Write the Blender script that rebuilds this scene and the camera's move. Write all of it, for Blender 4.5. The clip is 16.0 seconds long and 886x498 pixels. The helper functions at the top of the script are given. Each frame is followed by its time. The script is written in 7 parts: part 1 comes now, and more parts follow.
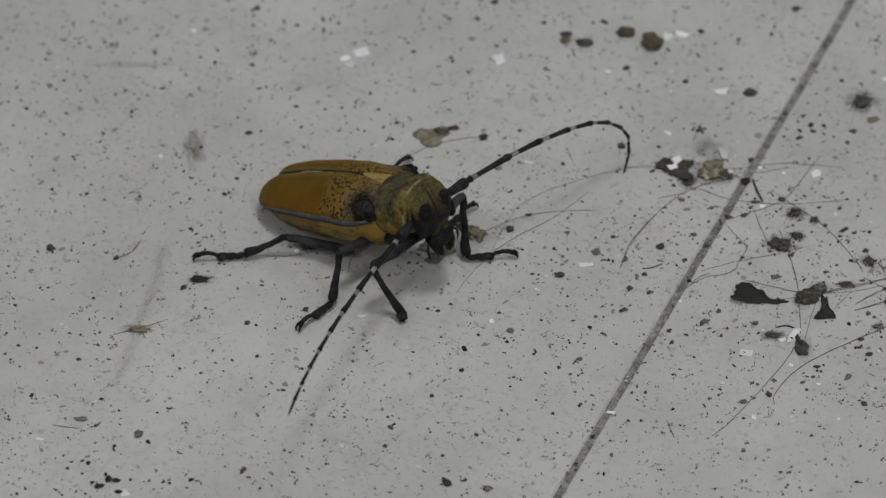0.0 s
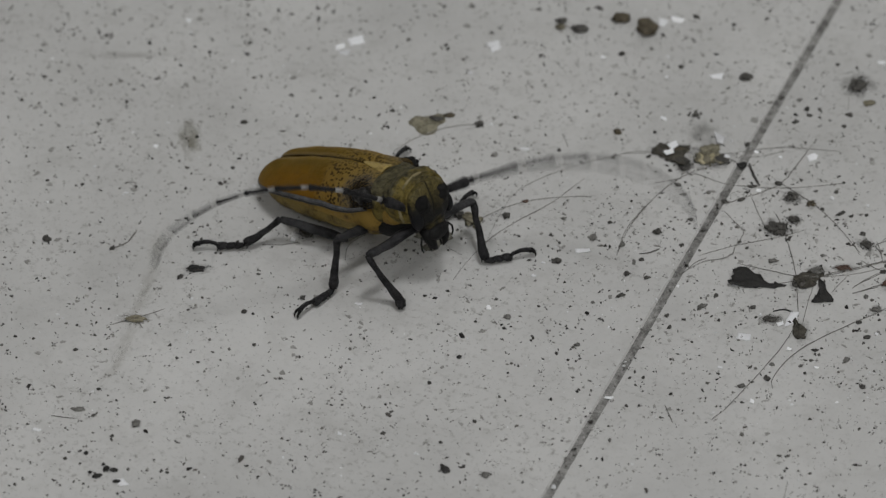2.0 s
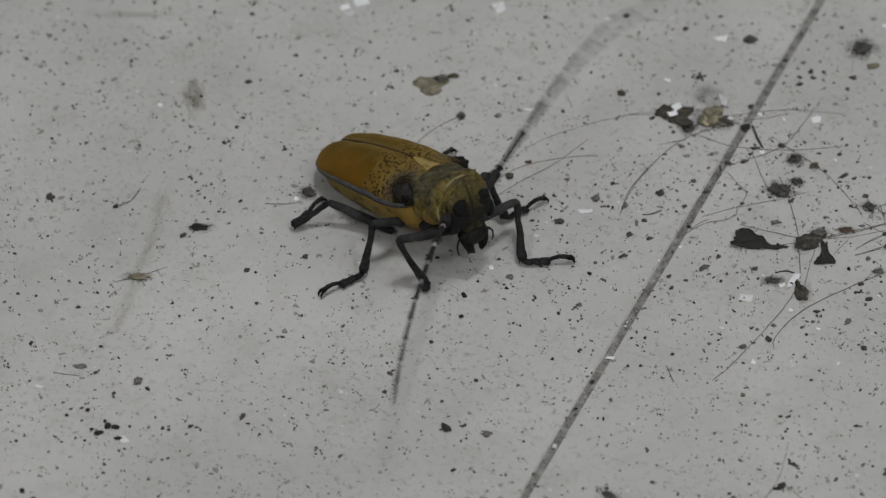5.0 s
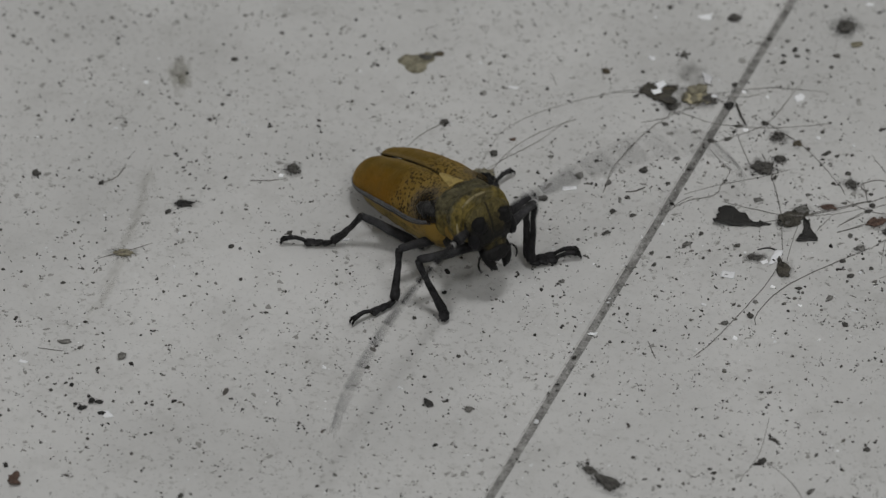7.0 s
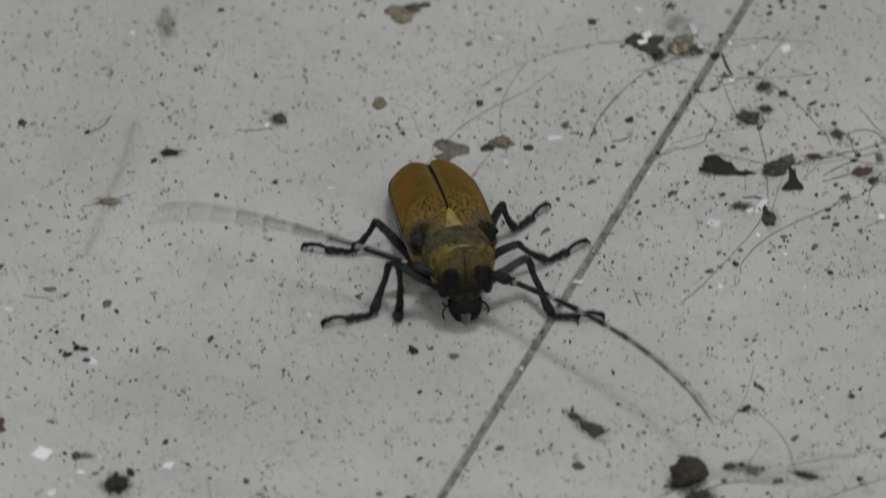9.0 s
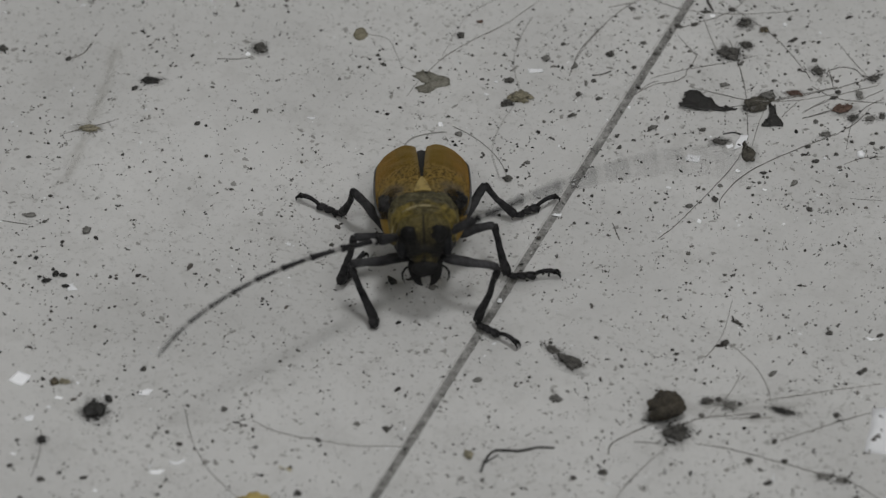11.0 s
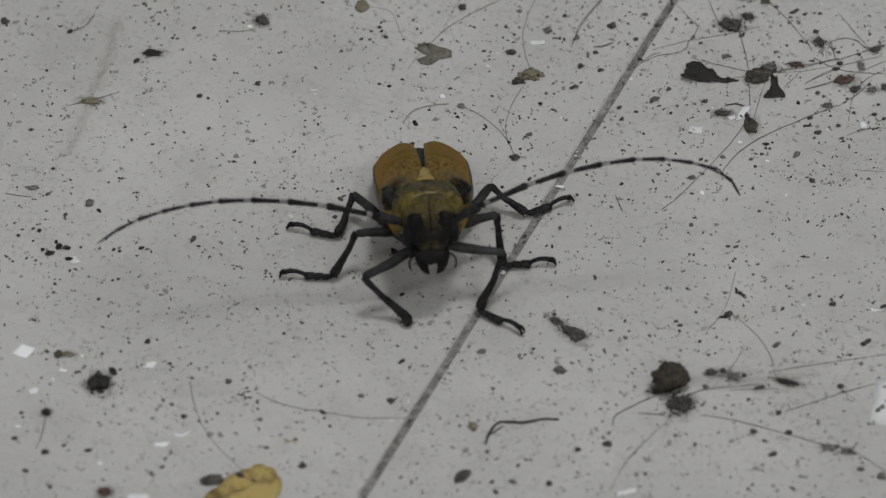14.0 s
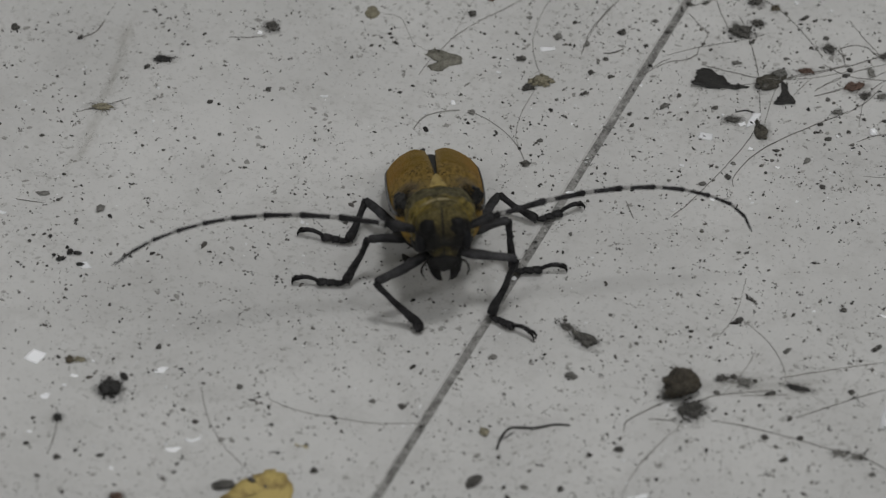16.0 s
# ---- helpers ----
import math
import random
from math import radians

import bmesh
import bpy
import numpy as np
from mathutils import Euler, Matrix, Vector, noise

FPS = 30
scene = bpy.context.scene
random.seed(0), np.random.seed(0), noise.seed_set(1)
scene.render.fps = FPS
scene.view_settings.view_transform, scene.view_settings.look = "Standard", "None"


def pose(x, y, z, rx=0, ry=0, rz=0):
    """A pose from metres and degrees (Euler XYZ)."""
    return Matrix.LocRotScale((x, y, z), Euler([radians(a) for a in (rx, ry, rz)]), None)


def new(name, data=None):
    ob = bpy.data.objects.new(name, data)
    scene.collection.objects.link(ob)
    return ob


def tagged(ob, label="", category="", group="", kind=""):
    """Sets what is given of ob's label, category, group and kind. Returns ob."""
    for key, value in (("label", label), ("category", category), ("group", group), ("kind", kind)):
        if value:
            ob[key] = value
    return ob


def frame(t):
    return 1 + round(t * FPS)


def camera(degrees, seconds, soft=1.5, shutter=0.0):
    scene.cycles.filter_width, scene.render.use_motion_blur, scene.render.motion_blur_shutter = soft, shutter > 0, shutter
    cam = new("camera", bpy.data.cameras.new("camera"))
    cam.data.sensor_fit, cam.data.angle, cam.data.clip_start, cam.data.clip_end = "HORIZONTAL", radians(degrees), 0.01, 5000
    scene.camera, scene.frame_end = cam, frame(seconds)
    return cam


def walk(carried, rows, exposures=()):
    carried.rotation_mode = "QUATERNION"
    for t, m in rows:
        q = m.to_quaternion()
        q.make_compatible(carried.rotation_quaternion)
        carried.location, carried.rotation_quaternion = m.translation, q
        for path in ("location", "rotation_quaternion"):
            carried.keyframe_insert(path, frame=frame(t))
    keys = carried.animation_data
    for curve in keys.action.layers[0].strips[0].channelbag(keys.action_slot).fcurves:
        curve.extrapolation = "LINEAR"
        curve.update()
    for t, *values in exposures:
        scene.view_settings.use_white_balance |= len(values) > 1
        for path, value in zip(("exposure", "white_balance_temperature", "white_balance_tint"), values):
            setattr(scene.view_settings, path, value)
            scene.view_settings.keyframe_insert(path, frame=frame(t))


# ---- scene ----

cam = camera(6.0, 16.0, soft=1.3, shutter=1.3)
walk(cam, [
    (0, pose(0.0000, -1.5598, 1.4045, 48.000, -0.000, -0.000)),
    (0.5, pose(0.0020, -1.5611, 1.4038, 48.022, 0.081, -0.021)),
    (1, pose(0.0004, -1.5607, 1.4044, 47.980, 0.076, -0.081)),
    (1.5, pose(0.0041, -1.5618, 1.4012, 48.047, 0.345, -0.197)),
    (2, pose(0.0036, -1.5619, 1.3978, 48.086, 0.442, -0.295)),
    (2.5, pose(0.0032, -1.5631, 1.3932, 48.154, 0.479, -0.335)),
    (3, pose(0.0048, -1.5633, 1.3913, 48.156, 0.396, -0.216)),
    (3.5, pose(0.0053, -1.5630, 1.3913, 48.104, 0.402, -0.199)),
    (4, pose(0.0016, -1.5641, 1.3909, 48.087, 0.279, -0.201)),
    (6.5, pose(0.0238, -1.5772, 1.3970, 47.977, 0.509, 0.348)),
    (7, pose(0.0227, -1.5790, 1.3943, 48.042, 0.441, 0.289)),
    (7.5, pose(0.0236, -1.5816, 1.3952, 48.046, 0.571, 0.164)),
    (8, pose(0.0242, -1.5879, 1.3912, 48.208, 0.485, 0.247)),
    (8.5, pose(0.0273, -1.5936, 1.3852, 48.341, 0.403, 0.401)),
    (9, pose(0.0288, -1.5921, 1.3799, 48.230, 0.476, 0.353)),
    (9.5, pose(0.0289, -1.5910, 1.3763, 48.044, 0.313, 0.415)),
    (12, pose(0.0160, -1.5976, 1.3813, 47.813, -0.550, 0.652)),
    (12.5, pose(0.0183, -1.5969, 1.3790, 47.795, -0.358, 0.566)),
    (13, pose(0.0132, -1.5952, 1.3776, 47.728, -0.468, 0.480)),
    (13.5, pose(0.0154, -1.5952, 1.3767, 47.707, -0.413, 0.497)),
    (14, pose(0.0107, -1.5960, 1.3794, 47.655, -0.447, 0.344)),
    (14.5, pose(0.0104, -1.5958, 1.3804, 47.632, -0.447, 0.339)),
    (15, pose(0.0094, -1.5969, 1.3802, 47.678, -0.378, 0.255)),
    (15.5, pose(0.0058, -1.5963, 1.3824, 47.633, -0.497, 0.267)),
    (16, pose(0.0038, -1.5989, 1.3778, 47.781, -0.582, 0.304)),
])

cam.data.dof.use_dof = True
cam.data.dof.focus_distance = 2.07
cam.data.dof.aperture_fstop = 15.0

MM = 0.001

# ---- world and lights ----
world = bpy.data.worlds.new("world")
scene.world = world
world.use_nodes = True
wn = world.node_tree
sky = wn.nodes.new("ShaderNodeTexSky")
sky.sky_type = "NISHITA"
sky.sun_disc = False
sky.sun_elevation, sky.sun_rotation = radians(55), radians(20)
wn.nodes["Background"].inputs[1].default_value = 0.05
wn.links.new(sky.outputs[0], wn.nodes["Background"].inputs[0])


# An area lamp facing down, added out of view.
def unseen_lamp(name, x, y, z, w, d, watts, colour):
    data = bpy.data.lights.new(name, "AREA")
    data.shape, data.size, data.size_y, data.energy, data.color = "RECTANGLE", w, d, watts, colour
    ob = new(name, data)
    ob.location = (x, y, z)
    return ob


# The first lamp matches the shadows; four unseen lamps are added as fill.
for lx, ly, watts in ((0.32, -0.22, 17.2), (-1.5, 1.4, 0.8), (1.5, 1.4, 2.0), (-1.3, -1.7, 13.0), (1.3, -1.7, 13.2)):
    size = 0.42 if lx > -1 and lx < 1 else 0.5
    unseen_lamp("unseen_light", lx, ly, 2.66, size, size, watts, (0.99, 0.99, 0.998))


# ---- materials ----
def shader(name, rough=0.5, metal=0.0):
    m = bpy.data.materials.new(name)
    m.use_nodes = True
    nt = m.node_tree
    b = nt.nodes["Principled BSDF"]
    b.inputs["Roughness"].default_value = rough
    b.inputs["Metallic"].default_value = metal
    return m, nt, b


def node(nt, kind, **sockets):
    n = nt.nodes.new(kind)
    for k, v in sockets.items():
        n.inputs[k.replace("_", " ")].default_value = v
    return n


def noise_tex(nt, scale, detail=4.0, rough=0.6):
    n = node(nt, "ShaderNodeTexNoise", Scale=scale, Detail=detail, Roughness=rough)
    c = nt.nodes.new("ShaderNodeTexCoord")
    nt.links.new(c.outputs["Object"], n.inputs["Vector"])
    return n


def ramp(nt, source, stops):
    r = nt.nodes.new("ShaderNodeValToRGB")
    els = r.color_ramp.elements
    while len(els) < len(stops):
        els.new(0.5)
    for e, (p, c) in zip(els, stops):
        e.position = p
        e.color = (*c, 1) if len(c) == 3 else c
    nt.links.new(source, r.inputs[0])
    return r


def mix(nt, factor, a, b):
    m = nt.nodes.new("ShaderNodeMix")
    m.data_type = "RGBA"
    for socket, v in ((m.inputs[0], factor), (m.inputs[6], a), (m.inputs[7], b)):
        if isinstance(v, bpy.types.NodeSocket):
            nt.links.new(v, socket)
        elif isinstance(v, (int, float)):
            socket.default_value = v
        else:
            socket.default_value = (*v, 1)
    return m.outputs[2]


def maths(nt, op, a, b=0.0, clamp=False):
    m = nt.nodes.new("ShaderNodeMath")
    m.operation, m.use_clamp = op, clamp
    for socket, v in zip(m.inputs, (a, b)):
        if isinstance(v, bpy.types.NodeSocket):
            nt.links.new(v, socket)
        else:
            socket.default_value = v
    return m.outputs[0]


def bump(nt, b, height, strength, distance):
    n = node(nt, "ShaderNodeBump", Strength=strength, Distance=distance)
    nt.links.new(height, n.inputs["Height"])
    nt.links.new(n.outputs[0], b.inputs["Normal"])


def simple(name, dark, light, scale, rough=0.6, relief=0.4, fine=4.0):
    """A surface that varies between two colours at two scales, with a fine relief."""
    m, nt, b = shader(name, rough)
    big, small = noise_tex(nt, scale), noise_tex(nt, scale * fine, 6.0, 0.7)
    blend = maths(nt, "ADD", maths(nt, "MULTIPLY", big.outputs[0], 0.55), maths(nt, "MULTIPLY", small.outputs[0], 0.45))
    r = ramp(nt, blend, [(0.36, dark), (0.64, light)])
    tone = nt.nodes.new("ShaderNodeObjectInfo")
    shade = maths(nt, "ADD", maths(nt, "MULTIPLY", tone.outputs["Random"], 0.4), 0.8)
    hsv = node(nt, "ShaderNodeHueSaturation")
    nt.links.new(shade, hsv.inputs["Value"])
    nt.links.new(r.outputs[0], hsv.inputs["Color"])
    nt.links.new(hsv.outputs[0], b.inputs["Base Color"])
    bump(nt, b, small.outputs[0], relief, 0.3 * MM)
    return m


def elytra_material():
    """Tawny velvet, black pits over the front third, a black shoulder spot in grey down."""
    m, nt, b = shader("tawny_elytra", 0.55)
    c = nt.nodes.new("ShaderNodeTexCoord")
    xyz = nt.nodes.new("ShaderNodeSeparateXYZ")
    nt.links.new(c.outputs["Object"], xyz.inputs[0])
    x, y, z = xyz.outputs
    side = maths(nt, "ABSOLUTE", y)
    big, small = noise_tex(nt, 160.0), noise_tex(nt, 1500.0, 3.0)
    tawny = ramp(nt, big.outputs[0], [(0.3, (0.085, 0.050, 0.0045)), (0.7, (0.145, 0.090, 0.0085))]).outputs[0]
    tawny = mix(nt, maths(nt, "MULTIPLY", small.outputs[0], 0.35), tawny, (0.11, 0.064, 0.008))
    # russet towards the outer rim, olive along the middle of each case, darker streaks lengthwise
    outer = node(nt, "ShaderNodeMapRange", **{"From_Min": 4.0 * MM, "From_Max": 8.8 * MM})
    nt.links.new(maths(nt, "ADD", side, maths(nt, "MULTIPLY", maths(nt, "SUBTRACT", big.outputs[0], 0.5), 0.012)), outer.inputs["Value"])
    tawny = mix(nt, maths(nt, "MULTIPLY", outer.outputs[0], 0.8), tawny, (0.180, 0.082, 0.0055))
    streak = nt.nodes.new("ShaderNodeMapping")
    streak.inputs["Scale"].default_value = (60, 420, 420)
    nt.links.new(c.outputs["Object"], streak.inputs["Vector"])
    lines = node(nt, "ShaderNodeTexNoise", Scale=1.0, Detail=5.0, Roughness=0.65)
    nt.links.new(streak.outputs[0], lines.inputs["Vector"])
    dull = ramp(nt, lines.outputs[0], [(0.45, (0, 0, 0)), (0.72, (1, 1, 1))])
    tawny = mix(nt, maths(nt, "MULTIPLY", dull.outputs[0], 0.6), tawny, (0.085, 0.056, 0.012))
    worn = noise_tex(nt, 330.0, 6.0, 0.7)
    rubbed = ramp(nt, worn.outputs[0], [(0.50, (0, 0, 0)), (0.68, (1, 1, 1))])
    tawny = mix(nt, maths(nt, "MULTIPLY", rubbed.outputs[0], 0.5), tawny, (0.075, 0.048, 0.012))
    inner = node(nt, "ShaderNodeMapRange", **{"From_Min": 1.5 * MM, "From_Max": 0.7 * MM})
    nt.links.new(side, inner.inputs["Value"])
    tawny = mix(nt, maths(nt, "MULTIPLY", inner.outputs[0], 0.65), tawny, (0.15, 0.112, 0.05))
    front = node(nt, "ShaderNodeMapRange", **{"From_Min": -17.0 * MM, "From_Max": -7.5 * MM})
    nt.links.new(maths(nt, "ADD", x, maths(nt, "MULTIPLY", maths(nt, "SUBTRACT", big.outputs[0], 0.5), 0.016)), front.inputs["Value"])
    gold = mix(nt, maths(nt, "MULTIPLY", front.outputs[0], 0.85), tawny, (0.245, 0.165, 0.044))
    pits = node(nt, "ShaderNodeTexVoronoi", Scale=1180.0, Randomness=1.0)
    nt.links.new(c.outputs["Object"], pits.inputs["Vector"])
    hole = node(nt, "ShaderNodeMapRange", **{"From_Min": 0.52, "From_Max": 0.40})
    nt.links.new(pits.outputs["Distance"], hole.inputs["Value"])
    dotted = ramp(nt, front.outputs[0], [(0.05, (0, 0, 0)), (0.55, (1, 1, 1))])
    hole = maths(nt, "MULTIPLY", hole.outputs[0], dotted.outputs[0])
    col = mix(nt, maths(nt, "MULTIPLY", hole, 0.88), gold, (0.018, 0.012, 0.006))
    brow = node(nt, "ShaderNodeMapRange", **{"From_Min": -6 * MM, "From_Max": -1 * MM})
    nt.links.new(maths(nt, "ADD", x, maths(nt, "MULTIPLY", maths(nt, "SUBTRACT", big.outputs[0], 0.5), 0.012)), brow.inputs["Value"])
    col = mix(nt, maths(nt, "MULTIPLY", brow.outputs[0], 0.5), col, (0.14, 0.112, 0.055))
    # shoulder: grey down round a black, shining spot
    dx, dy, dz = maths(nt, "ADD", x, 0.8 * MM), maths(nt, "SUBTRACT", side, 9.2 * MM), maths(nt, "ADD", z, 1.3 * MM)
    d2 = maths(nt, "ADD", maths(nt, "ADD", maths(nt, "MULTIPLY", dx, dx), maths(nt, "MULTIPLY", dy, dy)), maths(nt, "MULTIPLY", dz, dz))
    dist = maths(nt, "SQRT", d2)
    dist = maths(nt, "ADD", dist, maths(nt, "MULTIPLY", maths(nt, "SUBTRACT", small.outputs[0], 0.5), 0.003))
    dist = maths(nt, "ADD", dist, maths(nt, "MULTIPLY", maths(nt, "SUBTRACT", worn.outputs[0], 0.5), 0.008))
    grey = node(nt, "ShaderNodeMapRange", **{"From_Min": 7.2 * MM, "From_Max": 4.0 * MM})
    nt.links.new(dist, grey.inputs["Value"])
    col = mix(nt, maths(nt, "MULTIPLY", grey.outputs[0], 0.85), col, (0.075, 0.071, 0.066))
    spot = node(nt, "ShaderNodeMapRange", **{"From_Min": 4.9 * MM, "From_Max": 3.4 * MM})
    nt.links.new(dist, spot.inputs["Value"])
    col = mix(nt, spot.outputs[0], col, (0.007, 0.007, 0.007))
    nt.links.new(col, b.inputs["Base Color"])
    b.inputs["Specular IOR Level"].default_value = 0.1
    b.inputs["Sheen Weight"].default_value = 0.18
    b.inputs["Sheen Roughness"].default_value = 0.45
    b.inputs["Sheen Tint"].default_value = (1.0, 0.60, 0.05, 1)
    bump(nt, b, maths(nt, "SUBTRACT", small.outputs[0], maths(nt, "MULTIPLY", hole, 1.4)), 0.8, 0.3 * MM)
    return m


def pelt(name, dark, gold, scale, cut, rough=0.55):
    """Black chitin with patches of short golden down."""
    m, nt, b = shader(name, rough)
    big, small = noise_tex(nt, scale, 3.0), noise_tex(nt, scale * 7, 5.0, 0.75)
    blend = maths(nt, "ADD", maths(nt, "MULTIPLY", big.outputs[0], 0.7), maths(nt, "MULTIPLY", small.outputs[0], 0.3))
    r = ramp(nt, blend, [(cut - 0.07, dark), (cut + 0.07, gold)])
    nt.links.new(r.outputs[0], b.inputs["Base Color"])
    bump(nt, b, small.outputs[0], 0.6, 0.3 * MM)
    return m


M_ELYTRA = elytra_material()
M_MARGIN = simple("blue_grey_margin", (0.030, 0.031, 0.034), (0.105, 0.107, 0.112), 260, 0.4, 0.4)
M_LIP = simple("dark_lower_rim", (0.012, 0.011, 0.010), (0.045, 0.040, 0.034), 300, 0.5, 0.4)
M_MESO = pelt("olive_mesothorax", (0.03, 0.026, 0.014), (0.15, 0.12, 0.05), 300, 0.48)
M_COLLAR = pelt("pale_collar", (0.10, 0.083, 0.036), (0.30, 0.255, 0.14), 420, 0.45)
M_SCUTELLUM = pelt("golden_scutellum", (0.19, 0.135, 0.042), (0.40, 0.30, 0.105), 420, 0.44)
M_FLANK = pelt("golden_flank", (0.06, 0.041, 0.011), (0.29, 0.185, 0.042), 190, 0.42)


def pronotum_material():
    """Grey-olive and mottled over the back, golden towards the sides and the front border, with pale worn flecks."""
    m, nt, b = shader("olive_pronotum", 0.55)
    c = nt.nodes.new("ShaderNodeTexCoord")
    xyz = nt.nodes.new("ShaderNodeSeparateXYZ")
    nt.links.new(c.outputs["Object"], xyz.inputs[0])
    x, y, z = xyz.outputs
    big, mid, small = noise_tex(nt, 210.0, 3.0), noise_tex(nt, 620.0, 4.0, 0.65), noise_tex(nt, 1700.0, 5.0, 0.75)
    wob = maths(nt, "MULTIPLY", maths(nt, "SUBTRACT", big.outputs[0], 0.5), 0.012)
    back = ramp(nt, mid.outputs[0], [(0.34, (0.026, 0.023, 0.013)), (0.64, (0.125, 0.111, 0.060))]).outputs[0]
    gold = ramp(nt, mid.outputs[0], [(0.34, (0.052, 0.040, 0.009)), (0.62, (0.225, 0.170, 0.040))]).outputs[0]
    out = node(nt, "ShaderNodeMapRange", **{"From_Min": -2.4 * MM, "From_Max": -4.6 * MM})
    nt.links.new(maths(nt, "ADD", z, wob), out.inputs["Value"])
    fore = node(nt, "ShaderNodeMapRange", **{"From_Min": 8.8 * MM, "From_Max": 9.8 * MM})
    nt.links.new(maths(nt, "ADD", x, maths(nt, "MULTIPLY", wob, 0.6)), fore.inputs["Value"])
    wide = node(nt, "ShaderNodeMapRange", **{"From_Min": 1.5 * MM, "From_Max": 4.5 * MM, "To_Min": 0.3})
    nt.links.new(maths(nt, "ADD", maths(nt, "ABSOLUTE", y), wob), wide.inputs["Value"])
    border = maths(nt, "MULTIPLY", fore.outputs[0], wide.outputs[0])
    col = mix(nt, maths(nt, "MULTIPLY", maths(nt, "MAXIMUM", out.outputs[0], border), 0.85), back, gold)
    fleck = ramp(nt, small.outputs[0], [(0.62, (0, 0, 0)), (0.72, (1, 1, 1))])
    col = mix(nt, maths(nt, "MULTIPLY", fleck.outputs[0], 0.5), col, (0.24, 0.225, 0.175))
    nt.links.new(col, b.inputs["Base Color"])
    bump(nt, b, maths(nt, "ADD", mid.outputs[0], maths(nt, "MULTIPLY", small.outputs[0], 0.4)), 0.9, 0.5 * MM)
    return m


M_PRONOTUM = pronotum_material()


def face_material():
    """Black face; the crown is olive-gold with a dark middle line, and a paler bar crosses above the lip."""
    m, nt, b = shader("black_face", 0.42)
    c = nt.nodes.new("ShaderNodeTexCoord")
    xyz = nt.nodes.new("ShaderNodeSeparateXYZ")
    nt.links.new(c.outputs["Object"], xyz.inputs[0])
    x, y, z = xyz.outputs
    big, small = noise_tex(nt, 300.0, 3.0), noise_tex(nt, 1500.0, 5.0, 0.75)
    fur = ramp(nt, small.outputs[0], [(0.35, (0.034, 0.028, 0.010)), (0.62, (0.140, 0.113, 0.040))]).outputs[0]
    black = ramp(nt, small.outputs[0], [(0.35, (0.004, 0.004, 0.004)), (0.65, (0.017, 0.016, 0.014))]).outputs[0]
    wob = maths(nt, "MULTIPLY", maths(nt, "SUBTRACT", big.outputs[0], 0.5), 0.007)
    crown = node(nt, "ShaderNodeMapRange", **{"From_Min": -3.4 * MM, "From_Max": -1.6 * MM})
    nt.links.new(maths(nt, "ADD", z, wob), crown.inputs["Value"])
    strip = node(nt, "ShaderNodeMapRange", **{"From_Min": 2.0 * MM, "From_Max": 1.0 * MM})
    nt.links.new(maths(nt, "ADD", maths(nt, "ABSOLUTE", y), wob), strip.inputs["Value"])
    down = node(nt, "ShaderNodeMapRange", **{"From_Min": -7.5 * MM, "From_Max": -3.5 * MM})
    nt.links.new(z, down.inputs["Value"])
    gold = maths(nt, "MAXIMUM", crown.outputs[0], maths(nt, "MULTIPLY", maths(nt, "MULTIPLY", strip.outputs[0], down.outputs[0]), 0.45))
    bar = node(nt, "ShaderNodeMapRange", **{"From_Min": 1.3 * MM, "From_Max": 0.3 * MM})
    nt.links.new(maths(nt, "ABSOLUTE", maths(nt, "ADD", maths(nt, "ADD", z, wob), 10.2 * MM)), bar.inputs["Value"])
    near = node(nt, "ShaderNodeMapRange", **{"From_Min": 3.6 * MM, "From_Max": 2.0 * MM})
    nt.links.new(maths(nt, "ABSOLUTE", y), near.inputs["Value"])
    gold = maths(nt, "MAXIMUM", gold, maths(nt, "MULTIPLY", maths(nt, "MULTIPLY", bar.outputs[0], near.outputs[0]), 0.55))
    line = node(nt, "ShaderNodeMapRange", **{"From_Min": 0.15 * MM, "From_Max": 0.4 * MM})
    nt.links.new(maths(nt, "ABSOLUTE", y), line.inputs["Value"])
    gold = maths(nt, "MULTIPLY", gold, maths(nt, "ADD", maths(nt, "MULTIPLY", line.outputs[0], 0.8), 0.2))
    nt.links.new(mix(nt, gold, black, fur), b.inputs["Base Color"])
    bump(nt, b, small.outputs[0], 0.7, 0.3 * MM)
    return m


M_FACE = face_material()
M_CHITIN = simple("black_chitin", (0.004, 0.004, 0.004), (0.014, 0.0135, 0.013), 500, 0.55, 0.35)
M_LEG = simple("charcoal_leg", (0.003, 0.0029, 0.0029), (0.035, 0.034, 0.036), 300, 0.5, 1.0, 4.0)
M_THIGH = simple("slate_thigh", (0.004, 0.004, 0.0044), (0.060, 0.059, 0.062), 130, 0.5, 1.0, 7.0)
M_KNOB = simple("black_shoulder", (0.003, 0.003, 0.003), (0.030, 0.029, 0.028), 420, 0.5, 0.4)
M_EYE = simple("black_eye", (0.006, 0.006, 0.007), (0.010, 0.010, 0.011), 900, 0.45, 0.1)
M_BELLY = pelt("golden_belly", (0.055, 0.040, 0.013), (0.23, 0.165, 0.048), 200, 0.46)
M_RING = simple("pale_grey_ring", (0.17, 0.17, 0.165), (0.30, 0.295, 0.285), 700, 0.6, 0.3)
M_SEAM = simple("pale_seam", (0.10, 0.076, 0.04), (0.20, 0.165, 0.10), 500, 0.5, 0.2)
for dark in (M_KNOB, M_EYE, M_LEG, M_THIGH, M_CHITIN, M_FACE, M_BELLY, M_PRONOTUM, M_MESO, M_COLLAR, M_FLANK, M_SCUTELLUM, M_SEAM):
    dark.node_tree.nodes["Principled BSDF"].inputs["Specular IOR Level"].default_value = 0.16


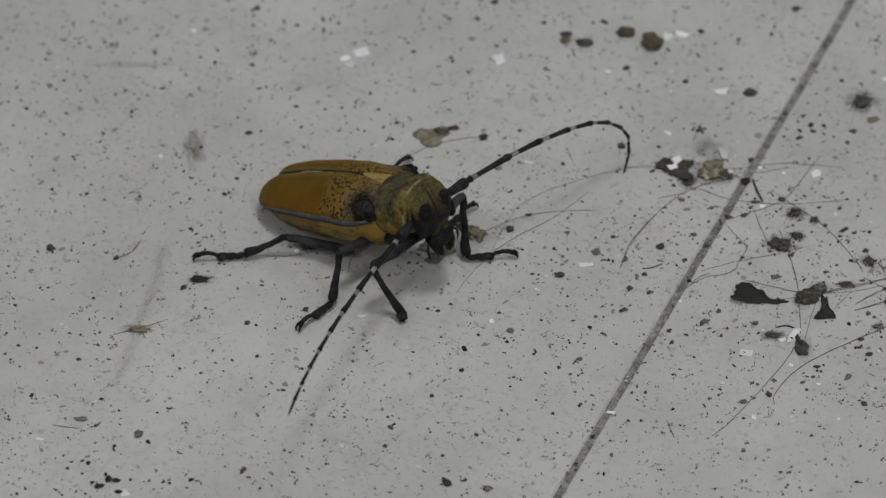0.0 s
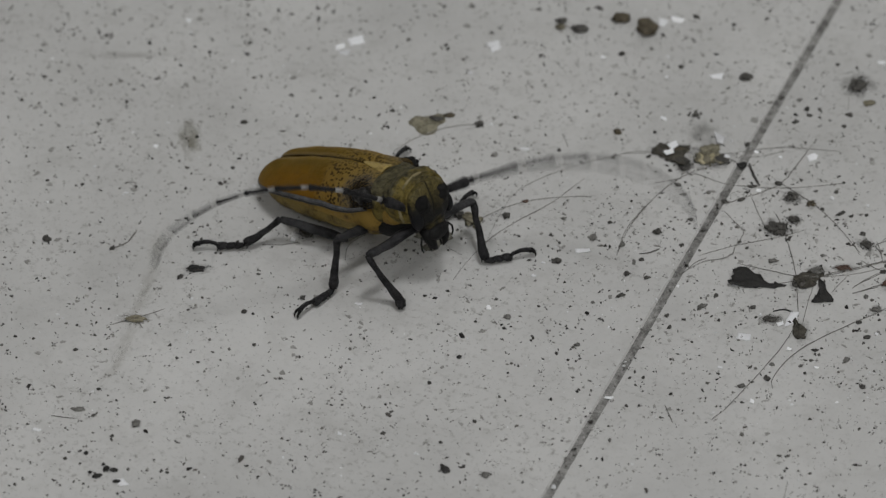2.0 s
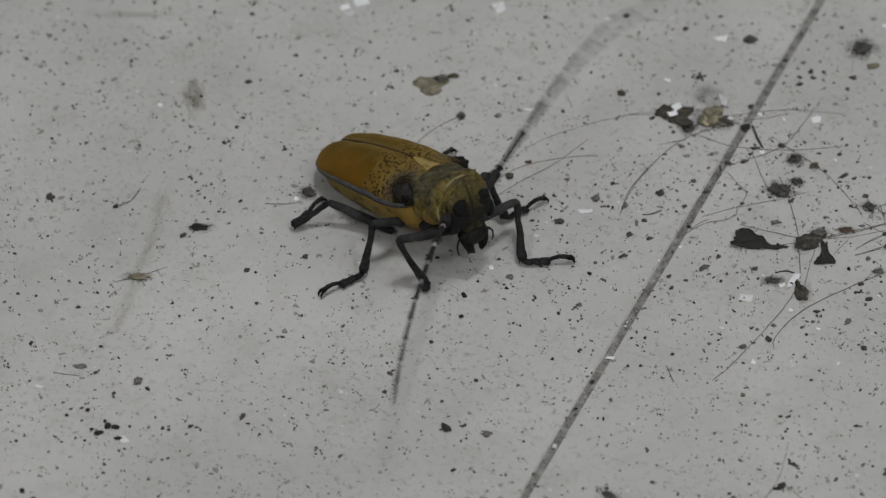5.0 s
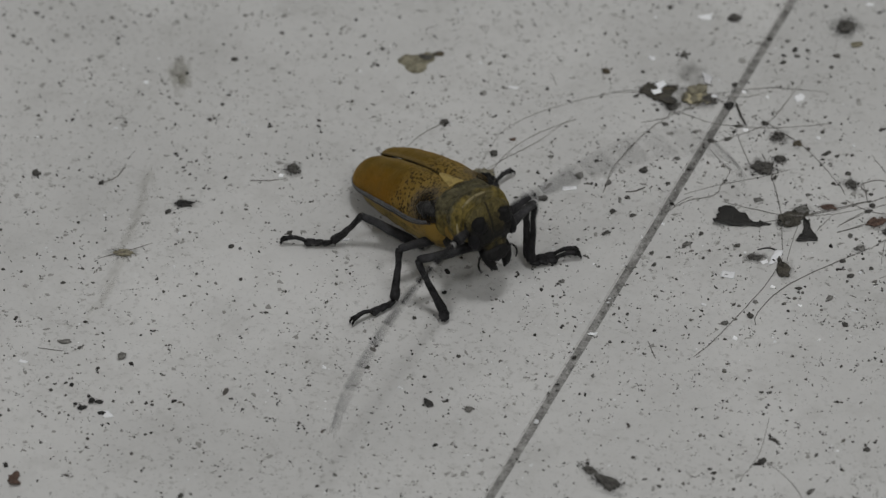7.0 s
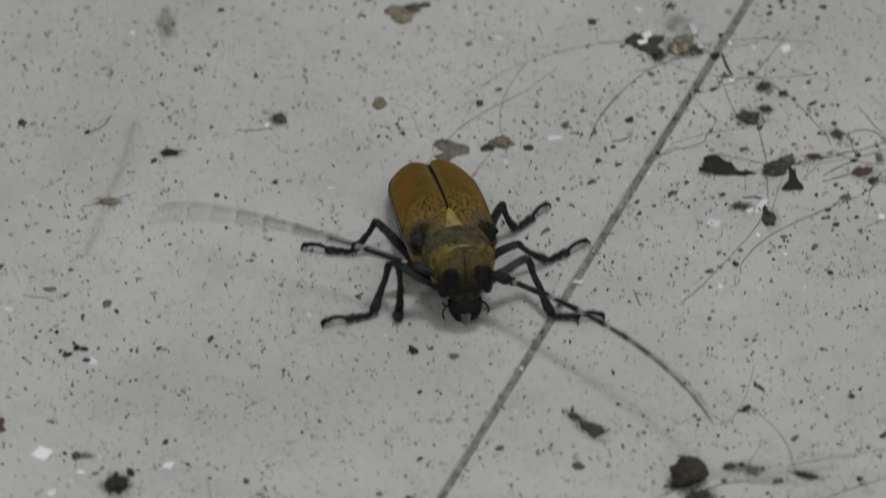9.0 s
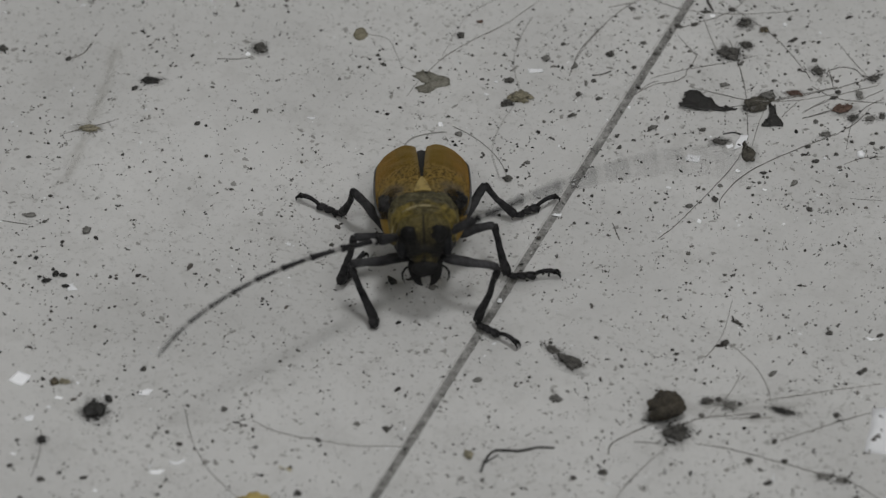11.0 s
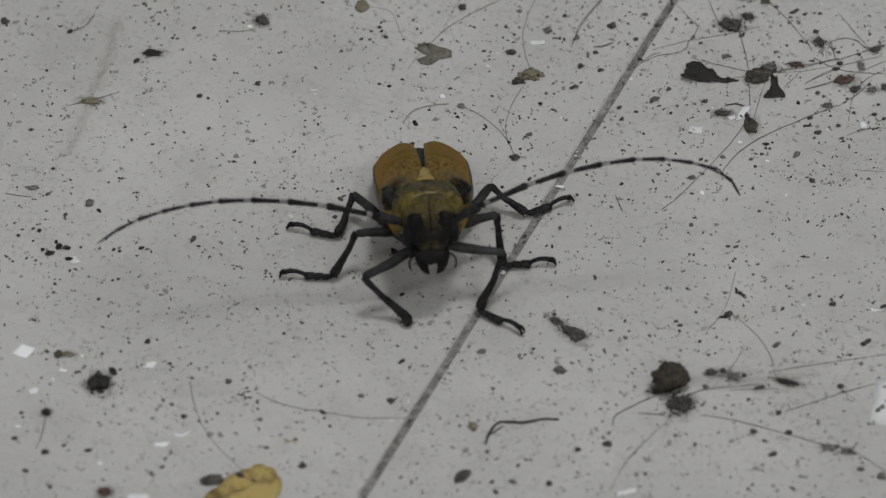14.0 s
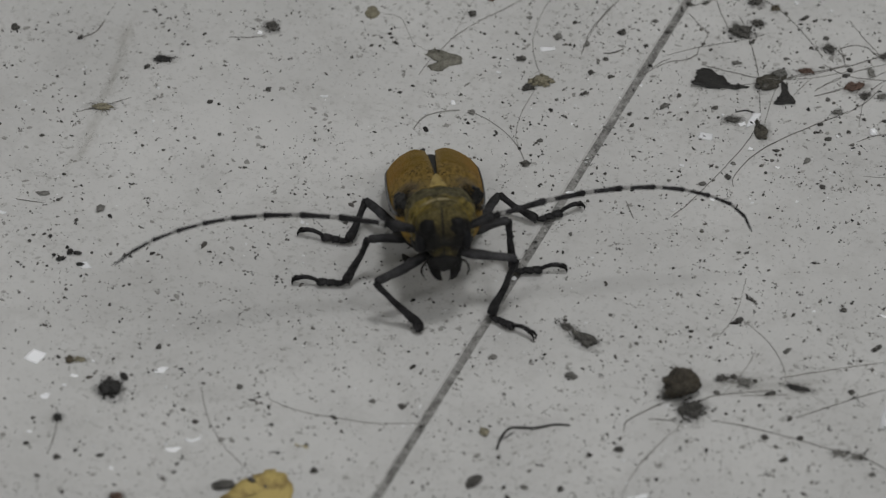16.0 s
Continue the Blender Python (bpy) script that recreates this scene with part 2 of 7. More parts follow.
# ---- mesh helpers ----
def finish(bm, name, material, smooth=True):
    me = bpy.data.meshes.new(name)
    bmesh.ops.recalc_face_normals(bm, faces=bm.faces)
    bm.to_mesh(me)
    bm.free()
    for m in (material if isinstance(material, (list, tuple)) else [material]):
        me.materials.append(m)
    if smooth:
        me.polygons.foreach_set("use_smooth", [True] * len(me.polygons))
    return me


def part(name, bm, material, parent, label=""):
    ob = new(name, finish(bm, name, material))
    ob.parent = parent
    return tagged(ob, label)


def sheet(bm, fn, nu, nv, close=False):
    """A grid of faces over fn(u, v), in millimetres; close joins the last column to the first."""
    rows = []
    for i in range(nu + 1):
        row = [bm.verts.new(Vector(fn(i / nu, j / nv)) * MM) for j in range(nv if close else nv + 1)]
        rows.append(row)
    cols = nv if close else nv
    for a, b in zip(rows, rows[1:]):
        for j in range(cols):
            k = (j + 1) % len(a)
            if not close and j + 1 > nv:
                continue
            bm.faces.new((a[j], a[k], b[k], b[j]))
    return rows


def tube(bm, points, radii, sides=8, flat=1.0, caps=True):
    """A round rod through points, in millimetres; flat squeezes it upright."""
    pts = [Vector(p) for p in points]
    rings, ref = [], None
    for i, p in enumerate(pts):
        d = (pts[min(i + 1, len(pts) - 1)] - pts[max(i - 1, 0)]).normalized()
        if ref is None:
            ref = Vector((0, 0, 1)) if abs(d.z) < 0.9 else Vector((0, 1, 0))
        s = d.cross(ref).normalized()
        ref = s.cross(d).normalized()
        ring = []
        for k in range(sides):
            a = 2 * math.pi * k / sides
            ring.append(bm.verts.new((p + (s * math.cos(a) + ref * math.sin(a) * flat) * radii[i]) * MM))
        rings.append(ring)
    for a, b in zip(rings, rings[1:]):
        for k in range(sides):
            bm.faces.new((a[k], a[(k + 1) % sides], b[(k + 1) % sides], b[k]))
    if caps:
        for ring in (rings[0], rings[-1]):
            bm.faces.new(ring)
    return rings


def lump(bm, centre, size, rough=0.0, seed=0.0, level=3, freq=2.0):
    """A rounded body of the given half sizes, in millimetres, its surface uneven by rough."""
    made = bmesh.ops.create_icosphere(bm, subdivisions=level, radius=1.0)["verts"]
    for v in made:
        n = v.co.normalized()
        k = 1 + rough * noise.noise(n * freq + Vector((seed, seed * 1.7, -seed)))
        v.co = Vector([(c + n[i] * s * k) * MM for i, (c, s) in enumerate(zip(centre, size))])
    return made


# ---- the beetle; x forward, y to its left, z up, from the middle between the shoulder spots ----
beetle = tagged(new("longhorn_beetle"), "large longhorn beetle with tawny wing cases walking on the tile", "beetle")


def half_width(s):
    w = 9.9 + 1.15 * math.sin(math.pi * min(s / 1.05, 1.0)) ** 0.8
    w *= min(1.0, 0.84 + 0.16 * (s / 0.06) ** 0.5) if s < 0.06 else 1.0
    w *= 1 - 0.075 * min(max(s - 0.25, 0) / 0.4, 1.0)
    if s > 0.58:
        w *= max(1 - ((s - 0.58) / 0.42) ** 2.9, 0.0) ** (1 / 2.3)
    return w


def back_line(s):
    fall = max(s - 0.5, 0) / 0.5
    return 2.45 + 1.75 * math.sin(math.pi * min(s, 1.0) ** 0.7) - 2.9 * s - 0.9 * fall ** 2 - 2.9 * (max(s - 0.84, 0) / 0.16) ** 2


def rim_line(s):
    return -4.5 - 0.7 * math.exp(-((s - 0.16) / 0.15) ** 2) + 0.2 * max(s - 0.35, 0) / 0.65 - 0.5 * max(s - 0.7, 0) / 0.3


def elytron(sd):
    bm = bmesh.new()

    def surface(u, v, proud=0.0):
        s = u
        w, zc, ze = half_width(s) + proud, back_line(s) + proud, rim_line(s)
        a = v * math.pi / 2
        inner = 2.4 * (max(s - 0.80, 0) / 0.20) ** 2.2
        y = min(inner, 0.9 * w) + max(w - inner, 0.1 * w) * math.sin(a) ** (0.97 + 0.08 * s)
        z = ze + (zc - ze) * max(math.cos(a), 0) ** (0.98 + 0.30 * s)
        front = math.exp(-((s / 0.2) ** 2))
        z -= (0.75 + 0.35 * front) * math.exp(-((y / (1.7 + 0.5 * front)) ** 2))
        x = 0.8 - 42.6 * s + 1.8 * (1 - (y / 12.0) ** 2) * max(1 - s / 0.12, 0) * 0.4
        x += 1.5 * math.exp(-(((y - 9.0) / 2.5) ** 2)) * max(1 - s / 0.2, 0)
        z += 0.9 * math.exp(-(((y - 8.8) / 1.9) ** 2) - ((s - 0.05) / 0.07) ** 2)
        z += 0.22 * noise.noise(Vector((x * 0.22, y * 0.22, 5.0 + sd)))
        return (x, sd * (y + 0.12), z)

    sheet(bm, surface, 56, 26)
    ob = part("elytron", bm, M_ELYTRA, beetle, "tawny wing case with black pits and a black shoulder spot")
    sol = ob.modifiers.new("thickness", "SOLIDIFY")
    sol.thickness, sol.offset = 0.4 * MM, 0
    # the turned-out border: a flat blue-grey band, widest behind the middle, over a dark lip
    band = bmesh.new()
    wide = lambda u: 0.04 + 0.07 * math.sin(math.pi * min(u * 0.9 + 0.05, 1.0))
    sheet(band, lambda u, v: surface(0.035 + 0.95 * u, 1.0 - wide(u) * (1 - v), 0.16 * math.sin(math.pi * min(v + 0.02, 1)) + 0.34), 48, 5)
    rim = part("margin", band, M_MARGIN, ob, "blue-grey turned-out border of the wing case")
    sol = rim.modifiers.new("thickness", "SOLIDIFY")
    sol.thickness, sol.offset = 0.2 * MM, 0
    lip = bmesh.new()
    pts = [surface(i / 40, 1.0) for i in range(1, 40)]
    tube(lip, [(x, y + sd * 0.2, z - 0.3) for x, y, z in pts], [0.22 + 0.16 * math.sin(math.pi * i / 38) ** 0.5 for i in range(39)], 8)
    part("margin_lip", lip, M_LIP, ob, "thin dark lower lip of the wing case border")
    knob = bmesh.new()
    lump(knob, (-0.6, sd * 9.0, -1.2), (2.5, 1.8, 1.9), 0.45, 4.0 + sd, 4, 1.6)
    lump(knob, (1.0, sd * 8.6, -1.6), (1.5, 1.4, 1.5), 0.5, 7.0 + sd, 3, 2.0)
    part("shoulder_knob", knob, M_KNOB, ob, "shining black shoulder knob")
    seam = bmesh.new()
    pts = [surface(i / 40, 0.0) for i in range(5, 40)]
    tube(seam, [(x, y + sd * 0.1, z) for x, y, z in pts], [0.16] * 35, 6)
    part("seam", seam, M_SEAM, ob, "pale inner seam edge of the wing case")
    return ob


ELYTRA = {-1: elytron(-1), 1: elytron(1)}


def abdomen():
    bm = bmesh.new()

    def skin(u, v):
        s = u
        a = v * 2 * math.pi
        w = half_width(min(s, 0.985)) * 0.95 + 0.02
        top, low = rim_line(s) + 1.2 + 2.6 * (1 - s), -14.0 + 4.7 * s ** 1.9 + 2.0 * max(s - 0.8, 0) / 0.2
        mid, half = (top + low) / 2, (top - low) / 2
        ring = 0.25 * math.sin(s * 44) * (math.sin(a) < 0)
        ca, sa = math.cos(a), math.sin(a)
        y = w * math.copysign(abs(ca) ** (1.0 if sa > 0 else 0.62), ca)
        return (0.2 - 41.4 * s, y, mid + (half + ring) * math.copysign(abs(sa) ** (1.0 if sa > 0 else 0.85), sa))

    rows = sheet(bm, skin, 44, 32, True)
    bm.faces.new(rows[0])
    bm.faces.new(rows[-1])
    part("abdomen", bm, M_BELLY, beetle, "dark banded abdomen under the wing cases")
    bm = bmesh.new()
    sheet(bm, lambda u, v: (-4.0 - 33.0 * u, (v - 0.5) * 9.0 * (1 - 0.5 * u), back_line(0.1 + 0.78 * u) - 1.5 - 5.0 * (v - 0.5) ** 2), 24, 8)
    ob = part("folded_wing", bm, M_CHITIN, beetle, "dark folded hind wings under the wing cases")
    sol = ob.modifiers.new("thickness", "SOLIDIFY")
    sol.thickness, sol.offset = 0.3 * MM, 0
    for sd in (-1, 1):
        bm = bmesh.new()

        def flank(u, v):
            x = 3.0 - 30.0 * u
            w = 0.95 * half_width(u * 0.75)
            fall = 5.6 * (1 - u) ** 0.55 + 1.8
            z = -4.6 - fall * v
            return (x, sd * (w + 0.55 - 2.6 * v ** 2 - 0.5 * (1 - v) ** 2 - 2.0 * max(0.12 - u, 0) / 0.12), z)

        sheet(bm, flank, 26, 8)
        ob = part("flank", bm, M_FLANK, beetle, "orange-gold downy side of the thorax")
        sol = ob.modifiers.new("thickness", "SOLIDIFY")
        sol.thickness, sol.offset = 0.8 * MM, 0
    bm = bmesh.new()
    lump(bm, (1.5, 0, -10.0), (9.5, 7.6, 5.0), 0.10, 3.0, 3)
    part("sternum", bm, M_CHITIN, beetle, "black underside of the thorax")
    bm = bmesh.new()
    lump(bm, (-0.6, 0, -4.6), (2.6, 9.0, 5.0), 0.06, 5.0, 3)
    part("mesothorax", bm, M_MESO, beetle, "dark olive downy ring behind the thorax shield")


abdomen()


def pronotum():
    bm = bmesh.new()

    def shield(u, v):
        a = v * 2 * math.pi
        x = -1.6 + 14.2 * u
        w = 7.5 - 0.6 * u - 0.5 * math.cos(u * 12.5) * (u < 0.95) + 1.1 * math.sin(u * math.pi)
        top = 1.6 + 0.5 * u - 0.9 * math.exp(-(((u - 0.915) / 0.022) ** 2)) + 0.55 * math.sin((u - 0.12) * 13.5) * (u > 0.12)
        low = -11.5 + 2.0 * u
        mid, half = (top + low) / 2, (top - low) / 2
        ca, sa = math.cos(a), math.sin(a)
        y = w * (abs(ca) ** 0.75) * (1 if ca > 0 else -1)
        z = mid + half * (abs(sa) ** 0.85) * (1 if sa > 0 else -1)
        z += (0.4 * noise.noise(Vector((x * 0.45, y * 0.45, 2.0))) + 0.3 * noise.noise(Vector((x * 1.3, y * 1.3, 7.0)))) * (sa > 0)
        if sa > 0:
            z += 0.5 * math.exp(-(((abs(y) - 2.6) / 1.3) ** 2) - (((x - 5.5) / 2.2) ** 2))
        return (x, y, z)

    rows = sheet(bm, shield, 48, 72, True)
    bm.faces.new(rows[0])
    bm.faces.new(rows[-1])
    ob = part("pronotum", bm, M_PRONOTUM, beetle, "olive-brown downy thorax shield with ridges")
    for sd in (-1, 1):
        bm = bmesh.new()
        tube(bm, [(6.6, sd * 5.9, -1.8), (6.8, sd * 7.0, -1.0), (6.9, sd * 7.7, -0.5), (7.1, sd * 8.3, 0.1)], [1.6, 0.8, 0.4, 0.05], 8)
        part("spine", bm, M_PRONOTUM, ob, "blunt dark side spine")
        bm = bmesh.new()
        lump(bm, (5.0, sd * 5.9, -6.0), (5.8, 2.0, 3.6), 0.08, sd * 2.0, 3)
        part("side_patch", bm, M_FLANK, ob, "gold downy side of the thorax shield")
    bm = bmesh.new()
    for x, r0 in ((10.0, 0.36),):
        arc = []
        for i in range(25):
            a = math.pi * (i / 24 * 1.24 - 0.12)
            arc.append((x + 0.6, 7.5 * math.cos(a), -5.0 + 7.05 * math.sin(a)))
        tube(bm, arc, [r0] * 25, 7)
    part("collar", bm, M_COLLAR, ob, "pale ridged front collar")
    bm = bmesh.new()
    rows = sheet(bm, lambda u, v: (0.9 - 7.8 * u, (v - 0.5) * 4.3 * (1 - u) ** 0.7, 2.25 + 0.35 * math.sin(math.pi * v) * (1 - u) + 0.75 * u ** 0.8), 12, 8)
    ob = part("scutellum", bm, M_SCUTELLUM, beetle, "small gold triangular plate between the wing cases")
    sol = ob.modifiers.new("thickness", "SOLIDIFY")
    sol.thickness = 0.5 * MM


pronotum()


def head():
    bm = bmesh.new()

    def skull(u, v):
        a = v * 2 * math.pi
        z = 0.7 - 14.4 * u
        w = 4.7 + 2.0 * math.sin(math.pi * min(u * 1.3, 1)) ** 0.8 - 1.9 * max(u - 0.5, 0) / 0.5
        w *= min(1.0, 0.55 + 1.3 * u ** 0.5)
        front = 13.9 + 2.2 * math.sin(math.pi * min(u * 0.85 + 0.1, 1)) - 0.6 * u
        back = 10.0
        cx, hx = (front + back) / 2, (front - back) / 2
        ca, sa = math.cos(a), math.sin(a)
        x = cx + hx * (abs(ca) ** 0.7) * (1 if ca > 0 else -1)
        y = w * (abs(sa) ** 0.75) * (1 if sa > 0 else -1)
        if ca > 0:
            x -= 1.1 * math.exp(-((y / 0.9) ** 2)) * (1 if u < 0.5 else max(1 - (u - 0.5) / 0.1, 0))
            x -= 0.4 * math.exp(-(((u - 0.72) / 0.035) ** 2))
        x += 0.5 * noise.noise(Vector((y * 0.6, z * 0.6, 1.0)))
        return (x, y, z)

    rows = sheet(bm, skull, 34, 40, True)
    bm.faces.new(rows[0])
    bm.faces.new(rows[-1])
    skull_ob = part("head", bm, M_FACE, beetle, "black downy face bent down, with a middle groove")
    bm = bmesh.new()
    lump(bm, (14.3, 0, -12.6), (1.6, 3.4, 2.0), 0.25, 5.0, 3)
    part("lip", bm, M_CHITIN, skull_ob, "dark brown upper lip")
    for sd in (-1, 1):
        bm = bmesh.new()
        lump(bm, (13.7, sd * 5.4, -7.2), (1.8, 1.4, 2.8), 0.05, 1.0, 3)
        part("eye", bm, M_EYE, skull_ob, "glossy black kidney-shaped eye")
        bm = bmesh.new()
        lump(bm, (14.3, sd * 3.5, -3.6), (2.3, 2.1, 2.5), 0.25, 7.0, 3)
        part("antenna_socket", bm, M_CHITIN, skull_ob, "raised black antenna socket")
        bm = bmesh.new()
        tube(bm, [(12.6, sd * 2.3, -11.4), (13.5, sd * 2.5, -13.2), (13.9, sd * 2.35, -14.8), (14.0, sd * 1.85, -16.2), (13.9, sd * 0.95, -17.2)],
             [1.9, 1.7, 1.3, 0.85, 0.2], 12, 0.85)
        part("mandible", bm, M_CHITIN, skull_ob, "curved black jaw")
        bm = bmesh.new()
        tube(bm, [(12.6, sd * 3.8, -12.6), (13.2, sd * 4.8, -12.9), (13.5, sd * 5.6, -14.0), (13.4, sd * 5.6, -15.4), (13.2, sd * 5.1, -16.5)],
             [0.26, 0.28, 0.26, 0.24, 0.12], 7)
        part("palp", bm, M_CHITIN, skull_ob, "thin jointed black feeler by the jaw")
        bm = bmesh.new()
        tube(bm, [(11.6, sd * 1.6, -13.6), (12.2, sd * 2.0, -15.6), (12.4, sd * 1.8, -17.6)], [0.4, 0.4, 0.2], 7)
        part("palp", bm, M_CHITIN, skull_ob, "thin jointed black feeler by the jaw")


head()

# antennae: eleven joints to each, thick at the far end, pale at the near end
JOINTS = (8.0, 1.2, 11.5, 9.6, 9.0, 8.0, 7.2, 6.8, 6.3, 5.6, 5.6)
GIRTH = (1.15, 0.95, 0.80, 0.72, 0.66, 0.60, 0.55, 0.50, 0.46, 0.42, 0.36)


def antenna():
    made = []
    for i, (l, g) in enumerate(zip(JOINTS, GIRTH)):
        bm = bmesh.new()
        if i == 0:
            pts, rad = [0, 0.5, 2.0, 4.5, 6.6, 7.6, 8.0], [0.75, 0.8, 1.0, 1.2, 1.45, 1.3, 0.85]
        elif i == 10:
            pts, rad = [0, 0.3 * l, 0.7 * l, l], [g * 0.85, g, g * 0.75, 0.1]
        else:
            pts, rad = [-0.1, 0.15 * l, 0.5 * l, 0.82 * l, 0.94 * l, l], [g * 0.72, g * 0.78, g * 0.86, g, g * 1.22, g * 0.9]
        tube(bm, [(p, 0, 0) for p in pts], rad, 10)
        ob = part("antenna_joint", bm, M_LEG, beetle, "black club-shaped first antenna joint" if i == 0 else "black antenna joint with a pale base")
        if i > 1:
            bm = bmesh.new()
            tube(bm, [(0.02 * l, 0, 0), (0.1 * l, 0, 0), (0.24 * l if i != 2 else 0.14 * l, 0, 0)], [g * 0.80, g * 0.86, g * 0.86], 10)
            part("ring", bm, M_RING, ob, "pale grey ring")
        made.append(ob)
    return made


ANTENNAE = {1: antenna(), -1: antenna()}

# legs: hip place, thigh and shin lengths
LEGS = {"front": ((9.4, 2.2, -11.4), 15.9, 15.1), "middle": ((-2.6, 4.7, -11.5), 12.7, 12.8), "hind": ((-12.8, 5.7, -16.9), 17.6, 10.9)}


def leg(kind, curled=False):
    _, thigh, shin = LEGS[kind]
    bm = bmesh.new()
    salt = len(kind) * 3.7 + (9.1 if curled else 0)

    def gnarled(girth, seed):
        """A run of 17 girths between the given ones, slightly knotty."""
        n = [0, 0.08, 0.25, 0.5, 0.75, 0.93, 1.0]
        ks = [i / 16 for i in range(17)]
        return ks, [float(np.interp(k, n, girth)) * (1 + 0.10 * noise.noise(Vector((k * 9, seed, 1)))) for k in ks]

    ks, rad = gnarled([0.9, 1.15, 1.44, 1.36, 1.15, 1.15, 0.85], salt)
    tube(bm, [(thigh * k, 0.25 * noise.noise(Vector((k * 5, salt, 0))), 0.3 * noise.noise(Vector((k * 4, salt, 3)))) for k in ks], rad, 12, 0.85)
    femur = part("femur", bm, M_THIGH, beetle, "charcoal downy thigh")
    bm = bmesh.new()
    ks, rad = gnarled([0.85, 0.98, 0.78, 0.85, 1.05, 1.32, 0.95], salt + 5)
    tube(bm, [(shin * k, 0.25 * noise.noise(Vector((k * 5, salt, 6))), -0.5 * math.sin(math.pi * k) + 0.2 * noise.noise(Vector((k * 6, salt, 8)))) for k in ks], rad, 12, 0.9)
    for k in range(3):
        tube(bm, [(shin * 0.97, (k - 1) * 0.6, -0.6), (shin * 1.04, (k - 1) * 0.8, -1.1)], [0.25, 0.05], 5)
    tibia = part("tibia", bm, M_LEG, beetle, "charcoal downy shin flared at its end")
    bm = bmesh.new()
    if curled:
        lump(bm, (0.9, 0, -0.1), (1.7, 1.35, 1.25), 0.25, 2.0, 3)
        lump(bm, (0.4, 0, -0.9), (1.3, 1.15, 0.9), 0.25, 6.0, 3)
        foot = part("tarsus", bm, M_LEG, beetle, "charcoal foot curled under into a round pad")
        for sd in (-1, 1):
            bm = bmesh.new()
            tube(bm, [(1.6, sd * 0.3, -0.8), (2.0, sd * 0.4, -1.2), (1.7, sd * 0.45, -1.6)], [0.35, 0.28, 0.08], 6)
            part("claw", bm, M_CHITIN, foot, "hooked black claw")
        return femur, tibia, foot
    for a, l, w in ((0.0, 2.6, 1.0), (2.3, 2.3, 1.15), (4.4, 2.5, 1.3)):
        tube(bm, [(a, 0, -0.2), (a + 0.35 * l, 0, -0.5), (a + 0.8 * l, 0, -0.75), (a + l, 0, -0.9)], [w * 0.6, w * 0.9, w, w * 0.55], 10, 0.6)
    tube(bm, [(6.2, 0, -0.6), (7.4, 0, 0.25), (9.0, 0, 0.75), (10.6, 0, 0.65), (11.6, 0, 0.2)], [0.5, 0.5, 0.55, 0.62, 0.55], 9)
    tarsus = part("tarsus", bm, M_LEG, beetle, "charcoal jointed foot with broad pads")
    for sd in (-1, 1):
        bm = bmesh.new()
        tube(bm, [(11.2, sd * 0.25, 0.3), (12.2, sd * 0.45, 0.2), (12.8, sd * 0.55, -0.6), (12.8, sd * 0.55, -1.6)], [0.5, 0.42, 0.3, 0.08], 6)
        part("claw", bm, M_CHITIN, tarsus, "hooked black claw")
    return femur, tibia, tarsus


FEET = {(kind, sd): leg(kind, (kind, sd) == ("front", -1)) for kind in LEGS for sd in (-1, 1)}


# ---- floor, walls and ceiling ----
def tile_material():
    m, nt, b = shader("glazed_tile", 0.32)
    c = nt.nodes.new("ShaderNodeTexCoord")
    clouds, film, grain = noise_tex(nt, 14.0, 5.0), noise_tex(nt, 90.0, 8.0, 0.7), noise_tex(nt, 900.0, 5.0, 0.7)
    base = ramp(nt, clouds.outputs[0], [(0.3, (0.51, 0.508, 0.498)), (0.7, (0.66, 0.657, 0.645))]).outputs[0]
    dirt = ramp(nt, film.outputs[0], [(0.50, (0, 0, 0)), (0.78, (1, 1, 1))])
    col = mix(nt, maths(nt, "MULTIPLY", dirt.outputs[0], 0.35), base, (0.33, 0.322, 0.30))
    speck = ramp(nt, grain.outputs[0], [(0.58, (0, 0, 0)), (0.72, (1, 1, 1))])
    col = mix(nt, maths(nt, "MULTIPLY", speck.outputs[0], 0.42), col, (0.25, 0.245, 0.24))
    blot, where = noise_tex(nt, 520.0, 7.0, 0.72), noise_tex(nt, 22.0, 4.0)
    blots = ramp(nt, blot.outputs[0], [(0.54, (0, 0, 0)), (0.68, (1, 1, 1))])
    places = ramp(nt, where.outputs[0], [(0.38, (0.12, 0.12, 0.12)), (0.62, (1, 1, 1))])
    col = mix(nt, maths(nt, "MULTIPLY", maths(nt, "MULTIPLY", blots.outputs[0], places.outputs[0]), 0.75), col, (0.19, 0.185, 0.17))
    nt.links.new(col, b.inputs["Base Color"])
    rr = ramp(nt, film.outputs[0], [(0.3, (0.26, 0.26, 0.26)), (0.75, (0.55, 0.55, 0.55))])
    nt.links.new(rr.outputs[0], b.inputs["Roughness"])
    bump(nt, b, maths(nt, "ADD", maths(nt, "MULTIPLY", grain.outputs[0], 0.3), clouds.outputs[0]), 0.12, 0.4 * MM)
    return m


M_TILE = tile_material()
M_GROUT = simple("dirty_grout", (0.07, 0.068, 0.064), (0.38, 0.375, 0.36), 300, 0.9, 1.0, 5.0)
M_WALL = simple("white_wall_paint", (0.62, 0.62, 0.60), (0.70, 0.70, 0.68), 3.0, 0.8, 0.1)


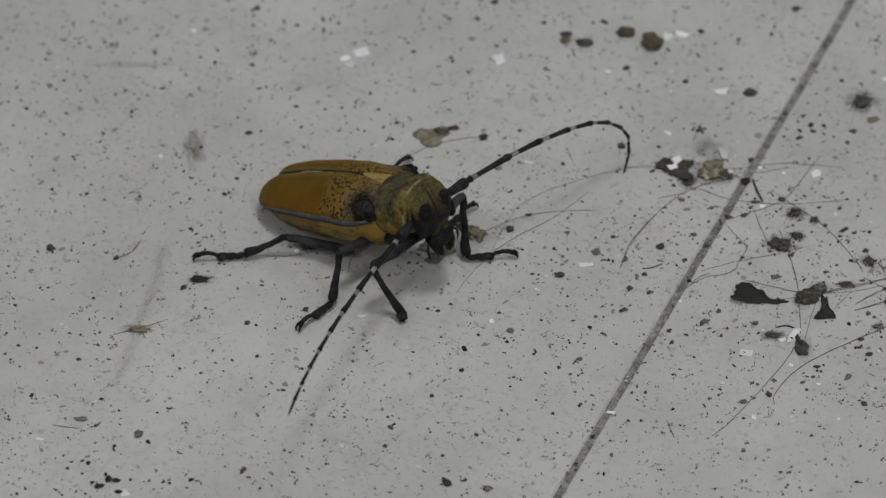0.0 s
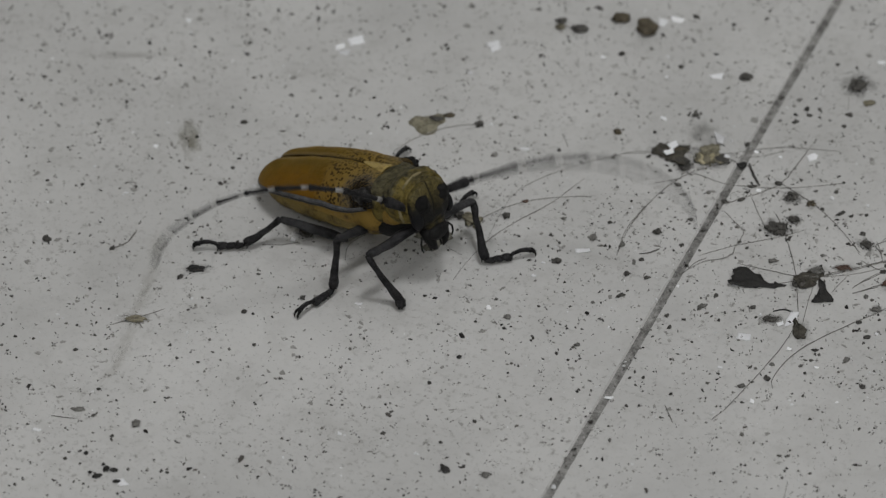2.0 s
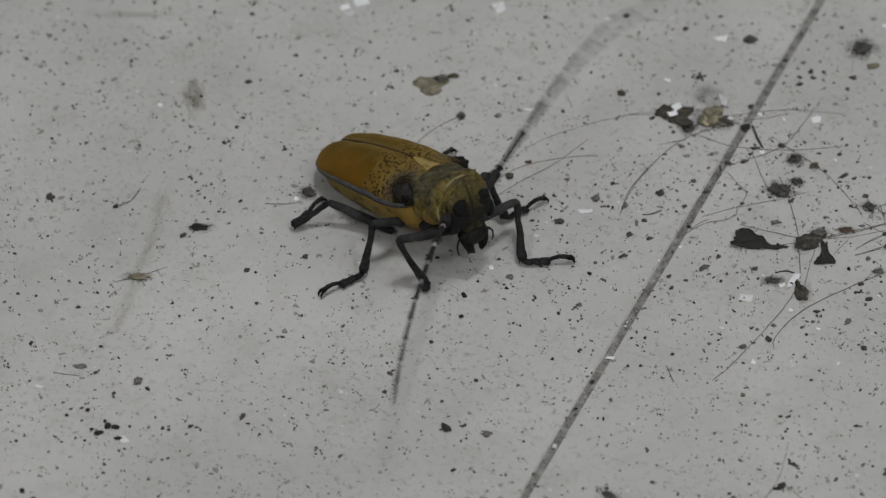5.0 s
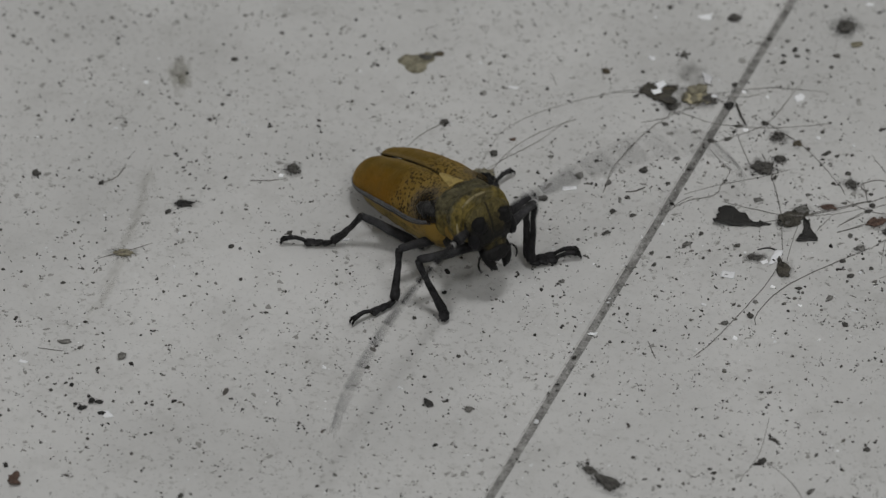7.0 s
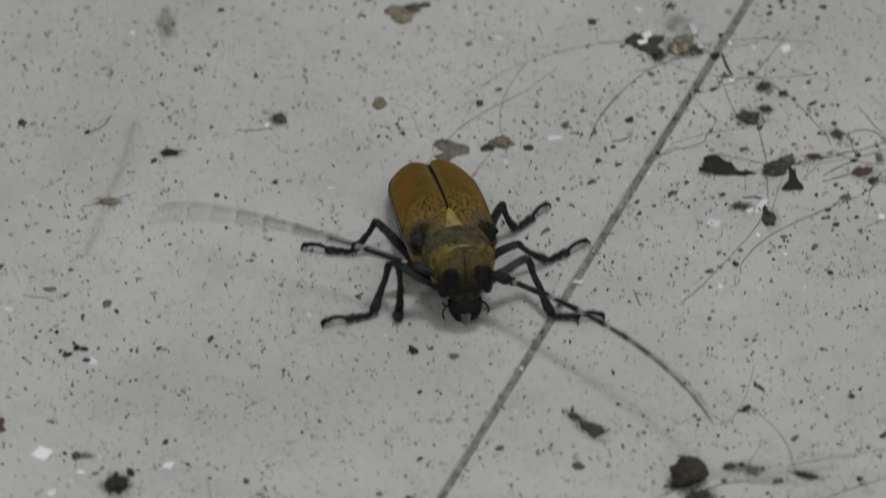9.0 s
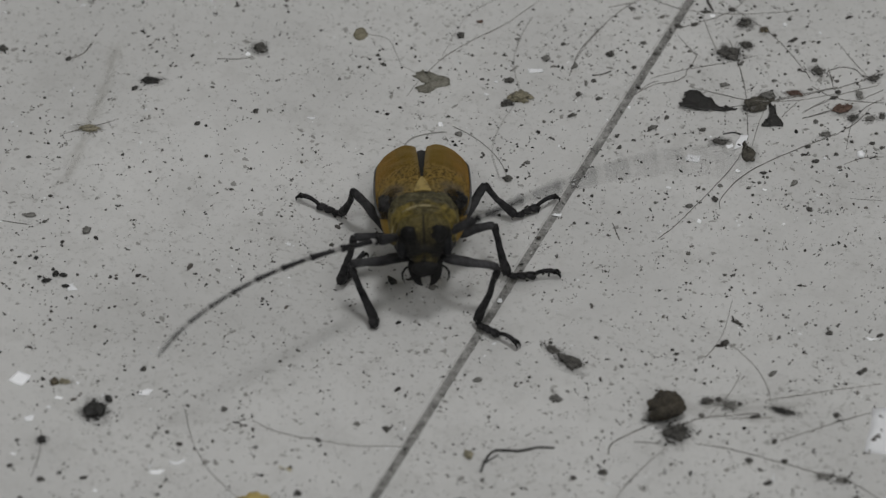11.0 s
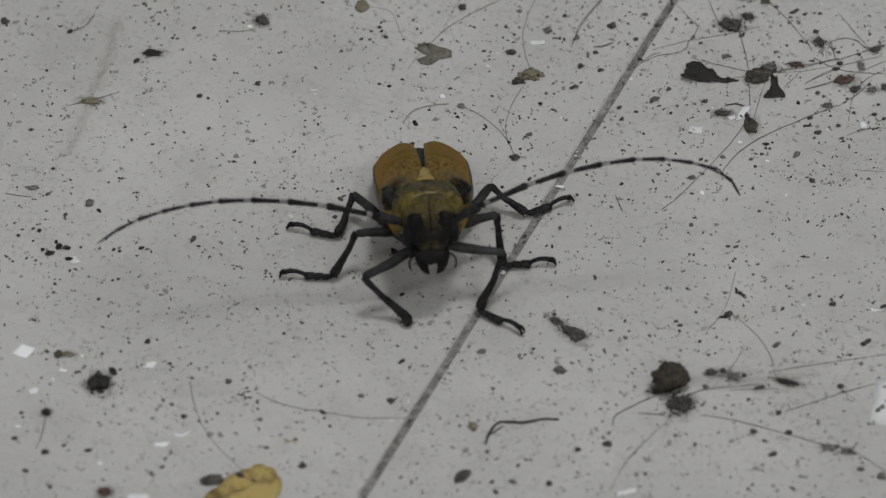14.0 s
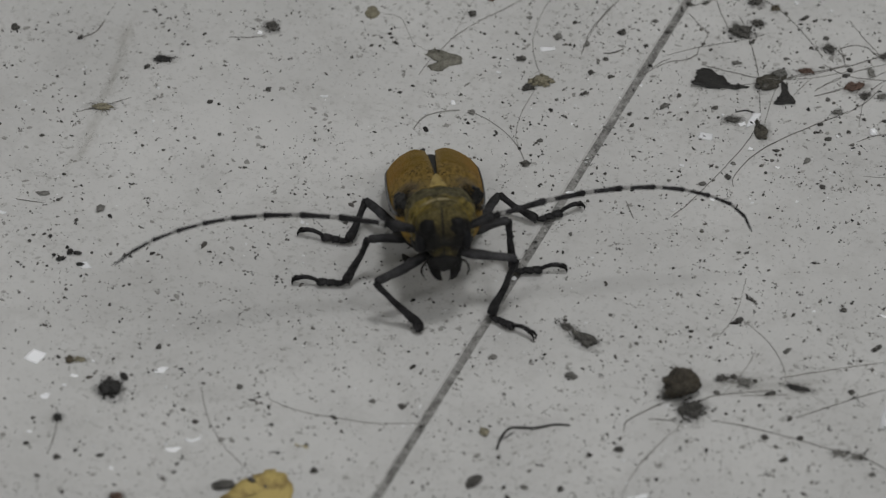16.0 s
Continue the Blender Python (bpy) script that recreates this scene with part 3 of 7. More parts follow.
def slab(name, x0, x1, y0, y1, z0, z1, material, bevel=0.0):
    bm = bmesh.new()
    bmesh.ops.create_cube(bm, size=1.0, matrix=Matrix.Translation(((x0 + x1) / 2, (y0 + y1) / 2, (z0 + z1) / 2)) @ Matrix.Diagonal((x1 - x0, y1 - y0, z1 - z0, 1)))
    if bevel:
        bmesh.ops.bevel(bm, geom=[e for e in bm.edges if all(v.co.z > (z0 + z1) / 2 for v in e.verts)], offset=bevel, segments=2, affect="EDGES")
    return new(name, finish(bm, name, material, smooth=False))


floor = tagged(slab("floor", -2.4, 2.4, -2.8, 2.4, -0.05, -0.00045, M_GROUT), "pale glazed tile floor with dirty grout", kind="structure")
JOINT = 2.1 * MM
SLANT = math.atan(0.42)  # the joint's lean from the y axis


def tiles():
    side = 0.60
    bm = bmesh.new()
    h = side / 2 - JOINT / 2
    bmesh.ops.create_cube(bm, size=1.0, matrix=Matrix.Translation((0, 0, -0.006)) @ Matrix.Diagonal((2 * h, 2 * h, 0.012, 1)))
    bmesh.ops.bevel(bm, geom=[e for e in bm.edges if all(v.co.z > -0.001 for v in e.verts)], offset=0.3 * MM, segments=2, affect="EDGES")
    me = finish(bm, "tile", M_TILE, smooth=False)
    turned = Matrix.Rotation(-SLANT, 4, "Z")
    for i in range(-7, 7):
        for j in range(-8, 7):
            p = Vector((64.85 * MM, 0, 0)) + turned @ Vector(((i + 0.5) * side, (j + 0.5) * side + 0.25, 0))
            place = Matrix.Translation(p) @ turned
            ends = [place @ Vector((a * h, b * h, 0)) for a in (-1, 1) for b in (-1, 1)]
            if max(q.x for q in ends) < -2.4 or min(q.x for q in ends) > 2.4 or max(q.y for q in ends) < -2.8 or min(q.y for q in ends) > 2.4:
                continue
            shape = me
            if any(abs(q.x) > 2.4 or q.y > 2.4 or q.y < -2.8 for q in ends):
                cut = bmesh.new()  # a tile sawn off along the wall
                cut.from_mesh(me)
                for wall, out in (((2.4, 0, 0), (1, 0, 0)), ((-2.4, 0, 0), (-1, 0, 0)), ((0, 2.4, 0), (0, 1, 0)), ((0, -2.8, 0), (0, -1, 0))):
                    bmesh.ops.bisect_plane(cut, geom=cut.verts[:] + cut.edges[:] + cut.faces[:], plane_co=place.inverted() @ Vector(wall),
                                           plane_no=place.inverted().to_3x3() @ Vector(out), clear_outer=True)
                if len(cut.faces) < 3:
                    cut.free()
                    continue
                shape = finish(cut, "tile", M_TILE, smooth=False)
            ob = new("tile", shape)
            ob.parent = floor
            ob.matrix_basis = place


tiles()
# Walls and ceiling are unseen, added to close the room and bounce light.
tagged(slab("wall_north", -2.4, 2.4, 2.4, 2.5, -0.05, 2.7, M_WALL), "unseen plain white painted wall", kind="structure")
tagged(slab("wall_south", -2.4, 2.4, -2.9, -2.8, -0.05, 2.7, M_WALL), "unseen plain white painted wall", kind="structure")
tagged(slab("wall_east", 2.4, 2.5, -2.9, 2.5, -0.05, 2.7, M_WALL), "unseen plain white painted wall", kind="structure")
tagged(slab("wall_west", -2.5, -2.4, -2.9, 2.5, -0.05, 2.7, M_WALL), "unseen plain white painted wall", kind="structure")
tagged(slab("ceiling", -2.5, 2.5, -2.9, 2.5, 2.7, 2.8, M_WALL), "unseen plain white painted ceiling", kind="structure")


# ---- litter on the tiles ----
M_SOIL = simple("dark_soil", (0.025, 0.024, 0.022), (0.140, 0.134, 0.122), 900, 0.9, 1.0)
M_CLAY = simple("brown_soil", (0.045, 0.038, 0.026), (0.15, 0.125, 0.085), 700, 0.9, 1.0)
M_OLIVE = simple("olive_chaff", (0.12, 0.11, 0.075), (0.29, 0.265, 0.19), 700, 0.85, 0.8)
M_DUST = simple("grey_dust", (0.10, 0.098, 0.09), (0.23, 0.225, 0.21), 800, 0.95, 0.8)
M_CHAR = simple("black_leaf", (0.010, 0.010, 0.010), (0.035, 0.033, 0.030), 600, 0.6, 0.8)
M_PAPER = simple("white_paper", (0.90, 0.91, 0.93), (0.95, 0.96, 0.98), 500, 0.7, 0.2)
M_PAPER_GREY = simple("thin_grey_paper", (0.60, 0.605, 0.62), (0.74, 0.745, 0.76), 500, 0.6, 0.2)
M_HUSK = simple("beige_husk", (0.30, 0.26, 0.15), (0.52, 0.47, 0.32), 600, 0.7, 0.5)
M_LEAF = pelt("yellow_dead_leaf", (0.20, 0.135, 0.05), (0.52, 0.40, 0.14), 150, 0.44, 0.6)
M_STONE = simple("dark_brown_stone", (0.016, 0.014, 0.011), (0.098, 0.083, 0.060), 420, 0.85, 1.0)
M_BRICK = simple("reddish_husk", (0.06, 0.036, 0.027), (0.14, 0.088, 0.066), 600, 0.8, 0.7)
M_FIBRE = simple("dark_fibre", (0.085, 0.08, 0.072), (0.24, 0.23, 0.21), 300, 0.7, 0.3)
M_SKIN = simple("grey_leaf_skin", (0.085, 0.082, 0.062), (0.26, 0.25, 0.21), 450, 0.7, 0.4)
M_CRUST = simple("olive_crust", (0.085, 0.078, 0.05), (0.34, 0.315, 0.23), 330, 0.8, 0.8)
M_WAD = simple("dark_matted_leaf", (0.020, 0.018, 0.014), (0.125, 0.115, 0.092), 520, 0.9, 1.0)
M_HAIR = simple("grey_hair", (0.22, 0.215, 0.20), (0.36, 0.355, 0.34), 300, 0.6, 0.2)


def stain_material(name, colour, strength):
    """A dried film on a unit disc, thinning to an uneven edge."""
    m, nt, b = shader(name, 0.5)
    b.inputs["Base Color"].default_value = (*colour, 1)
    c = nt.nodes.new("ShaderNodeTexCoord")
    info = nt.nodes.new("ShaderNodeObjectInfo")
    off = nt.nodes.new("ShaderNodeVectorMath")
    off.operation = "ADD"
    nt.links.new(c.outputs["Object"], off.inputs[0])
    nt.links.new(maths(nt, "MULTIPLY", info.outputs["Random"], 40.0), off.inputs[1])
    n = node(nt, "ShaderNodeTexNoise", Scale=2.2, Detail=6.0, Roughness=0.65)
    nt.links.new(off.outputs[0], n.inputs["Vector"])
    length = nt.nodes.new("ShaderNodeVectorMath")
    length.operation = "LENGTH"
    nt.links.new(c.outputs["Object"], length.inputs[0])
    edge = maths(nt, "SUBTRACT", maths(nt, "SUBTRACT", maths(nt, "MULTIPLY", n.outputs[0], 2.6), 0.5), length.outputs["Value"])
    r = node(nt, "ShaderNodeMapRange", **{"From_Min": -0.15, "From_Max": 0.75})
    nt.links.new(edge, r.inputs["Value"])
    nt.links.new(maths(nt, "MULTIPLY", r.outputs[0], strength), b.inputs["Alpha"])
    return m


M_STAIN_OLIVE = stain_material("olive_film", (0.19, 0.175, 0.115), 0.5)
M_STAIN_OLIVE2 = stain_material("thin_olive_film", (0.20, 0.18, 0.12), 0.16)
M_STAIN_GREY = stain_material("grey_film", (0.28, 0.27, 0.24), 0.25)
M_STAIN_SOFT = stain_material("thin_soil_dust", (0.13, 0.126, 0.115), 0.58)
M_STAIN_DARK = stain_material("soil_film", (0.12, 0.115, 0.10), 0.38)
DISC = None
TALLY = [0]


def rest(name, bm, material, x, y, rot, label, category):
    """A litter mesh laid on the tile: moved down or up until its lowest point touches."""
    low = min(v.co.z for v in bm.verts)
    ob = new(name, finish(bm, name, material))
    ob.matrix_basis = Matrix.Translation((x * MM, y * MM, -low - 0.02 * MM)) @ Matrix.Rotation(radians(rot), 4, "Z")
    return tagged(ob, label, category, "%s litter on the tiles" % category)


def shard(bm, centre, size, seed, level=2):
    """A broken, angular grain: a rounded body cut by a few random planes and roughened."""
    rng = random.Random(int(seed * 1000))
    cuts = []
    for _ in range(7):
        d = Vector((rng.gauss(0, 1), rng.gauss(0, 1), rng.gauss(0, 0.7))).normalized()
        cuts.append((d, rng.uniform(0.5, 0.92)))
    for v in lump(bm, (0, 0, 0), (1.0 / MM, 1.0 / MM, 1.0 / MM), 0.25, seed, level, 1.6):
        q = v.co.copy()
        for d, far in cuts:
            over = q.dot(d) - far
            if over > 0:
                q -= d * over
        q *= 1 + 0.38 * noise.noise(q * 2.6 + Vector((seed, 0, seed))) + 0.2 * noise.noise(q * 7.0 + Vector((0, seed, 0)))
        v.co = Vector([(c + q[i] * n) * MM for i, (c, n) in enumerate(zip(centre, size))])


def crumb(name, x, y, sx, sy, sz, rot, material, label):
    TALLY[0] += 1
    bm = bmesh.new()
    seed = TALLY[0] * 3.1
    rng = random.Random(TALLY[0])
    if name == "soil_lump":
        for v in lump(bm, (0, 0, 0), (sx * 0.95, sy * 0.95, sz * 0.5), 0.35, seed, 5, 1.5):
            v.co *= 1 + 0.16 * noise.noise(v.co / MM * 0.9 + Vector((seed, 0, 0))) + 0.10 * noise.noise(v.co / MM * 2.4 + Vector((0, seed, 0)))
    else:
        shard(bm, (0, 0, 0), (sx * 0.98, sy * 0.98, sz * 0.5), seed, 2 if sx < 0.8 else 3)
    if name == "crumb" and sx > 0.6:  # most crumbs are two or three grains stuck together
        for _ in range(rng.randint(1, 3)):
            a, k = rng.uniform(0, 6.28), rng.uniform(0.25, 0.5)
            shard(bm, (0.8 * sx * math.cos(a), 0.8 * sy * math.sin(a), -sz * 0.15), (sx * k, sy * k, sz * 0.3), seed + rng.uniform(1, 9), 2)
    return rest(name, bm, material, x, y, rot, label, name.replace("_", " "))


def clump(x, y, sx, sy, sz, rot, material, label):
    """A ragged heap: a handful of broken lumps lying against one another, with loose grains that thin out round them."""
    TALLY[0] += 1
    rng = random.Random(TALLY[0])
    bm = bmesh.new()
    seed = TALLY[0] * 2.3
    for i in range(6):
        a, r = 6.28 * (i + rng.uniform(-0.3, 0.3)) / 6, rng.uniform(0.25, 0.62)
        k = rng.uniform(0.34, 0.6)
        high = sz * rng.uniform(0.2, 0.42)
        shard(bm, (sx * r * math.cos(a), sy * r * math.sin(a), high), (sx * k, sy * k, high), seed + i * 1.3, 3 if sx > 1.5 else 2)
    grain = 0.10 + 0.035 * min(sx, sy)
    for _ in range(int(26 + 8 * sx * sy)):
        a, r = rng.uniform(0, 6.28), abs(rng.gauss(0, 0.55)) + 0.35
        g = grain * math.exp(rng.gauss(0, 0.5))
        shard(bm, (sx * r * math.cos(a), sy * r * math.sin(a), g * 0.4 + max(0.6 - r, 0) * sz * 0.6), (g * rng.uniform(0.6, 1.4), g * rng.uniform(0.6, 1.4), g * 0.5), rng.uniform(0, 50), 1)
    stain(x, y, sx * 1.4, sy * 1.4, rot, M_STAIN_SOFT, "thin film of soil dust round a clump")
    return tagged(rest("dirt_clump", bm, material, x, y, rot, label, "dirt"), kind="stuff")


def flake(name, x, y, outline, curl, material, label, rise=0.0):
    """A thin scrap with the given outline, slightly curled, with a torn edge; rise lays it on a heap."""
    TALLY[0] += 1
    rng = random.Random(TALLY[0])
    pts = []
    for (ax, ay), (bx, by) in zip(outline, outline[1:] + outline[:1]):
        for k in range(4):
            u = k / 4
            j = (0.04 if "paper" in name else 0.13) * math.hypot(bx - ax, by - ay) * (k > 0)
            pts.append((ax + (bx - ax) * u + rng.uniform(-j, j), ay + (by - ay) * u + rng.uniform(-j, j)))
    size = max(math.hypot(*p) for p in pts)
    tilt = rng.uniform(0, 6.28)

    def high(px, py):
        d = (px * math.cos(tilt) + py * math.sin(tilt)) / size
        return curl * (d * d + 0.25 * d + 0.35 * noise.noise(Vector((px / size * 2, py / size * 2, TALLY[0]))))

    bm = bmesh.new()
    layers = []
    for lift in (0.0, 0.12):
        rings = [[bm.verts.new((px * k * MM, py * k * MM, (high(px * k, py * k) + lift) * MM)) for px, py in pts] for k in (1.0, 0.66, 0.33)]
        mid = bm.verts.new((0, 0, (high(0, 0) + lift) * MM))
        for a, b in zip(rings, rings[1:]):
            for i in range(len(pts)):
                bm.faces.new((a[i], a[i - 1], b[i - 1], b[i]))
        for i in range(len(pts)):
            bm.faces.new((rings[-1][i], rings[-1][i - 1], mid))
        layers.append(rings[0])
    for i in range(len(pts)):
        bm.faces.new((layers[0][i], layers[0][i - 1], layers[1][i - 1], layers[1][i]))
    ob = rest(name, bm, material, x, y, 0, label, name.replace("_", " "))
    ob.matrix_basis = Matrix.Translation((0, 0, rise * MM)) @ ob.matrix_basis
    return ob


def fibre(name, points, r, material, label):
    TALLY[0] += 1
    rng = random.Random(TALLY[0])
    ps = [Vector((px, py, 0)) for px, py in points]
    line = []
    for i in range(len(ps) - 1):
        a, b, c, d = ps[max(i - 1, 0)], ps[i], ps[i + 1], ps[min(i + 2, len(ps) - 1)]
        for k in range(8):
            u = k / 8
            line.append(0.5 * (2 * b + (c - a) * u + (2 * a - 5 * b + 4 * c - d) * u * u + (3 * b - a - 3 * c + d) * u**3))
    line.append(ps[-1])
    n = len(line)
    s = rng.uniform(0, 99)
    mid = sum(line, Vector()) / n
    pts = [(p.x - mid.x + 0.12 * noise.noise(p * 0.6 + Vector((s, 0, 0))), p.y - mid.y + 0.12 * noise.noise(p * 0.6 + Vector((0, s, 0))),
            r + 0.5 * abs(noise.noise(p * 0.12 + Vector((s, s, 0))))) for p in line]
    bm = bmesh.new()
    tube(bm, pts, [0.58 * r * (0.55 + 0.45 * math.sin(math.pi * (0.1 + 0.8 * i / (n - 1)))) * (1 + 0.3 * noise.noise(Vector((i * 0.7, s, 0)))) for i in range(n)], 6)
    return rest(name, bm, material, mid.x, mid.y, 0, label, name.replace("_", " "))


def stain(x, y, sx, sy, rot, material, label):
    """A dried film, a fiftieth of a millimetre above the glaze."""
    global DISC
    if DISC is None:
        bm = bmesh.new()
        bmesh.ops.create_circle(bm, cap_ends=True, segments=40, radius=1.0)
        DISC = finish(bm, "stain", M_STAIN_GREY, smooth=False)
    me = DISC.copy()
    me.materials[0] = material
    TALLY[0] += 1
    ob = new("stain", me)
    ob.matrix_basis = Matrix.Translation((x * MM, y * MM, (0.02 + 0.004 * (TALLY[0] % 12)) * MM)) @ Matrix.Rotation(radians(rot), 4, "Z") @ Matrix.Diagonal((sx * 1.25 * MM, sy * 1.25 * MM, 1, 1))
    return tagged(ob, label, "stain", kind="stuff")


crumb("seed_husk", 31.6, 81.6, 1.96, 1.07, 0.75, 0, M_SOIL, "dark flat seed husk on the tile")
crumb("crumb", 31.3, 79.2, 1.54, 1.07, 0.75, 0, M_OLIVE, "olive crumb beside a dark seed husk")
crumb("seed_husk", 35.9, 78.3, 2.39, 1.60, 1.12, -10, M_SOIL, "dark oblong seed husk on the tile")
crumb("crumb", 46.9, 82.3, 2.24, 2.14, 1.50, 10, M_CLAY, "grey-brown lump of dry soil")
crumb("soil_lump", 53.2, 77.9, 2.81, 3.20, 2.53, 30, M_CLAY, "large brown lump of dry soil")
crumb("seed", 78.2, 59.0, 2.24, 1.51, 1.06, 8, M_SOIL, "dark smooth oval seed on the tile")
clump(106.0, 55.8, 3.09, 2.83, 1.70, 25, M_SOIL, "dark crumpled leaf scrap on the tile")
crumb("crumb", 108.6, 48.5, 1.54, 1.07, 0.75, 0, M_OLIVE, "olive-grey flat crumb on the tile")
crumb("crumb", 90.4, 91.9, 1.05, 0.89, 0.62, 28, M_SOIL, "small dark crumb of soil on the tile")
crumb("crumb", 13.2, 94.6, 1.12, 0.80, 0.56, 35, M_SOIL, "small dark crumb of soil on the tile")
crumb("crumb", 25.9, 86.4, 0.63, 0.62, 0.44, 3, M_SOIL, "small dark crumb of soil on the tile")
crumb("crumb", 65.9, 83.0, 0.91, 0.80, 0.56, 40, M_SOIL, "small dark crumb of soil on the tile")
crumb("crumb", 75.5, 79.8, 0.63, 0.62, 0.44, 47, M_SOIL, "small dark crumb of soil on the tile")
crumb("crumb", 61.5, 63.4, 0.77, 0.80, 0.54, 13, M_SOIL, "small dark crumb of soil on the tile")
crumb("crumb", 46.6, 68.7, 0.91, 0.80, 0.56, 28, M_SOIL, "small dark crumb of soil on the tile")
crumb("crumb", -49.0, 43.6, 0.98, 0.71, 0.50, 20, M_SOIL, "small dark crumb of soil on the tile")
crumb("crumb", -47.8, 74.3, 0.63, 0.53, 0.37, 32, M_SOIL, "small dark crumb of soil on the tile")
crumb("crumb", 1.6, 88.0, 0.56, 0.53, 0.37, 15, M_SOIL, "small dark crumb of soil on the tile")
crumb("crumb", 38.5, 86.5, 0.56, 0.53, 0.37, 30, M_SOIL, "small dark crumb of soil on the tile")
crumb("crumb", 84.7, 84.9, 0.56, 0.44, 0.31, 50, M_SOIL, "small dark crumb of soil on the tile")
crumb("crumb", 101.3, 63.7, 0.70, 0.62, 0.44, 50, M_SOIL, "small dark crumb of soil on the tile")
crumb("crumb", 89.8, 41.9, 0.98, 0.62, 0.44, 35, M_SOIL, "small dark crumb of soil on the tile")
crumb("crumb", 93.5, 44.3, 0.84, 0.53, 0.37, 0, M_SOIL, "small dark crumb of soil on the tile")
crumb("crumb", 101.9, 40.0, 0.63, 0.62, 0.44, 0, M_SOIL, "small dark crumb of soil on the tile")
crumb("crumb", 86.6, 51.2, 0.70, 0.62, 0.44, 10, M_SOIL, "small dark crumb of soil on the tile")
flake("paper_flake", -20.8, 74.8, [(-2.3, 0.8), (1.5, 2.1), (2.2, -0.8), (-1.4, -2.1)], 0.25, M_PAPER, "torn flake of white paper lying on the tile")
flake("paper_flake", -24.9, 72.6, [(-1.3, 0.3), (1.0, 1.4), (1.4, -0.6), (-1.0, -1.2)], 0.25, M_PAPER, "torn flake of white paper lying on the tile")
flake("paper_flake", -23.9, 70.1, [(-1.6, 0.7), (1.5, 1.1), (0.9, -1.1), (-0.8, -0.7)], 0.25, M_PAPER_GREY, "greyish flake of thin paper")
flake("paper_flake", 14.4, 72.2, [(-2.0, 1.2), (0.9, 2.3), (1.7, -0.6), (-0.6, -2.8)], 0.25, M_PAPER, "torn flake of white paper lying on the tile")
flake("paper_flake", 57.3, 80.8, [(-0.9, 1.9), (1.6, 1.0), (0.4, -1.7), (-1.1, -1.2)], 0.25, M_PAPER, "torn flake of white paper lying on the tile")
flake("paper_flake", 61.1, 81.8, [(-1.8, 1.3), (2.0, 0.4), (0.9, -1.2), (-1.1, -0.5)], 0.25, M_PAPER, "torn flake of white paper lying on the tile")
flake("paper_flake", 70.5, 59.7, [(-2.0, 0.4), (1.8, 1.5), (1.4, -1.3), (-1.2, -0.7)], 0.25, M_PAPER, "torn flake of white paper lying on the tile")
flake("paper_flake", 21.6, 32.5, [(-1.5, -0.2), (-0.8, 0.6), (1.3, 0.2), (0.9, -0.7)], 0.25, M_PAPER, "torn flake of white paper lying on the tile")
flake("paper_flake", 35.4, -5.9, [(-1.9, 0.6), (1.8, 0.8), (1.9, -0.6), (-1.8, -0.8)], 0.25, M_PAPER, "torn flake of white paper lying on the tile")
flake("paper_flake", -63.7, 83.4, [(-0.8, -0.2), (-0.4, 0.8), (0.7, 0.3), (0.5, -0.9)], 0.25, M_PAPER, "torn flake of white paper lying on the tile")
flake("paper_flake", -71.1, 34.9, [(-0.7, -0.2), (-0.4, 0.9), (0.7, 0.3), (0.5, -1.0)], 0.25, M_PAPER, "torn flake of white paper lying on the tile")
flake("paper_flake", 56.9, 43.3, [(-0.7, -0.2), (-0.3, 0.8), (0.6, 0.3), (0.4, -0.9)], 0.25, M_PAPER, "torn flake of white paper lying on the tile")
flake("paper_flake", 42.0, 67.4, [(-0.8, -0.2), (-0.4, 0.6), (0.7, 0.2), (0.5, -0.7)], 0.25, M_PAPER, "torn flake of white paper lying on the tile")
flake("paper_flake", 8.1, 62.0, [(-0.7, -0.1), (-0.3, 0.5), (0.6, 0.2), (0.4, -0.6)], 0.25, M_PAPER, "torn flake of white paper lying on the tile")
flake("paper_flake", 57.8, 59.5, [(-0.5, -0.1), (-0.3, 0.5), (0.5, 0.2), (0.3, -0.6)], 0.25, M_PAPER, "torn flake of white paper lying on the tile")
flake("paper_flake", 58.3, 67.4, [(-0.5, -0.1), (-0.2, 0.5), (0.4, 0.2), (0.3, -0.6)], 0.25, M_PAPER, "torn flake of white paper lying on the tile")
stain(-62.4, 37.4, 2.67, 6.91, 5, M_STAIN_OLIVE, "pale olive dried stain on the tile")
flake("dried_crust", -2.7, 42.1, [(-5.0, 1.5), (-3.2, 3.2), (-0.5, 3.0), (2.2, 4.3), (4.2, 3.6), (4.4, 1.2), (2.6, -0.5), (1.8, -3.4), (-0.8, -4.0), (-3.0, -2.2)], 0.15, M_CRUST, "olive-brown dried crust stuck on the tile")
crumb("crumb", 2.6, 45.4, 1.5, 1.1, 0.7, 10, M_CLAY, "dark crust at the rim of a dried blob")
crumb("crumb", -0.7, 44.1, 1.96, 1.07, 0.75, -10, M_SOIL, "dark crust at the rim of a stain")
stain(-69.9, -2.9, 1.82, 7.33, -8, M_STAIN_OLIVE2, "long faint yellowish smear on the tile")
stain(-71.7, -14.4, 1.82, 7.33, -14, M_STAIN_OLIVE2, "long faint yellowish smear on the tile")
stain(-74.3, -24.7, 1.82, 7.33, -22, M_STAIN_OLIVE2, "long faint yellowish smear on the tile")
stain(-77.0, -37.0, 1.82, 7.33, -20, M_STAIN_OLIVE2, "long faint yellowish smear on the tile")
stain(-79.5, -46.2, 1.82, 7.33, -25, M_STAIN_OLIVE2, "long faint yellowish smear on the tile")
stain(-78.2, 70.1, 9.82, 1.47, 0, M_STAIN_GREY, "faint grey scuff on the tile")
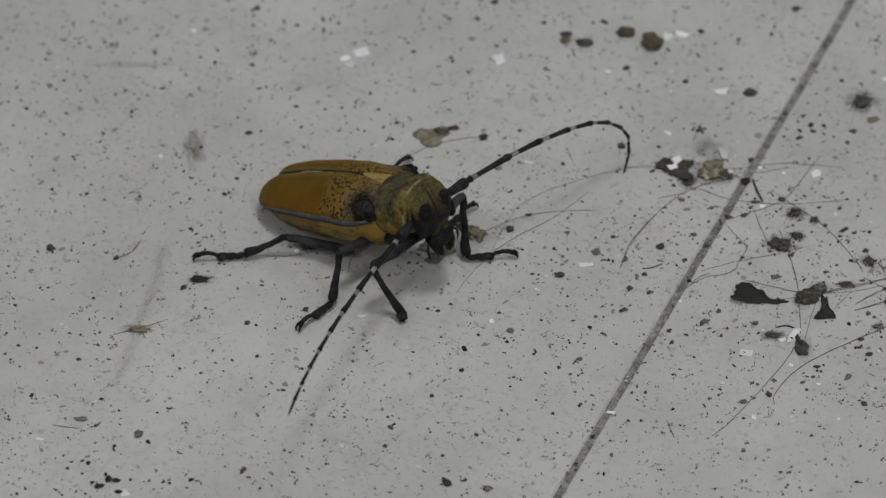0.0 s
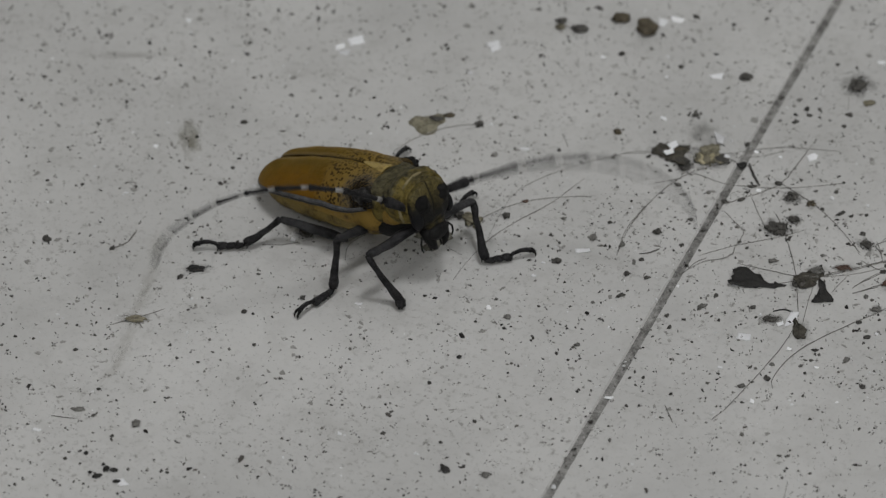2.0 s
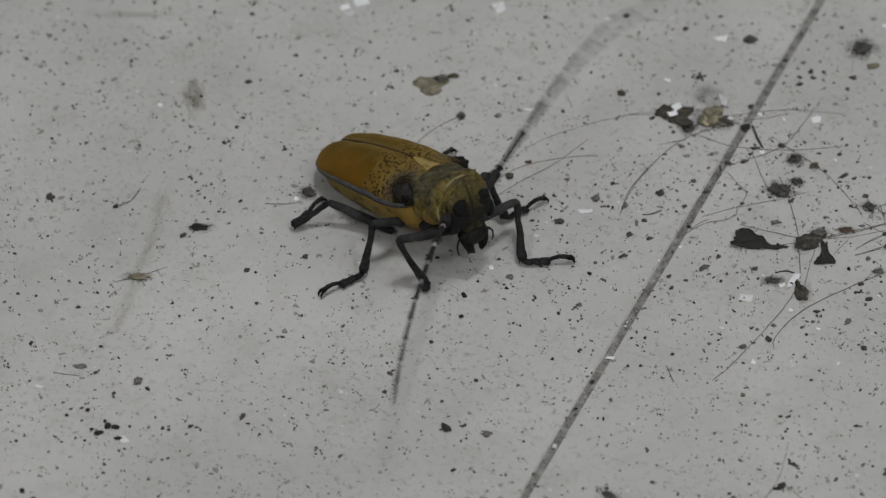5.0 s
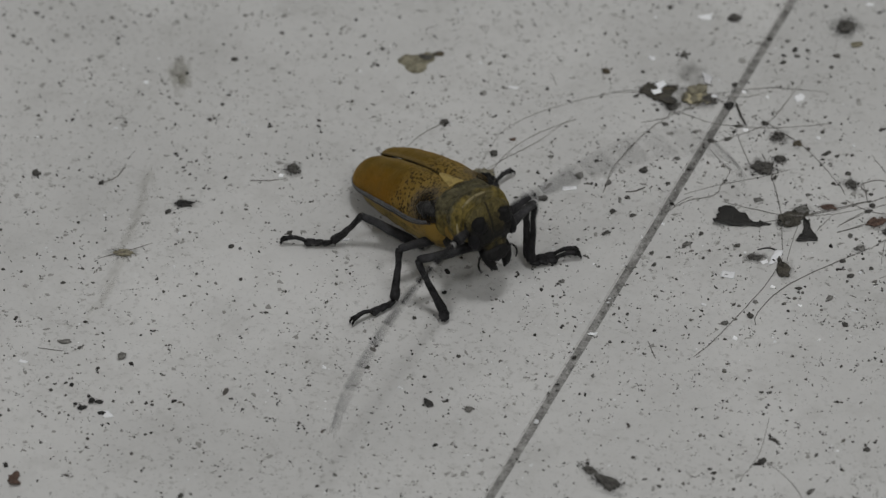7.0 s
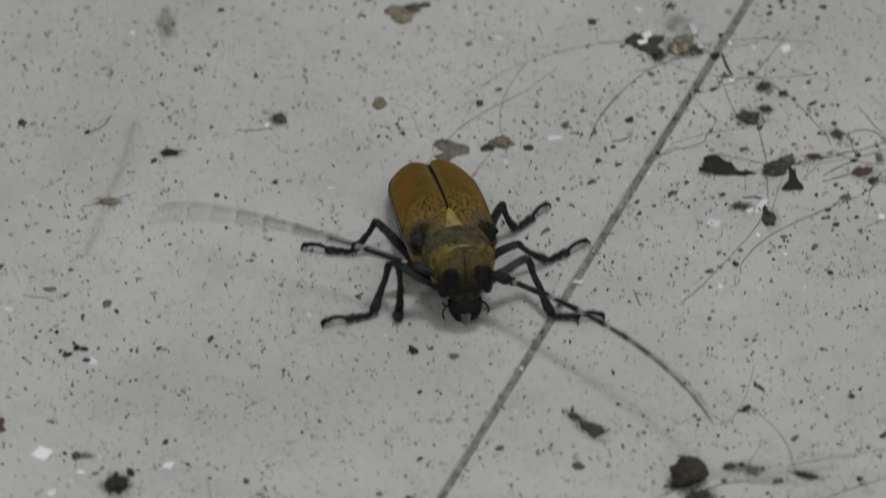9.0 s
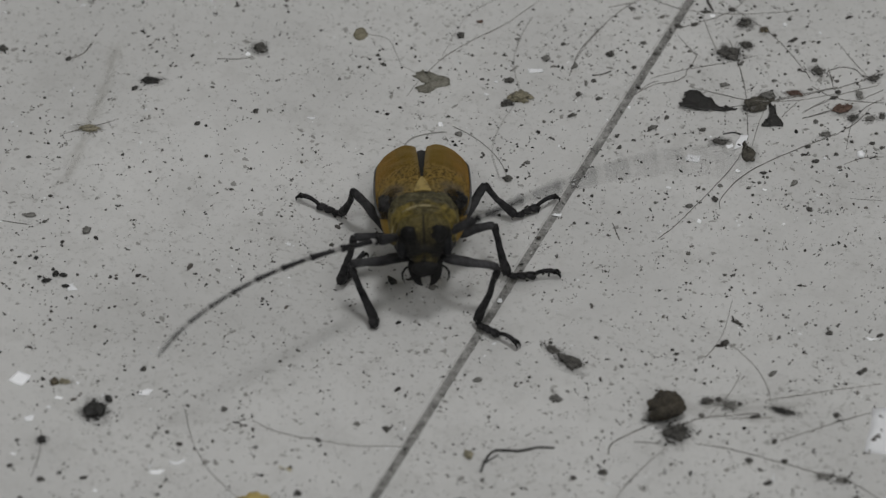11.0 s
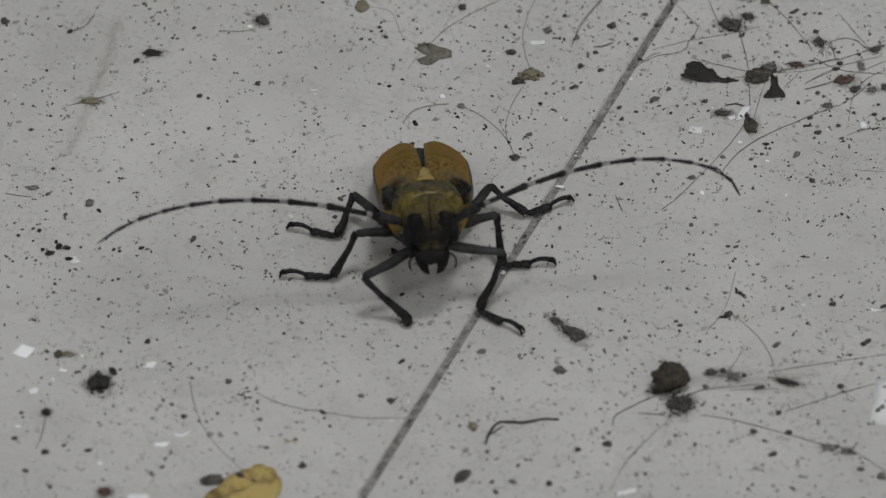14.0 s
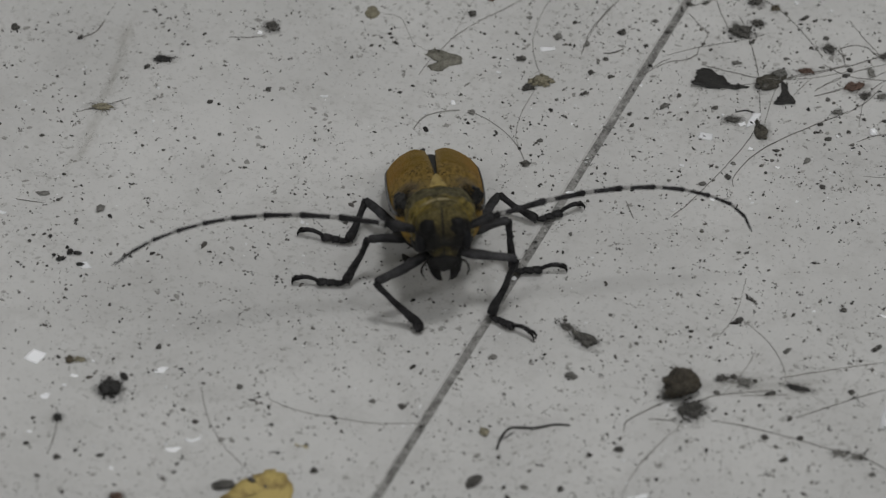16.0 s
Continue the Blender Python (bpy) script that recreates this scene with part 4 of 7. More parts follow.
crumb("seed_husk", 44.9, 38.5, 1.40, 1.16, 0.81, 0, M_CLAY, "small brown husk on the tile")
clump(-60.0, -11.3, 2.67, 1.23, 0.74, 5, M_CHAR, "charred flat scrap of leaf")
crumb("crumb", -64.1, -14.3, 0.91, 0.80, 0.56, 45, M_SOIL, "small dark crumb of soil on the tile")
crumb("crumb", -80.9, -3.6, 0.91, 0.80, 0.56, 67, M_SOIL, "small dark crumb of soil on the tile")
crumb("crumb", -97.4, 0.2, 1.05, 1.33, 0.74, 20, M_SOIL, "small dark crumb of soil on the tile")
crumb("crumb", -48.1, -27.3, 0.77, 0.80, 0.54, 18, M_SOIL, "small dark crumb of soil on the tile")
crumb("crumb", -89.1, -40.5, 0.63, 0.71, 0.44, 0, M_SOIL, "small dark crumb of soil on the tile")
crumb("crumb", -83.1, -54.7, 0.63, 0.53, 0.37, 40, M_SOIL, "small dark crumb of soil on the tile")
crumb("crumb", -2.6, -53.5, 0.63, 0.62, 0.44, 65, M_SOIL, "small dark crumb of soil on the tile")
crumb("crumb", -0.1, -74.7, 0.56, 0.53, 0.37, 13, M_SOIL, "small dark crumb of soil on the tile")
crumb("crumb", 8.1, -67.4, 0.56, 0.62, 0.39, 3, M_SOIL, "small dark crumb of soil on the tile")
crumb("crumb", -79.5, -71.3, 0.56, 0.53, 0.37, 63, M_SOIL, "small dark crumb of soil on the tile")
crumb("crumb", -86.3, -18.3, 0.49, 0.53, 0.34, 25, M_SOIL, "small dark crumb of soil on the tile")
crumb("crumb", -105.3, 53.0, 0.56, 0.62, 0.39, 47, M_SOIL, "small dark crumb of soil on the tile")
crumb("crumb", -45.5, -39.3, 0.56, 0.53, 0.37, 35, M_SOIL, "small dark crumb of soil on the tile")
crumb("crumb", -25.6, 53.5, 0.42, 0.44, 0.29, 45, M_SOIL, "small dark crumb of soil on the tile")
crumb("crumb", -39.1, -51.4, 0.49, 0.53, 0.34, 10, M_SOIL, "small dark crumb of soil on the tile")
crumb("crumb", -3.4, -2.1, 0.56, 0.53, 0.37, 60, M_SOIL, "small dark crumb of soil on the tile")
crumb("crumb", -59.2, -45.3, 0.49, 0.44, 0.31, 5, M_SOIL, "small dark crumb of soil on the tile")
crumb("crumb", -90.6, -79.1, 0.56, 0.53, 0.37, 50, M_SOIL, "small dark crumb of soil on the tile")
crumb("crumb", -65.9, -84.4, 0.56, 0.53, 0.37, 20, M_SOIL, "small dark crumb of soil on the tile")
crumb("grain", 4.6, -44.4, 0.77, 0.71, 0.50, 20, M_CHAR, "black glossy grain on the tile")
crumb("grain", 0.8, -84.2, 1.12, 1.78, 0.79, 40, M_CHAR, "black rounded grain on the tile")
crumb("crumb", 10.6, -86.5, 1.26, 1.07, 0.75, 0, M_DUST, "grey crumb of dust on the tile")
crumb("crumb", -74.1, -67.4, 1.26, 1.25, 0.87, 0, M_DUST, "grey crumb of dust on the tile")
crumb("crumb", -88.0, -61.8, 1.68, 0.80, 0.56, 0, M_DUST, "grey crumb of dust on the tile")
for x, y, sx, sy, rot in ((-82.6, -85.7, 1.2, 0.9, 20), (-80.6, -83.0, 1.1, 0.7, 60), (-78.7, -83.5, 1.2, 0.6, 0), (-78.2, -87.6, 1.1, 0.5, 10), (-84.6, -84.2, 0.6, 0.5, 0), (-85.6, -77.4, 0.7, 0.5, 30), (-81.4, -81.6, 0.5, 0.4, 0)):
    crumb("crumb", x, y, sx, sy, 0.8, rot, M_CHAR, "black crumb in a loose group of crumbs")
flake("paper_flake", -76.9, -87.7, [(-2.1, 0.9), (0.5, 1.3), (1.9, -1.0), (-0.3, -1.2)], 0.25, M_PAPER, "torn flake of white paper lying on the tile")
flake("paper_flake", -97.7, -68.9, [(-1.3, -0.2), (-0.7, 0.7), (1.2, 0.2), (0.8, -0.7)], 0.25, M_PAPER, "torn flake of white paper lying on the tile")
flake("paper_flake", -24.5, -71.3, [(-0.6, -0.2), (-0.3, 0.7), (0.5, 0.2), (0.4, -0.7)], 0.25, M_PAPER, "torn flake of white paper lying on the tile")
flake("paper_flake", -20.0, -24.7, [(-1.2, -0.1), (-0.6, 0.5), (1.1, 0.2), (0.7, -0.5)], 0.25, M_PAPER, "torn flake of white paper lying on the tile")
flake("paper_flake", 12.0, -26.8, [(-0.7, -0.2), (-0.3, 0.6), (0.6, 0.2), (0.4, -0.6)], 0.25, M_PAPER, "torn flake of white paper lying on the tile")
flake("paper_flake", -36.3, -0.8, [(-0.7, -0.2), (-0.3, 0.7), (0.6, 0.3), (0.4, -0.8)], 0.25, M_PAPER, "torn flake of white paper lying on the tile")
fibre("fibre", [(-80.9, -3.4), (-77.0, -0.8), (-75.0, 3.4)], 0.13, M_FIBRE, "thin dark plant fibre lying on the tile")
fibre("fibre", [(-81.0, -31.5), (-74.8, -29.3), (-67.6, -25.8)], 0.13, M_FIBRE, "thin dark plant fibre lying on the tile")
fibre("fibre", [(-77.7, -27.8), (-74.8, -29.9), (-72.9, -33.0)], 0.16, M_FIBRE, "thin dark plant fibre lying on the tile")
clump(-75.1, -29.5, 2.81, 1.32, 0.79, 0, M_OLIVE, "olive twist of dry plant fibre")
fibre("fibre", [(-94.5, -63.7), (-88.3, -65.1)], 0.10, M_FIBRE, "thin dark plant fibre lying on the tile")
crumb("seed_husk", 21.3, 12.6, 1.26, 0.62, 0.44, 0, M_BRICK, "thin reddish-brown husk on the tile")
fibre("fibre", [(31.3, 38.0), (32.4, 33.1)], 0.13, M_FIBRE, "thin dark plant fibre lying on the tile")
flake("leaf_scrap", 58.6, 29.5, [(-5.5, 1.1), (-3.6, 3.7), (0.2, 3.9), (4.5, 3.2), (3.3, 0.6), (3.2, -4.6), (1.5, -4.8), (-0.4, -2.4), (-3.1, -1.1)], 1.10, M_WAD, "dark matted wad of leaf and soil by the joint")
clump(61.0, 27.0, 2.2, 1.7, 1.5, -22, M_SOIL, "dark heap of soil crumbs by the joint")
clump(61.4, 24.9, 1.40, 1.88, 0.84, -5, M_SOIL, "dark clot of soil by the joint")
clump(55.9, 31.8, 2.39, 1.32, 0.66, -5, M_SOIL, "dark crumbly soil by the joint")
clump(59.4, 32.4, 3.09, 1.32, 0.53, -5, M_CLAY, "brown crumbly soil by the joint")
clump(66.4, 28.5, 2.81, 2.83, 1.40, -5, M_OLIVE, "olive heap of chaff and soil")
flake("leaf_scrap", 68.9, 29.9, [(-3.5, 2.6), (-0.7, 3.4), (1.6, 3.0), (1.4, 0.2), (3.5, -2.7), (1.2, -4.6), (-0.8, -2.4), (-2.7, 0.2)], 0.90, M_CRUST, "olive-grey scrap of dry leaf by the joint")
stain(65.9, 37.8, 4.21, 5.24, 10, M_STAIN_DARK, "grey-brown dusty stain on the tile")
clump(71.0, 27.6, 2.10, 1.88, 1.13, 20, M_SOIL, "dark crumbs of soil with chaff")
flake("paper_flake", 58.8, 32.7, [(-1.7, 0.2), (0.7, 1.7), (1.4, -0.2), (-0.4, -1.7)], 0.25, M_PAPER, "torn flake of white paper lying on the tile", 0.7)
flake("paper_flake", 57.7, 30.0, [(-1.5, 0.3), (1.0, 1.2), (1.3, -0.3), (-0.7, -1.2)], 0.25, M_PAPER, "torn flake of white paper lying on the tile", 0.7)
flake("paper_flake", 70.5, 34.8, [(-1.3, 2.9), (1.3, 0.7), (0.7, -2.1), (-0.7, -1.4)], 0.25, M_PAPER_GREY, "grey translucent flake of thin paper", 0.7)
flake("husk", 67.9, 27.6, [(-0.8, 0.9), (0.9, 2.0), (0.5, -1.2), (-0.6, -1.7)], 0.25, M_HUSK, "small beige husk chip", 0.7)
flake("husk", 65.8, 27.3, [(-0.7, 3.0), (1.0, 0.4), (0.6, -2.4), (-0.9, -0.9)], 0.25, M_HUSK, "small beige husk chip", 0.7)
flake("paper_flake", 72.2, 28.2, [(-0.9, -0.2), (-0.4, 0.7), (0.8, 0.3), (0.5, -0.8)], 0.25, M_PAPER, "torn flake of white paper lying on the tile", 0.7)
flake("paper_flake", 93.7, 28.3, [(-1.5, 0.4), (0.3, 1.6), (1.2, 0.8), (0.9, -1.0), (-1.0, -1.8)], 0.25, M_PAPER, "torn flake of white paper lying on the tile")
flake("paper_flake", 56.5, 43.8, [(-0.9, -0.2), (-0.4, 0.7), (0.8, 0.3), (0.5, -0.8)], 0.25, M_PAPER, "torn flake of white paper lying on the tile")
flake("paper_flake", 79.6, 30.5, [(-0.7, -0.1), (-0.4, 0.5), (0.7, 0.2), (0.4, -0.6)], 0.25, M_PAPER, "torn flake of white paper lying on the tile")
flake("paper_flake", 85.5, 28.5, [(-0.5, -0.2), (-0.2, 0.6), (0.4, 0.2), (0.3, -0.7)], 0.25, M_PAPER, "torn flake of white paper lying on the tile")
flake("paper_flake", 97.9, 12.8, [(-0.6, -0.2), (-0.3, 0.8), (0.5, 0.3), (0.3, -0.9)], 0.25, M_PAPER, "torn flake of white paper lying on the tile")
flake("paper_flake", 106.6, 9.9, [(-0.4, -0.1), (-0.2, 0.5), (0.4, 0.2), (0.2, -0.6)], 0.25, M_PAPER, "torn flake of white paper lying on the tile")
crumb("crumb", 75.9, 25.2, 1.40, 1.16, 0.81, 0, M_CHAR, "black knot of soil in the joint")
fibre("twig", [(77.6, 25.8), (78.6, 21.5), (79.9, 17.6)], 0.55, M_SOIL, "short dark stub of twig")
crumb("crumb", 78.1, 17.4, 1.12, 0.71, 0.50, 0, M_SOIL, "small dark crumb of soil on the tile")
flake("paper_flake", 79.7, 16.0, [(-0.7, -0.2), (-0.4, 0.6), (0.7, 0.2), (0.4, -0.7)], 0.25, M_PAPER, "torn flake of white paper lying on the tile")
crumb("crumb", 52.6, 29.1, 0.84, 0.53, 0.37, 27, M_SOIL, "small dark crumb of soil on the tile")
crumb("crumb", 57.7, 23.7, 0.63, 0.53, 0.37, 64, M_SOIL, "small dark crumb of soil on the tile")
crumb("crumb", 59.5, 18.4, 0.77, 0.89, 0.54, 78, M_DUST, "grey crumb of dust on the tile")
crumb("crumb", 64.7, 44.7, 0.98, 0.71, 0.50, 30, M_SOIL, "small dark crumb of soil on the tile")
crumb("crumb", 63.0, 44.8, 0.49, 0.44, 0.31, 18, M_SOIL, "small dark crumb of soil on the tile")
crumb("crumb", 54.3, 38.3, 0.70, 0.62, 0.44, 38, M_SOIL, "small dark crumb of soil on the tile")
crumb("crumb", 54.0, 0.6, 0.98, 1.07, 0.69, 42, M_SOIL, "small dark crumb of soil on the tile")
crumb("crumb", 71.1, 11.9, 1.12, 0.71, 0.50, 2, M_SOIL, "small dark crumb of soil on the tile")
crumb("crumb", 75.1, 12.4, 1.12, 0.62, 0.44, 30, M_SOIL, "small dark crumb of soil on the tile")
crumb("crumb", 84.8, 18.5, 0.98, 0.89, 0.62, 18, M_SOIL, "small dark crumb of soil on the tile")
crumb("crumb", 92.9, 46.8, 1.12, 0.62, 0.44, 68, M_SOIL, "small dark crumb of soil on the tile")
crumb("crumb", 96.0, 46.5, 0.70, 0.53, 0.37, 10, M_SOIL, "small dark crumb of soil on the tile")
crumb("crumb", 103.8, 44.6, 0.63, 0.71, 0.44, 65, M_DUST, "grey crumb of dust on the tile")
crumb("crumb", 91.2, 50.2, 0.84, 0.71, 0.50, 55, M_DUST, "grey crumb of dust on the tile")
crumb("crumb", 77.4, 33.3, 0.84, 0.71, 0.50, 42, M_SOIL, "small dark crumb of soil on the tile")
crumb("crumb", 68.6, 7.6, 0.77, 0.53, 0.37, 65, M_DUST, "grey crumb of dust on the tile")
crumb("crumb", 59.9, -4.1, 0.77, 0.62, 0.44, 5, M_SOIL, "small dark crumb of soil on the tile")
crumb("crumb", 76.1, -5.5, 0.70, 0.44, 0.31, 41, M_SOIL, "small dark crumb of soil on the tile")
crumb("crumb", 74.3, -3.2, 0.63, 0.44, 0.31, 28, M_SOIL, "small dark crumb of soil on the tile")
crumb("crumb", 86.5, -2.5, 0.70, 0.53, 0.37, 35, M_SOIL, "small dark crumb of soil on the tile")
crumb("crumb", 101.0, 18.5, 0.56, 0.44, 0.31, 53, M_SOIL, "small dark crumb of soil on the tile")
crumb("crumb", 99.7, 6.8, 1.54, 0.69, 0.49, 47, M_SOIL, "small dark crumb of soil on the tile")
crumb("crumb", 104.8, -0.7, 0.84, 0.71, 0.50, 5, M_SOIL, "small dark crumb of soil on the tile")
crumb("crumb", 98.3, 2.6, 0.56, 0.44, 0.31, 38, M_SOIL, "small dark crumb of soil on the tile")
crumb("crumb", 93.9, 15.4, 0.63, 0.44, 0.31, 3, M_SOIL, "small dark crumb of soil on the tile")
crumb("crumb", 45.3, -3.8, 1.12, 0.71, 0.50, 60, M_DUST, "grey crumb of dust on the tile")
crumb("crumb", 47.9, -10.3, 0.56, 1.25, 0.39, 0, M_DUST, "grey crumb of dust on the tile")
crumb("crumb", 49.8, -9.5, 0.84, 0.71, 0.50, 13, M_SOIL, "small dark crumb of soil on the tile")
crumb("crumb", 46.2, -14.5, 1.12, 0.80, 0.56, 68, M_SOIL, "small dark crumb of soil on the tile")
crumb("crumb", 51.0, -16.0, 0.98, 0.62, 0.44, 23, M_SOIL, "small dark crumb of soil on the tile")
crumb("crumb", 67.9, -22.8, 0.98, 0.53, 0.37, 66, M_SOIL, "small dark crumb of soil on the tile")
crumb("crumb", 64.2, -26.9, 1.40, 0.71, 0.50, 40, M_DUST, "grey crumb of dust on the tile")
crumb("crumb", 76.7, -27.3, 0.98, 0.71, 0.50, 50, M_SOIL, "small dark crumb of soil on the tile")
crumb("crumb", 77.5, -30.9, 0.56, 0.44, 0.31, 57, M_SOIL, "small dark crumb of soil on the tile")
crumb("crumb", 55.5, -30.1, 0.63, 0.62, 0.44, 58, M_SOIL, "small dark crumb of soil on the tile")
crumb("crumb", 56.0, -34.4, 0.91, 0.53, 0.37, 62, M_SOIL, "small dark crumb of soil on the tile")
crumb("crumb", 59.7, -31.5, 0.63, 0.44, 0.31, 8, M_SOIL, "small dark crumb of soil on the tile")
crumb("crumb", 49.4, -52.3, 0.56, 0.62, 0.39, 17, M_SOIL, "small dark crumb of soil on the tile")
crumb("crumb", 64.9, -54.5, 0.63, 0.53, 0.37, 50, M_DUST, "grey crumb of dust on the tile")
crumb("crumb", 76.7, -49.5, 0.49, 0.53, 0.34, 55, M_DUST, "grey crumb of dust on the tile")
crumb("crumb", 106.4, -28.4, 0.84, 0.62, 0.44, 25, M_DUST, "grey crumb of dust on the tile")
crumb("crumb", 102.5, -33.1, 0.70, 0.80, 0.49, 78, M_SOIL, "small dark crumb of soil on the tile")
crumb("crumb", 104.3, -38.7, 0.98, 0.71, 0.50, 13, M_SOIL, "small dark crumb of soil on the tile")
crumb("crumb", 104.7, -23.9, 0.70, 0.80, 0.49, 11, M_DUST, "grey crumb of dust on the tile")
crumb("crumb", 91.3, -43.2, 0.98, 0.71, 0.50, 0, M_SOIL, "small dark crumb of soil on the tile")
crumb("crumb", 98.8, -46.8, 1.26, 0.71, 0.50, 55, M_DUST, "grey crumb of dust on the tile")
crumb("crumb", 80.7, -48.0, 0.70, 0.71, 0.49, 4, M_DUST, "grey crumb of dust on the tile")
crumb("crumb", 88.7, -51.3, 0.56, 0.62, 0.39, 63, M_SOIL, "small dark crumb of soil on the tile")
crumb("crumb", 87.7, -48.7, 0.63, 0.62, 0.44, 55, M_DUST, "grey crumb of dust on the tile")
crumb("crumb", 102.5, -56.4, 0.84, 0.71, 0.50, 5, M_SOIL, "small dark crumb of soil on the tile")
crumb("crumb", 73.1, -55.7, 0.98, 0.80, 0.56, 30, M_DUST, "grey crumb of dust on the tile")
crumb("crumb", 79.3, -53.1, 1.26, 0.80, 0.56, 75, M_SOIL, "small dark crumb of soil on the tile")
crumb("crumb", 82.1, -10.5, 1.40, 0.80, 0.56, 5, M_DUST, "grey crumb of dust on the tile")
crumb("crumb", 103.6, -11.7, 0.98, 0.53, 0.37, 0, M_DUST, "grey crumb of dust on the tile")
crumb("crumb", 94.7, -8.5, 0.70, 0.53, 0.37, 15, M_DUST, "grey crumb of dust on the tile")
crumb("crumb", 97.6, -6.0, 0.56, 0.44, 0.31, 35, M_SOIL, "small dark crumb of soil on the tile")
clump(87.8, 13.3, 1.96, 1.88, 1.13, 0, M_SOIL, "dark clot of dust and soil")
clump(92.6, 10.7, 1.12, 1.13, 0.67, 0, M_CLAY, "brown leaf crumb caught in fibres")
clump(83.9, 1.7, 3.09, 2.45, 1.47, -8, M_SOIL, "dark tangle of soil and fibre")
clump(88.0, 4.8, 1.68, 1.51, 0.75, 0, M_SOIL, "dark clot of soil")
clump(105.6, -4.7, 1.40, 2.07, 0.70, 30, M_SOIL, "dark clot of dust")
flake("leaf_scrap", 76.0, -17.5, [(-5.2, -1.5), (-3.9, -0.3), (-3.6, 3.7), (-2.1, 5.2), (0.1, 4.8), (1.9, 2.4), (4.3, -0.7), (7.1, -2.0), (6.5, -3.3), (1.9, -3.0), (-1.9, -2.4), (-4.8, -2.4)], 1.60, M_CHAR, "blackened curled scrap of dead leaf")
flake("paper_flake", 72.8, -19.1, [(-0.9, -0.1), (-0.4, 0.5), (0.8, 0.2), (0.5, -0.6)], 0.25, M_PAPER, "torn flake of white paper lying on the tile")
flake("leaf_scrap", 83.7, -19.4, [(-1.2, 1.3), (1.8, 0.2), (1.2, -0.6), (-1.8, -0.8)], 0.50, M_CHAR, "black sliver of dead leaf")
flake("leaf_scrap", 91.4, -17.1, [(-4.3, -0.3), (-1.9, 2.2), (1.2, 4.1), (3.3, 3.2), (3.2, 0.9), (1.7, -0.5), (1.1, -2.4), (-1.2, -3.7), (-3.4, -3.3)], 0.90, M_WAD, "ragged dark scrap of leaf tangled in fibres")
clump(93.2, -14.6, 1.9, 1.7, 0.9, -10, M_DUST, "grey clot of dust and fibre")
clump(88.7, -18.7, 1.68, 2.07, 0.84, 0, M_SOIL, "dark clot of soil under fibres")
clump(99.9, -13.2, 2.24, 1.13, 0.57, -5, M_BRICK, "dark reddish crumbly scrap beside fibres")
flake("leaf_scrap", 93.8, -22.9, [(-0.1, 4.6), (1.0, 3.4), (1.5, 1.0), (2.6, -0.6), (2.8, -3.0), (-0.2, -3.2), (-2.6, -2.9), (-2.0, -1.4), (-0.9, 0.6)], 0.90, M_CHAR, "dark grey triangular scrap of leaf")
flake("paper_scrap", 86.0, -31.9, [(-0.0, 2.3), (2.1, 2.0), (0.9, -0.8), (-1.7, -3.3), (-1.2, -0.2)], 0.90, M_PAPER, "crumpled scrap of white paper")
flake("paper_flake", 83.3, -33.4, [(-1.0, 0.3), (0.7, 0.9), (0.9, -0.3), (-0.5, -0.9)], 0.25, M_PAPER, "torn flake of white paper lying on the tile")
flake("paper_flake", 74.2, -38.0, [(-1.4, 1.6), (1.9, 0.7), (1.5, -1.5), (-1.9, -0.8)], 0.25, M_PAPER, "torn flake of white paper lying on the tile")
stain(81.4, -32.0, 3.23, 2.30, -5, M_STAIN_DARK, "dark smudge of soil on the tile")
stain(88.5, -36.2, 1.96, 4.61, 0, M_STAIN_DARK, "dark smudge of soil on the tile")
flake("leaf_scrap", 87.9, -35.9, [(-0.8, 4.7), (0.4, 2.1), (1.8, -0.1), (1.3, -3.2), (-1.0, -3.0), (-1.7, -0.4)], 0.80, M_WAD, "soft dark scrap of leaf beside white paper")
clump(81.0, -31.6, 1.96, 1.23, 0.43, 0, M_SOIL, "soft dark clot of soil")
fibre("stalk", [(81.7, -28.9), (84.3, -28.3), (86.6, -29.4), (87.2, -31.1)], 0.35, M_CHAR, "dark curved sliver of stalk")
flake("paper_flake", 68.1, -49.0, [(-0.8, -0.1), (-0.4, 0.6), (0.7, 0.2), (0.5, -0.6)], 0.25, M_PAPER, "torn flake of white paper lying on the tile")
flake("paper_flake", 85.2, -42.5, [(-0.7, -0.2), (-0.3, 0.7), (0.6, 0.2), (0.4, -0.8)], 0.25, M_PAPER, "torn flake of white paper lying on the tile")
flake("paper_flake", 40.8, -59.4, [(-1.3, -0.1), (-0.6, 0.6), (1.2, 0.2), (0.8, -0.6)], 0.25, M_PAPER, "torn flake of white paper lying on the tile")
flake("paper_flake", 58.5, -19.3, [(-0.5, -0.1), (-0.2, 0.5), (0.5, 0.2), (0.3, -0.5)], 0.25, M_PAPER, "torn flake of white paper lying on the tile")
flake("paper_flake", 91.6, -49.3, [(-0.7, -0.1), (-0.3, 0.4), (0.6, 0.1), (0.4, -0.4)], 0.25, M_PAPER, "torn flake of white paper lying on the tile")
flake("paper_flake", 106.7, -37.4, [(-0.5, -0.1), (-0.2, 0.6), (0.5, 0.2), (0.3, -0.6)], 0.25, M_PAPER, "torn flake of white paper lying on the tile")
flake("paper_flake", 112.5, 64.5, [(-1.2, -0.2), (-0.6, 0.7), (1.1, 0.3), (0.7, -0.8)], 0.25, M_PAPER, "torn flake of white paper lying on the tile")
fibre("fibre", [(43.8, -7.7), (46.8, 1.7), (52.6, 12.2), (59.8, 20.6), (67.0, 24.8), (74.1, 27.5)], 0.16, M_FIBRE, "thin dark plant fibre lying on the tile")
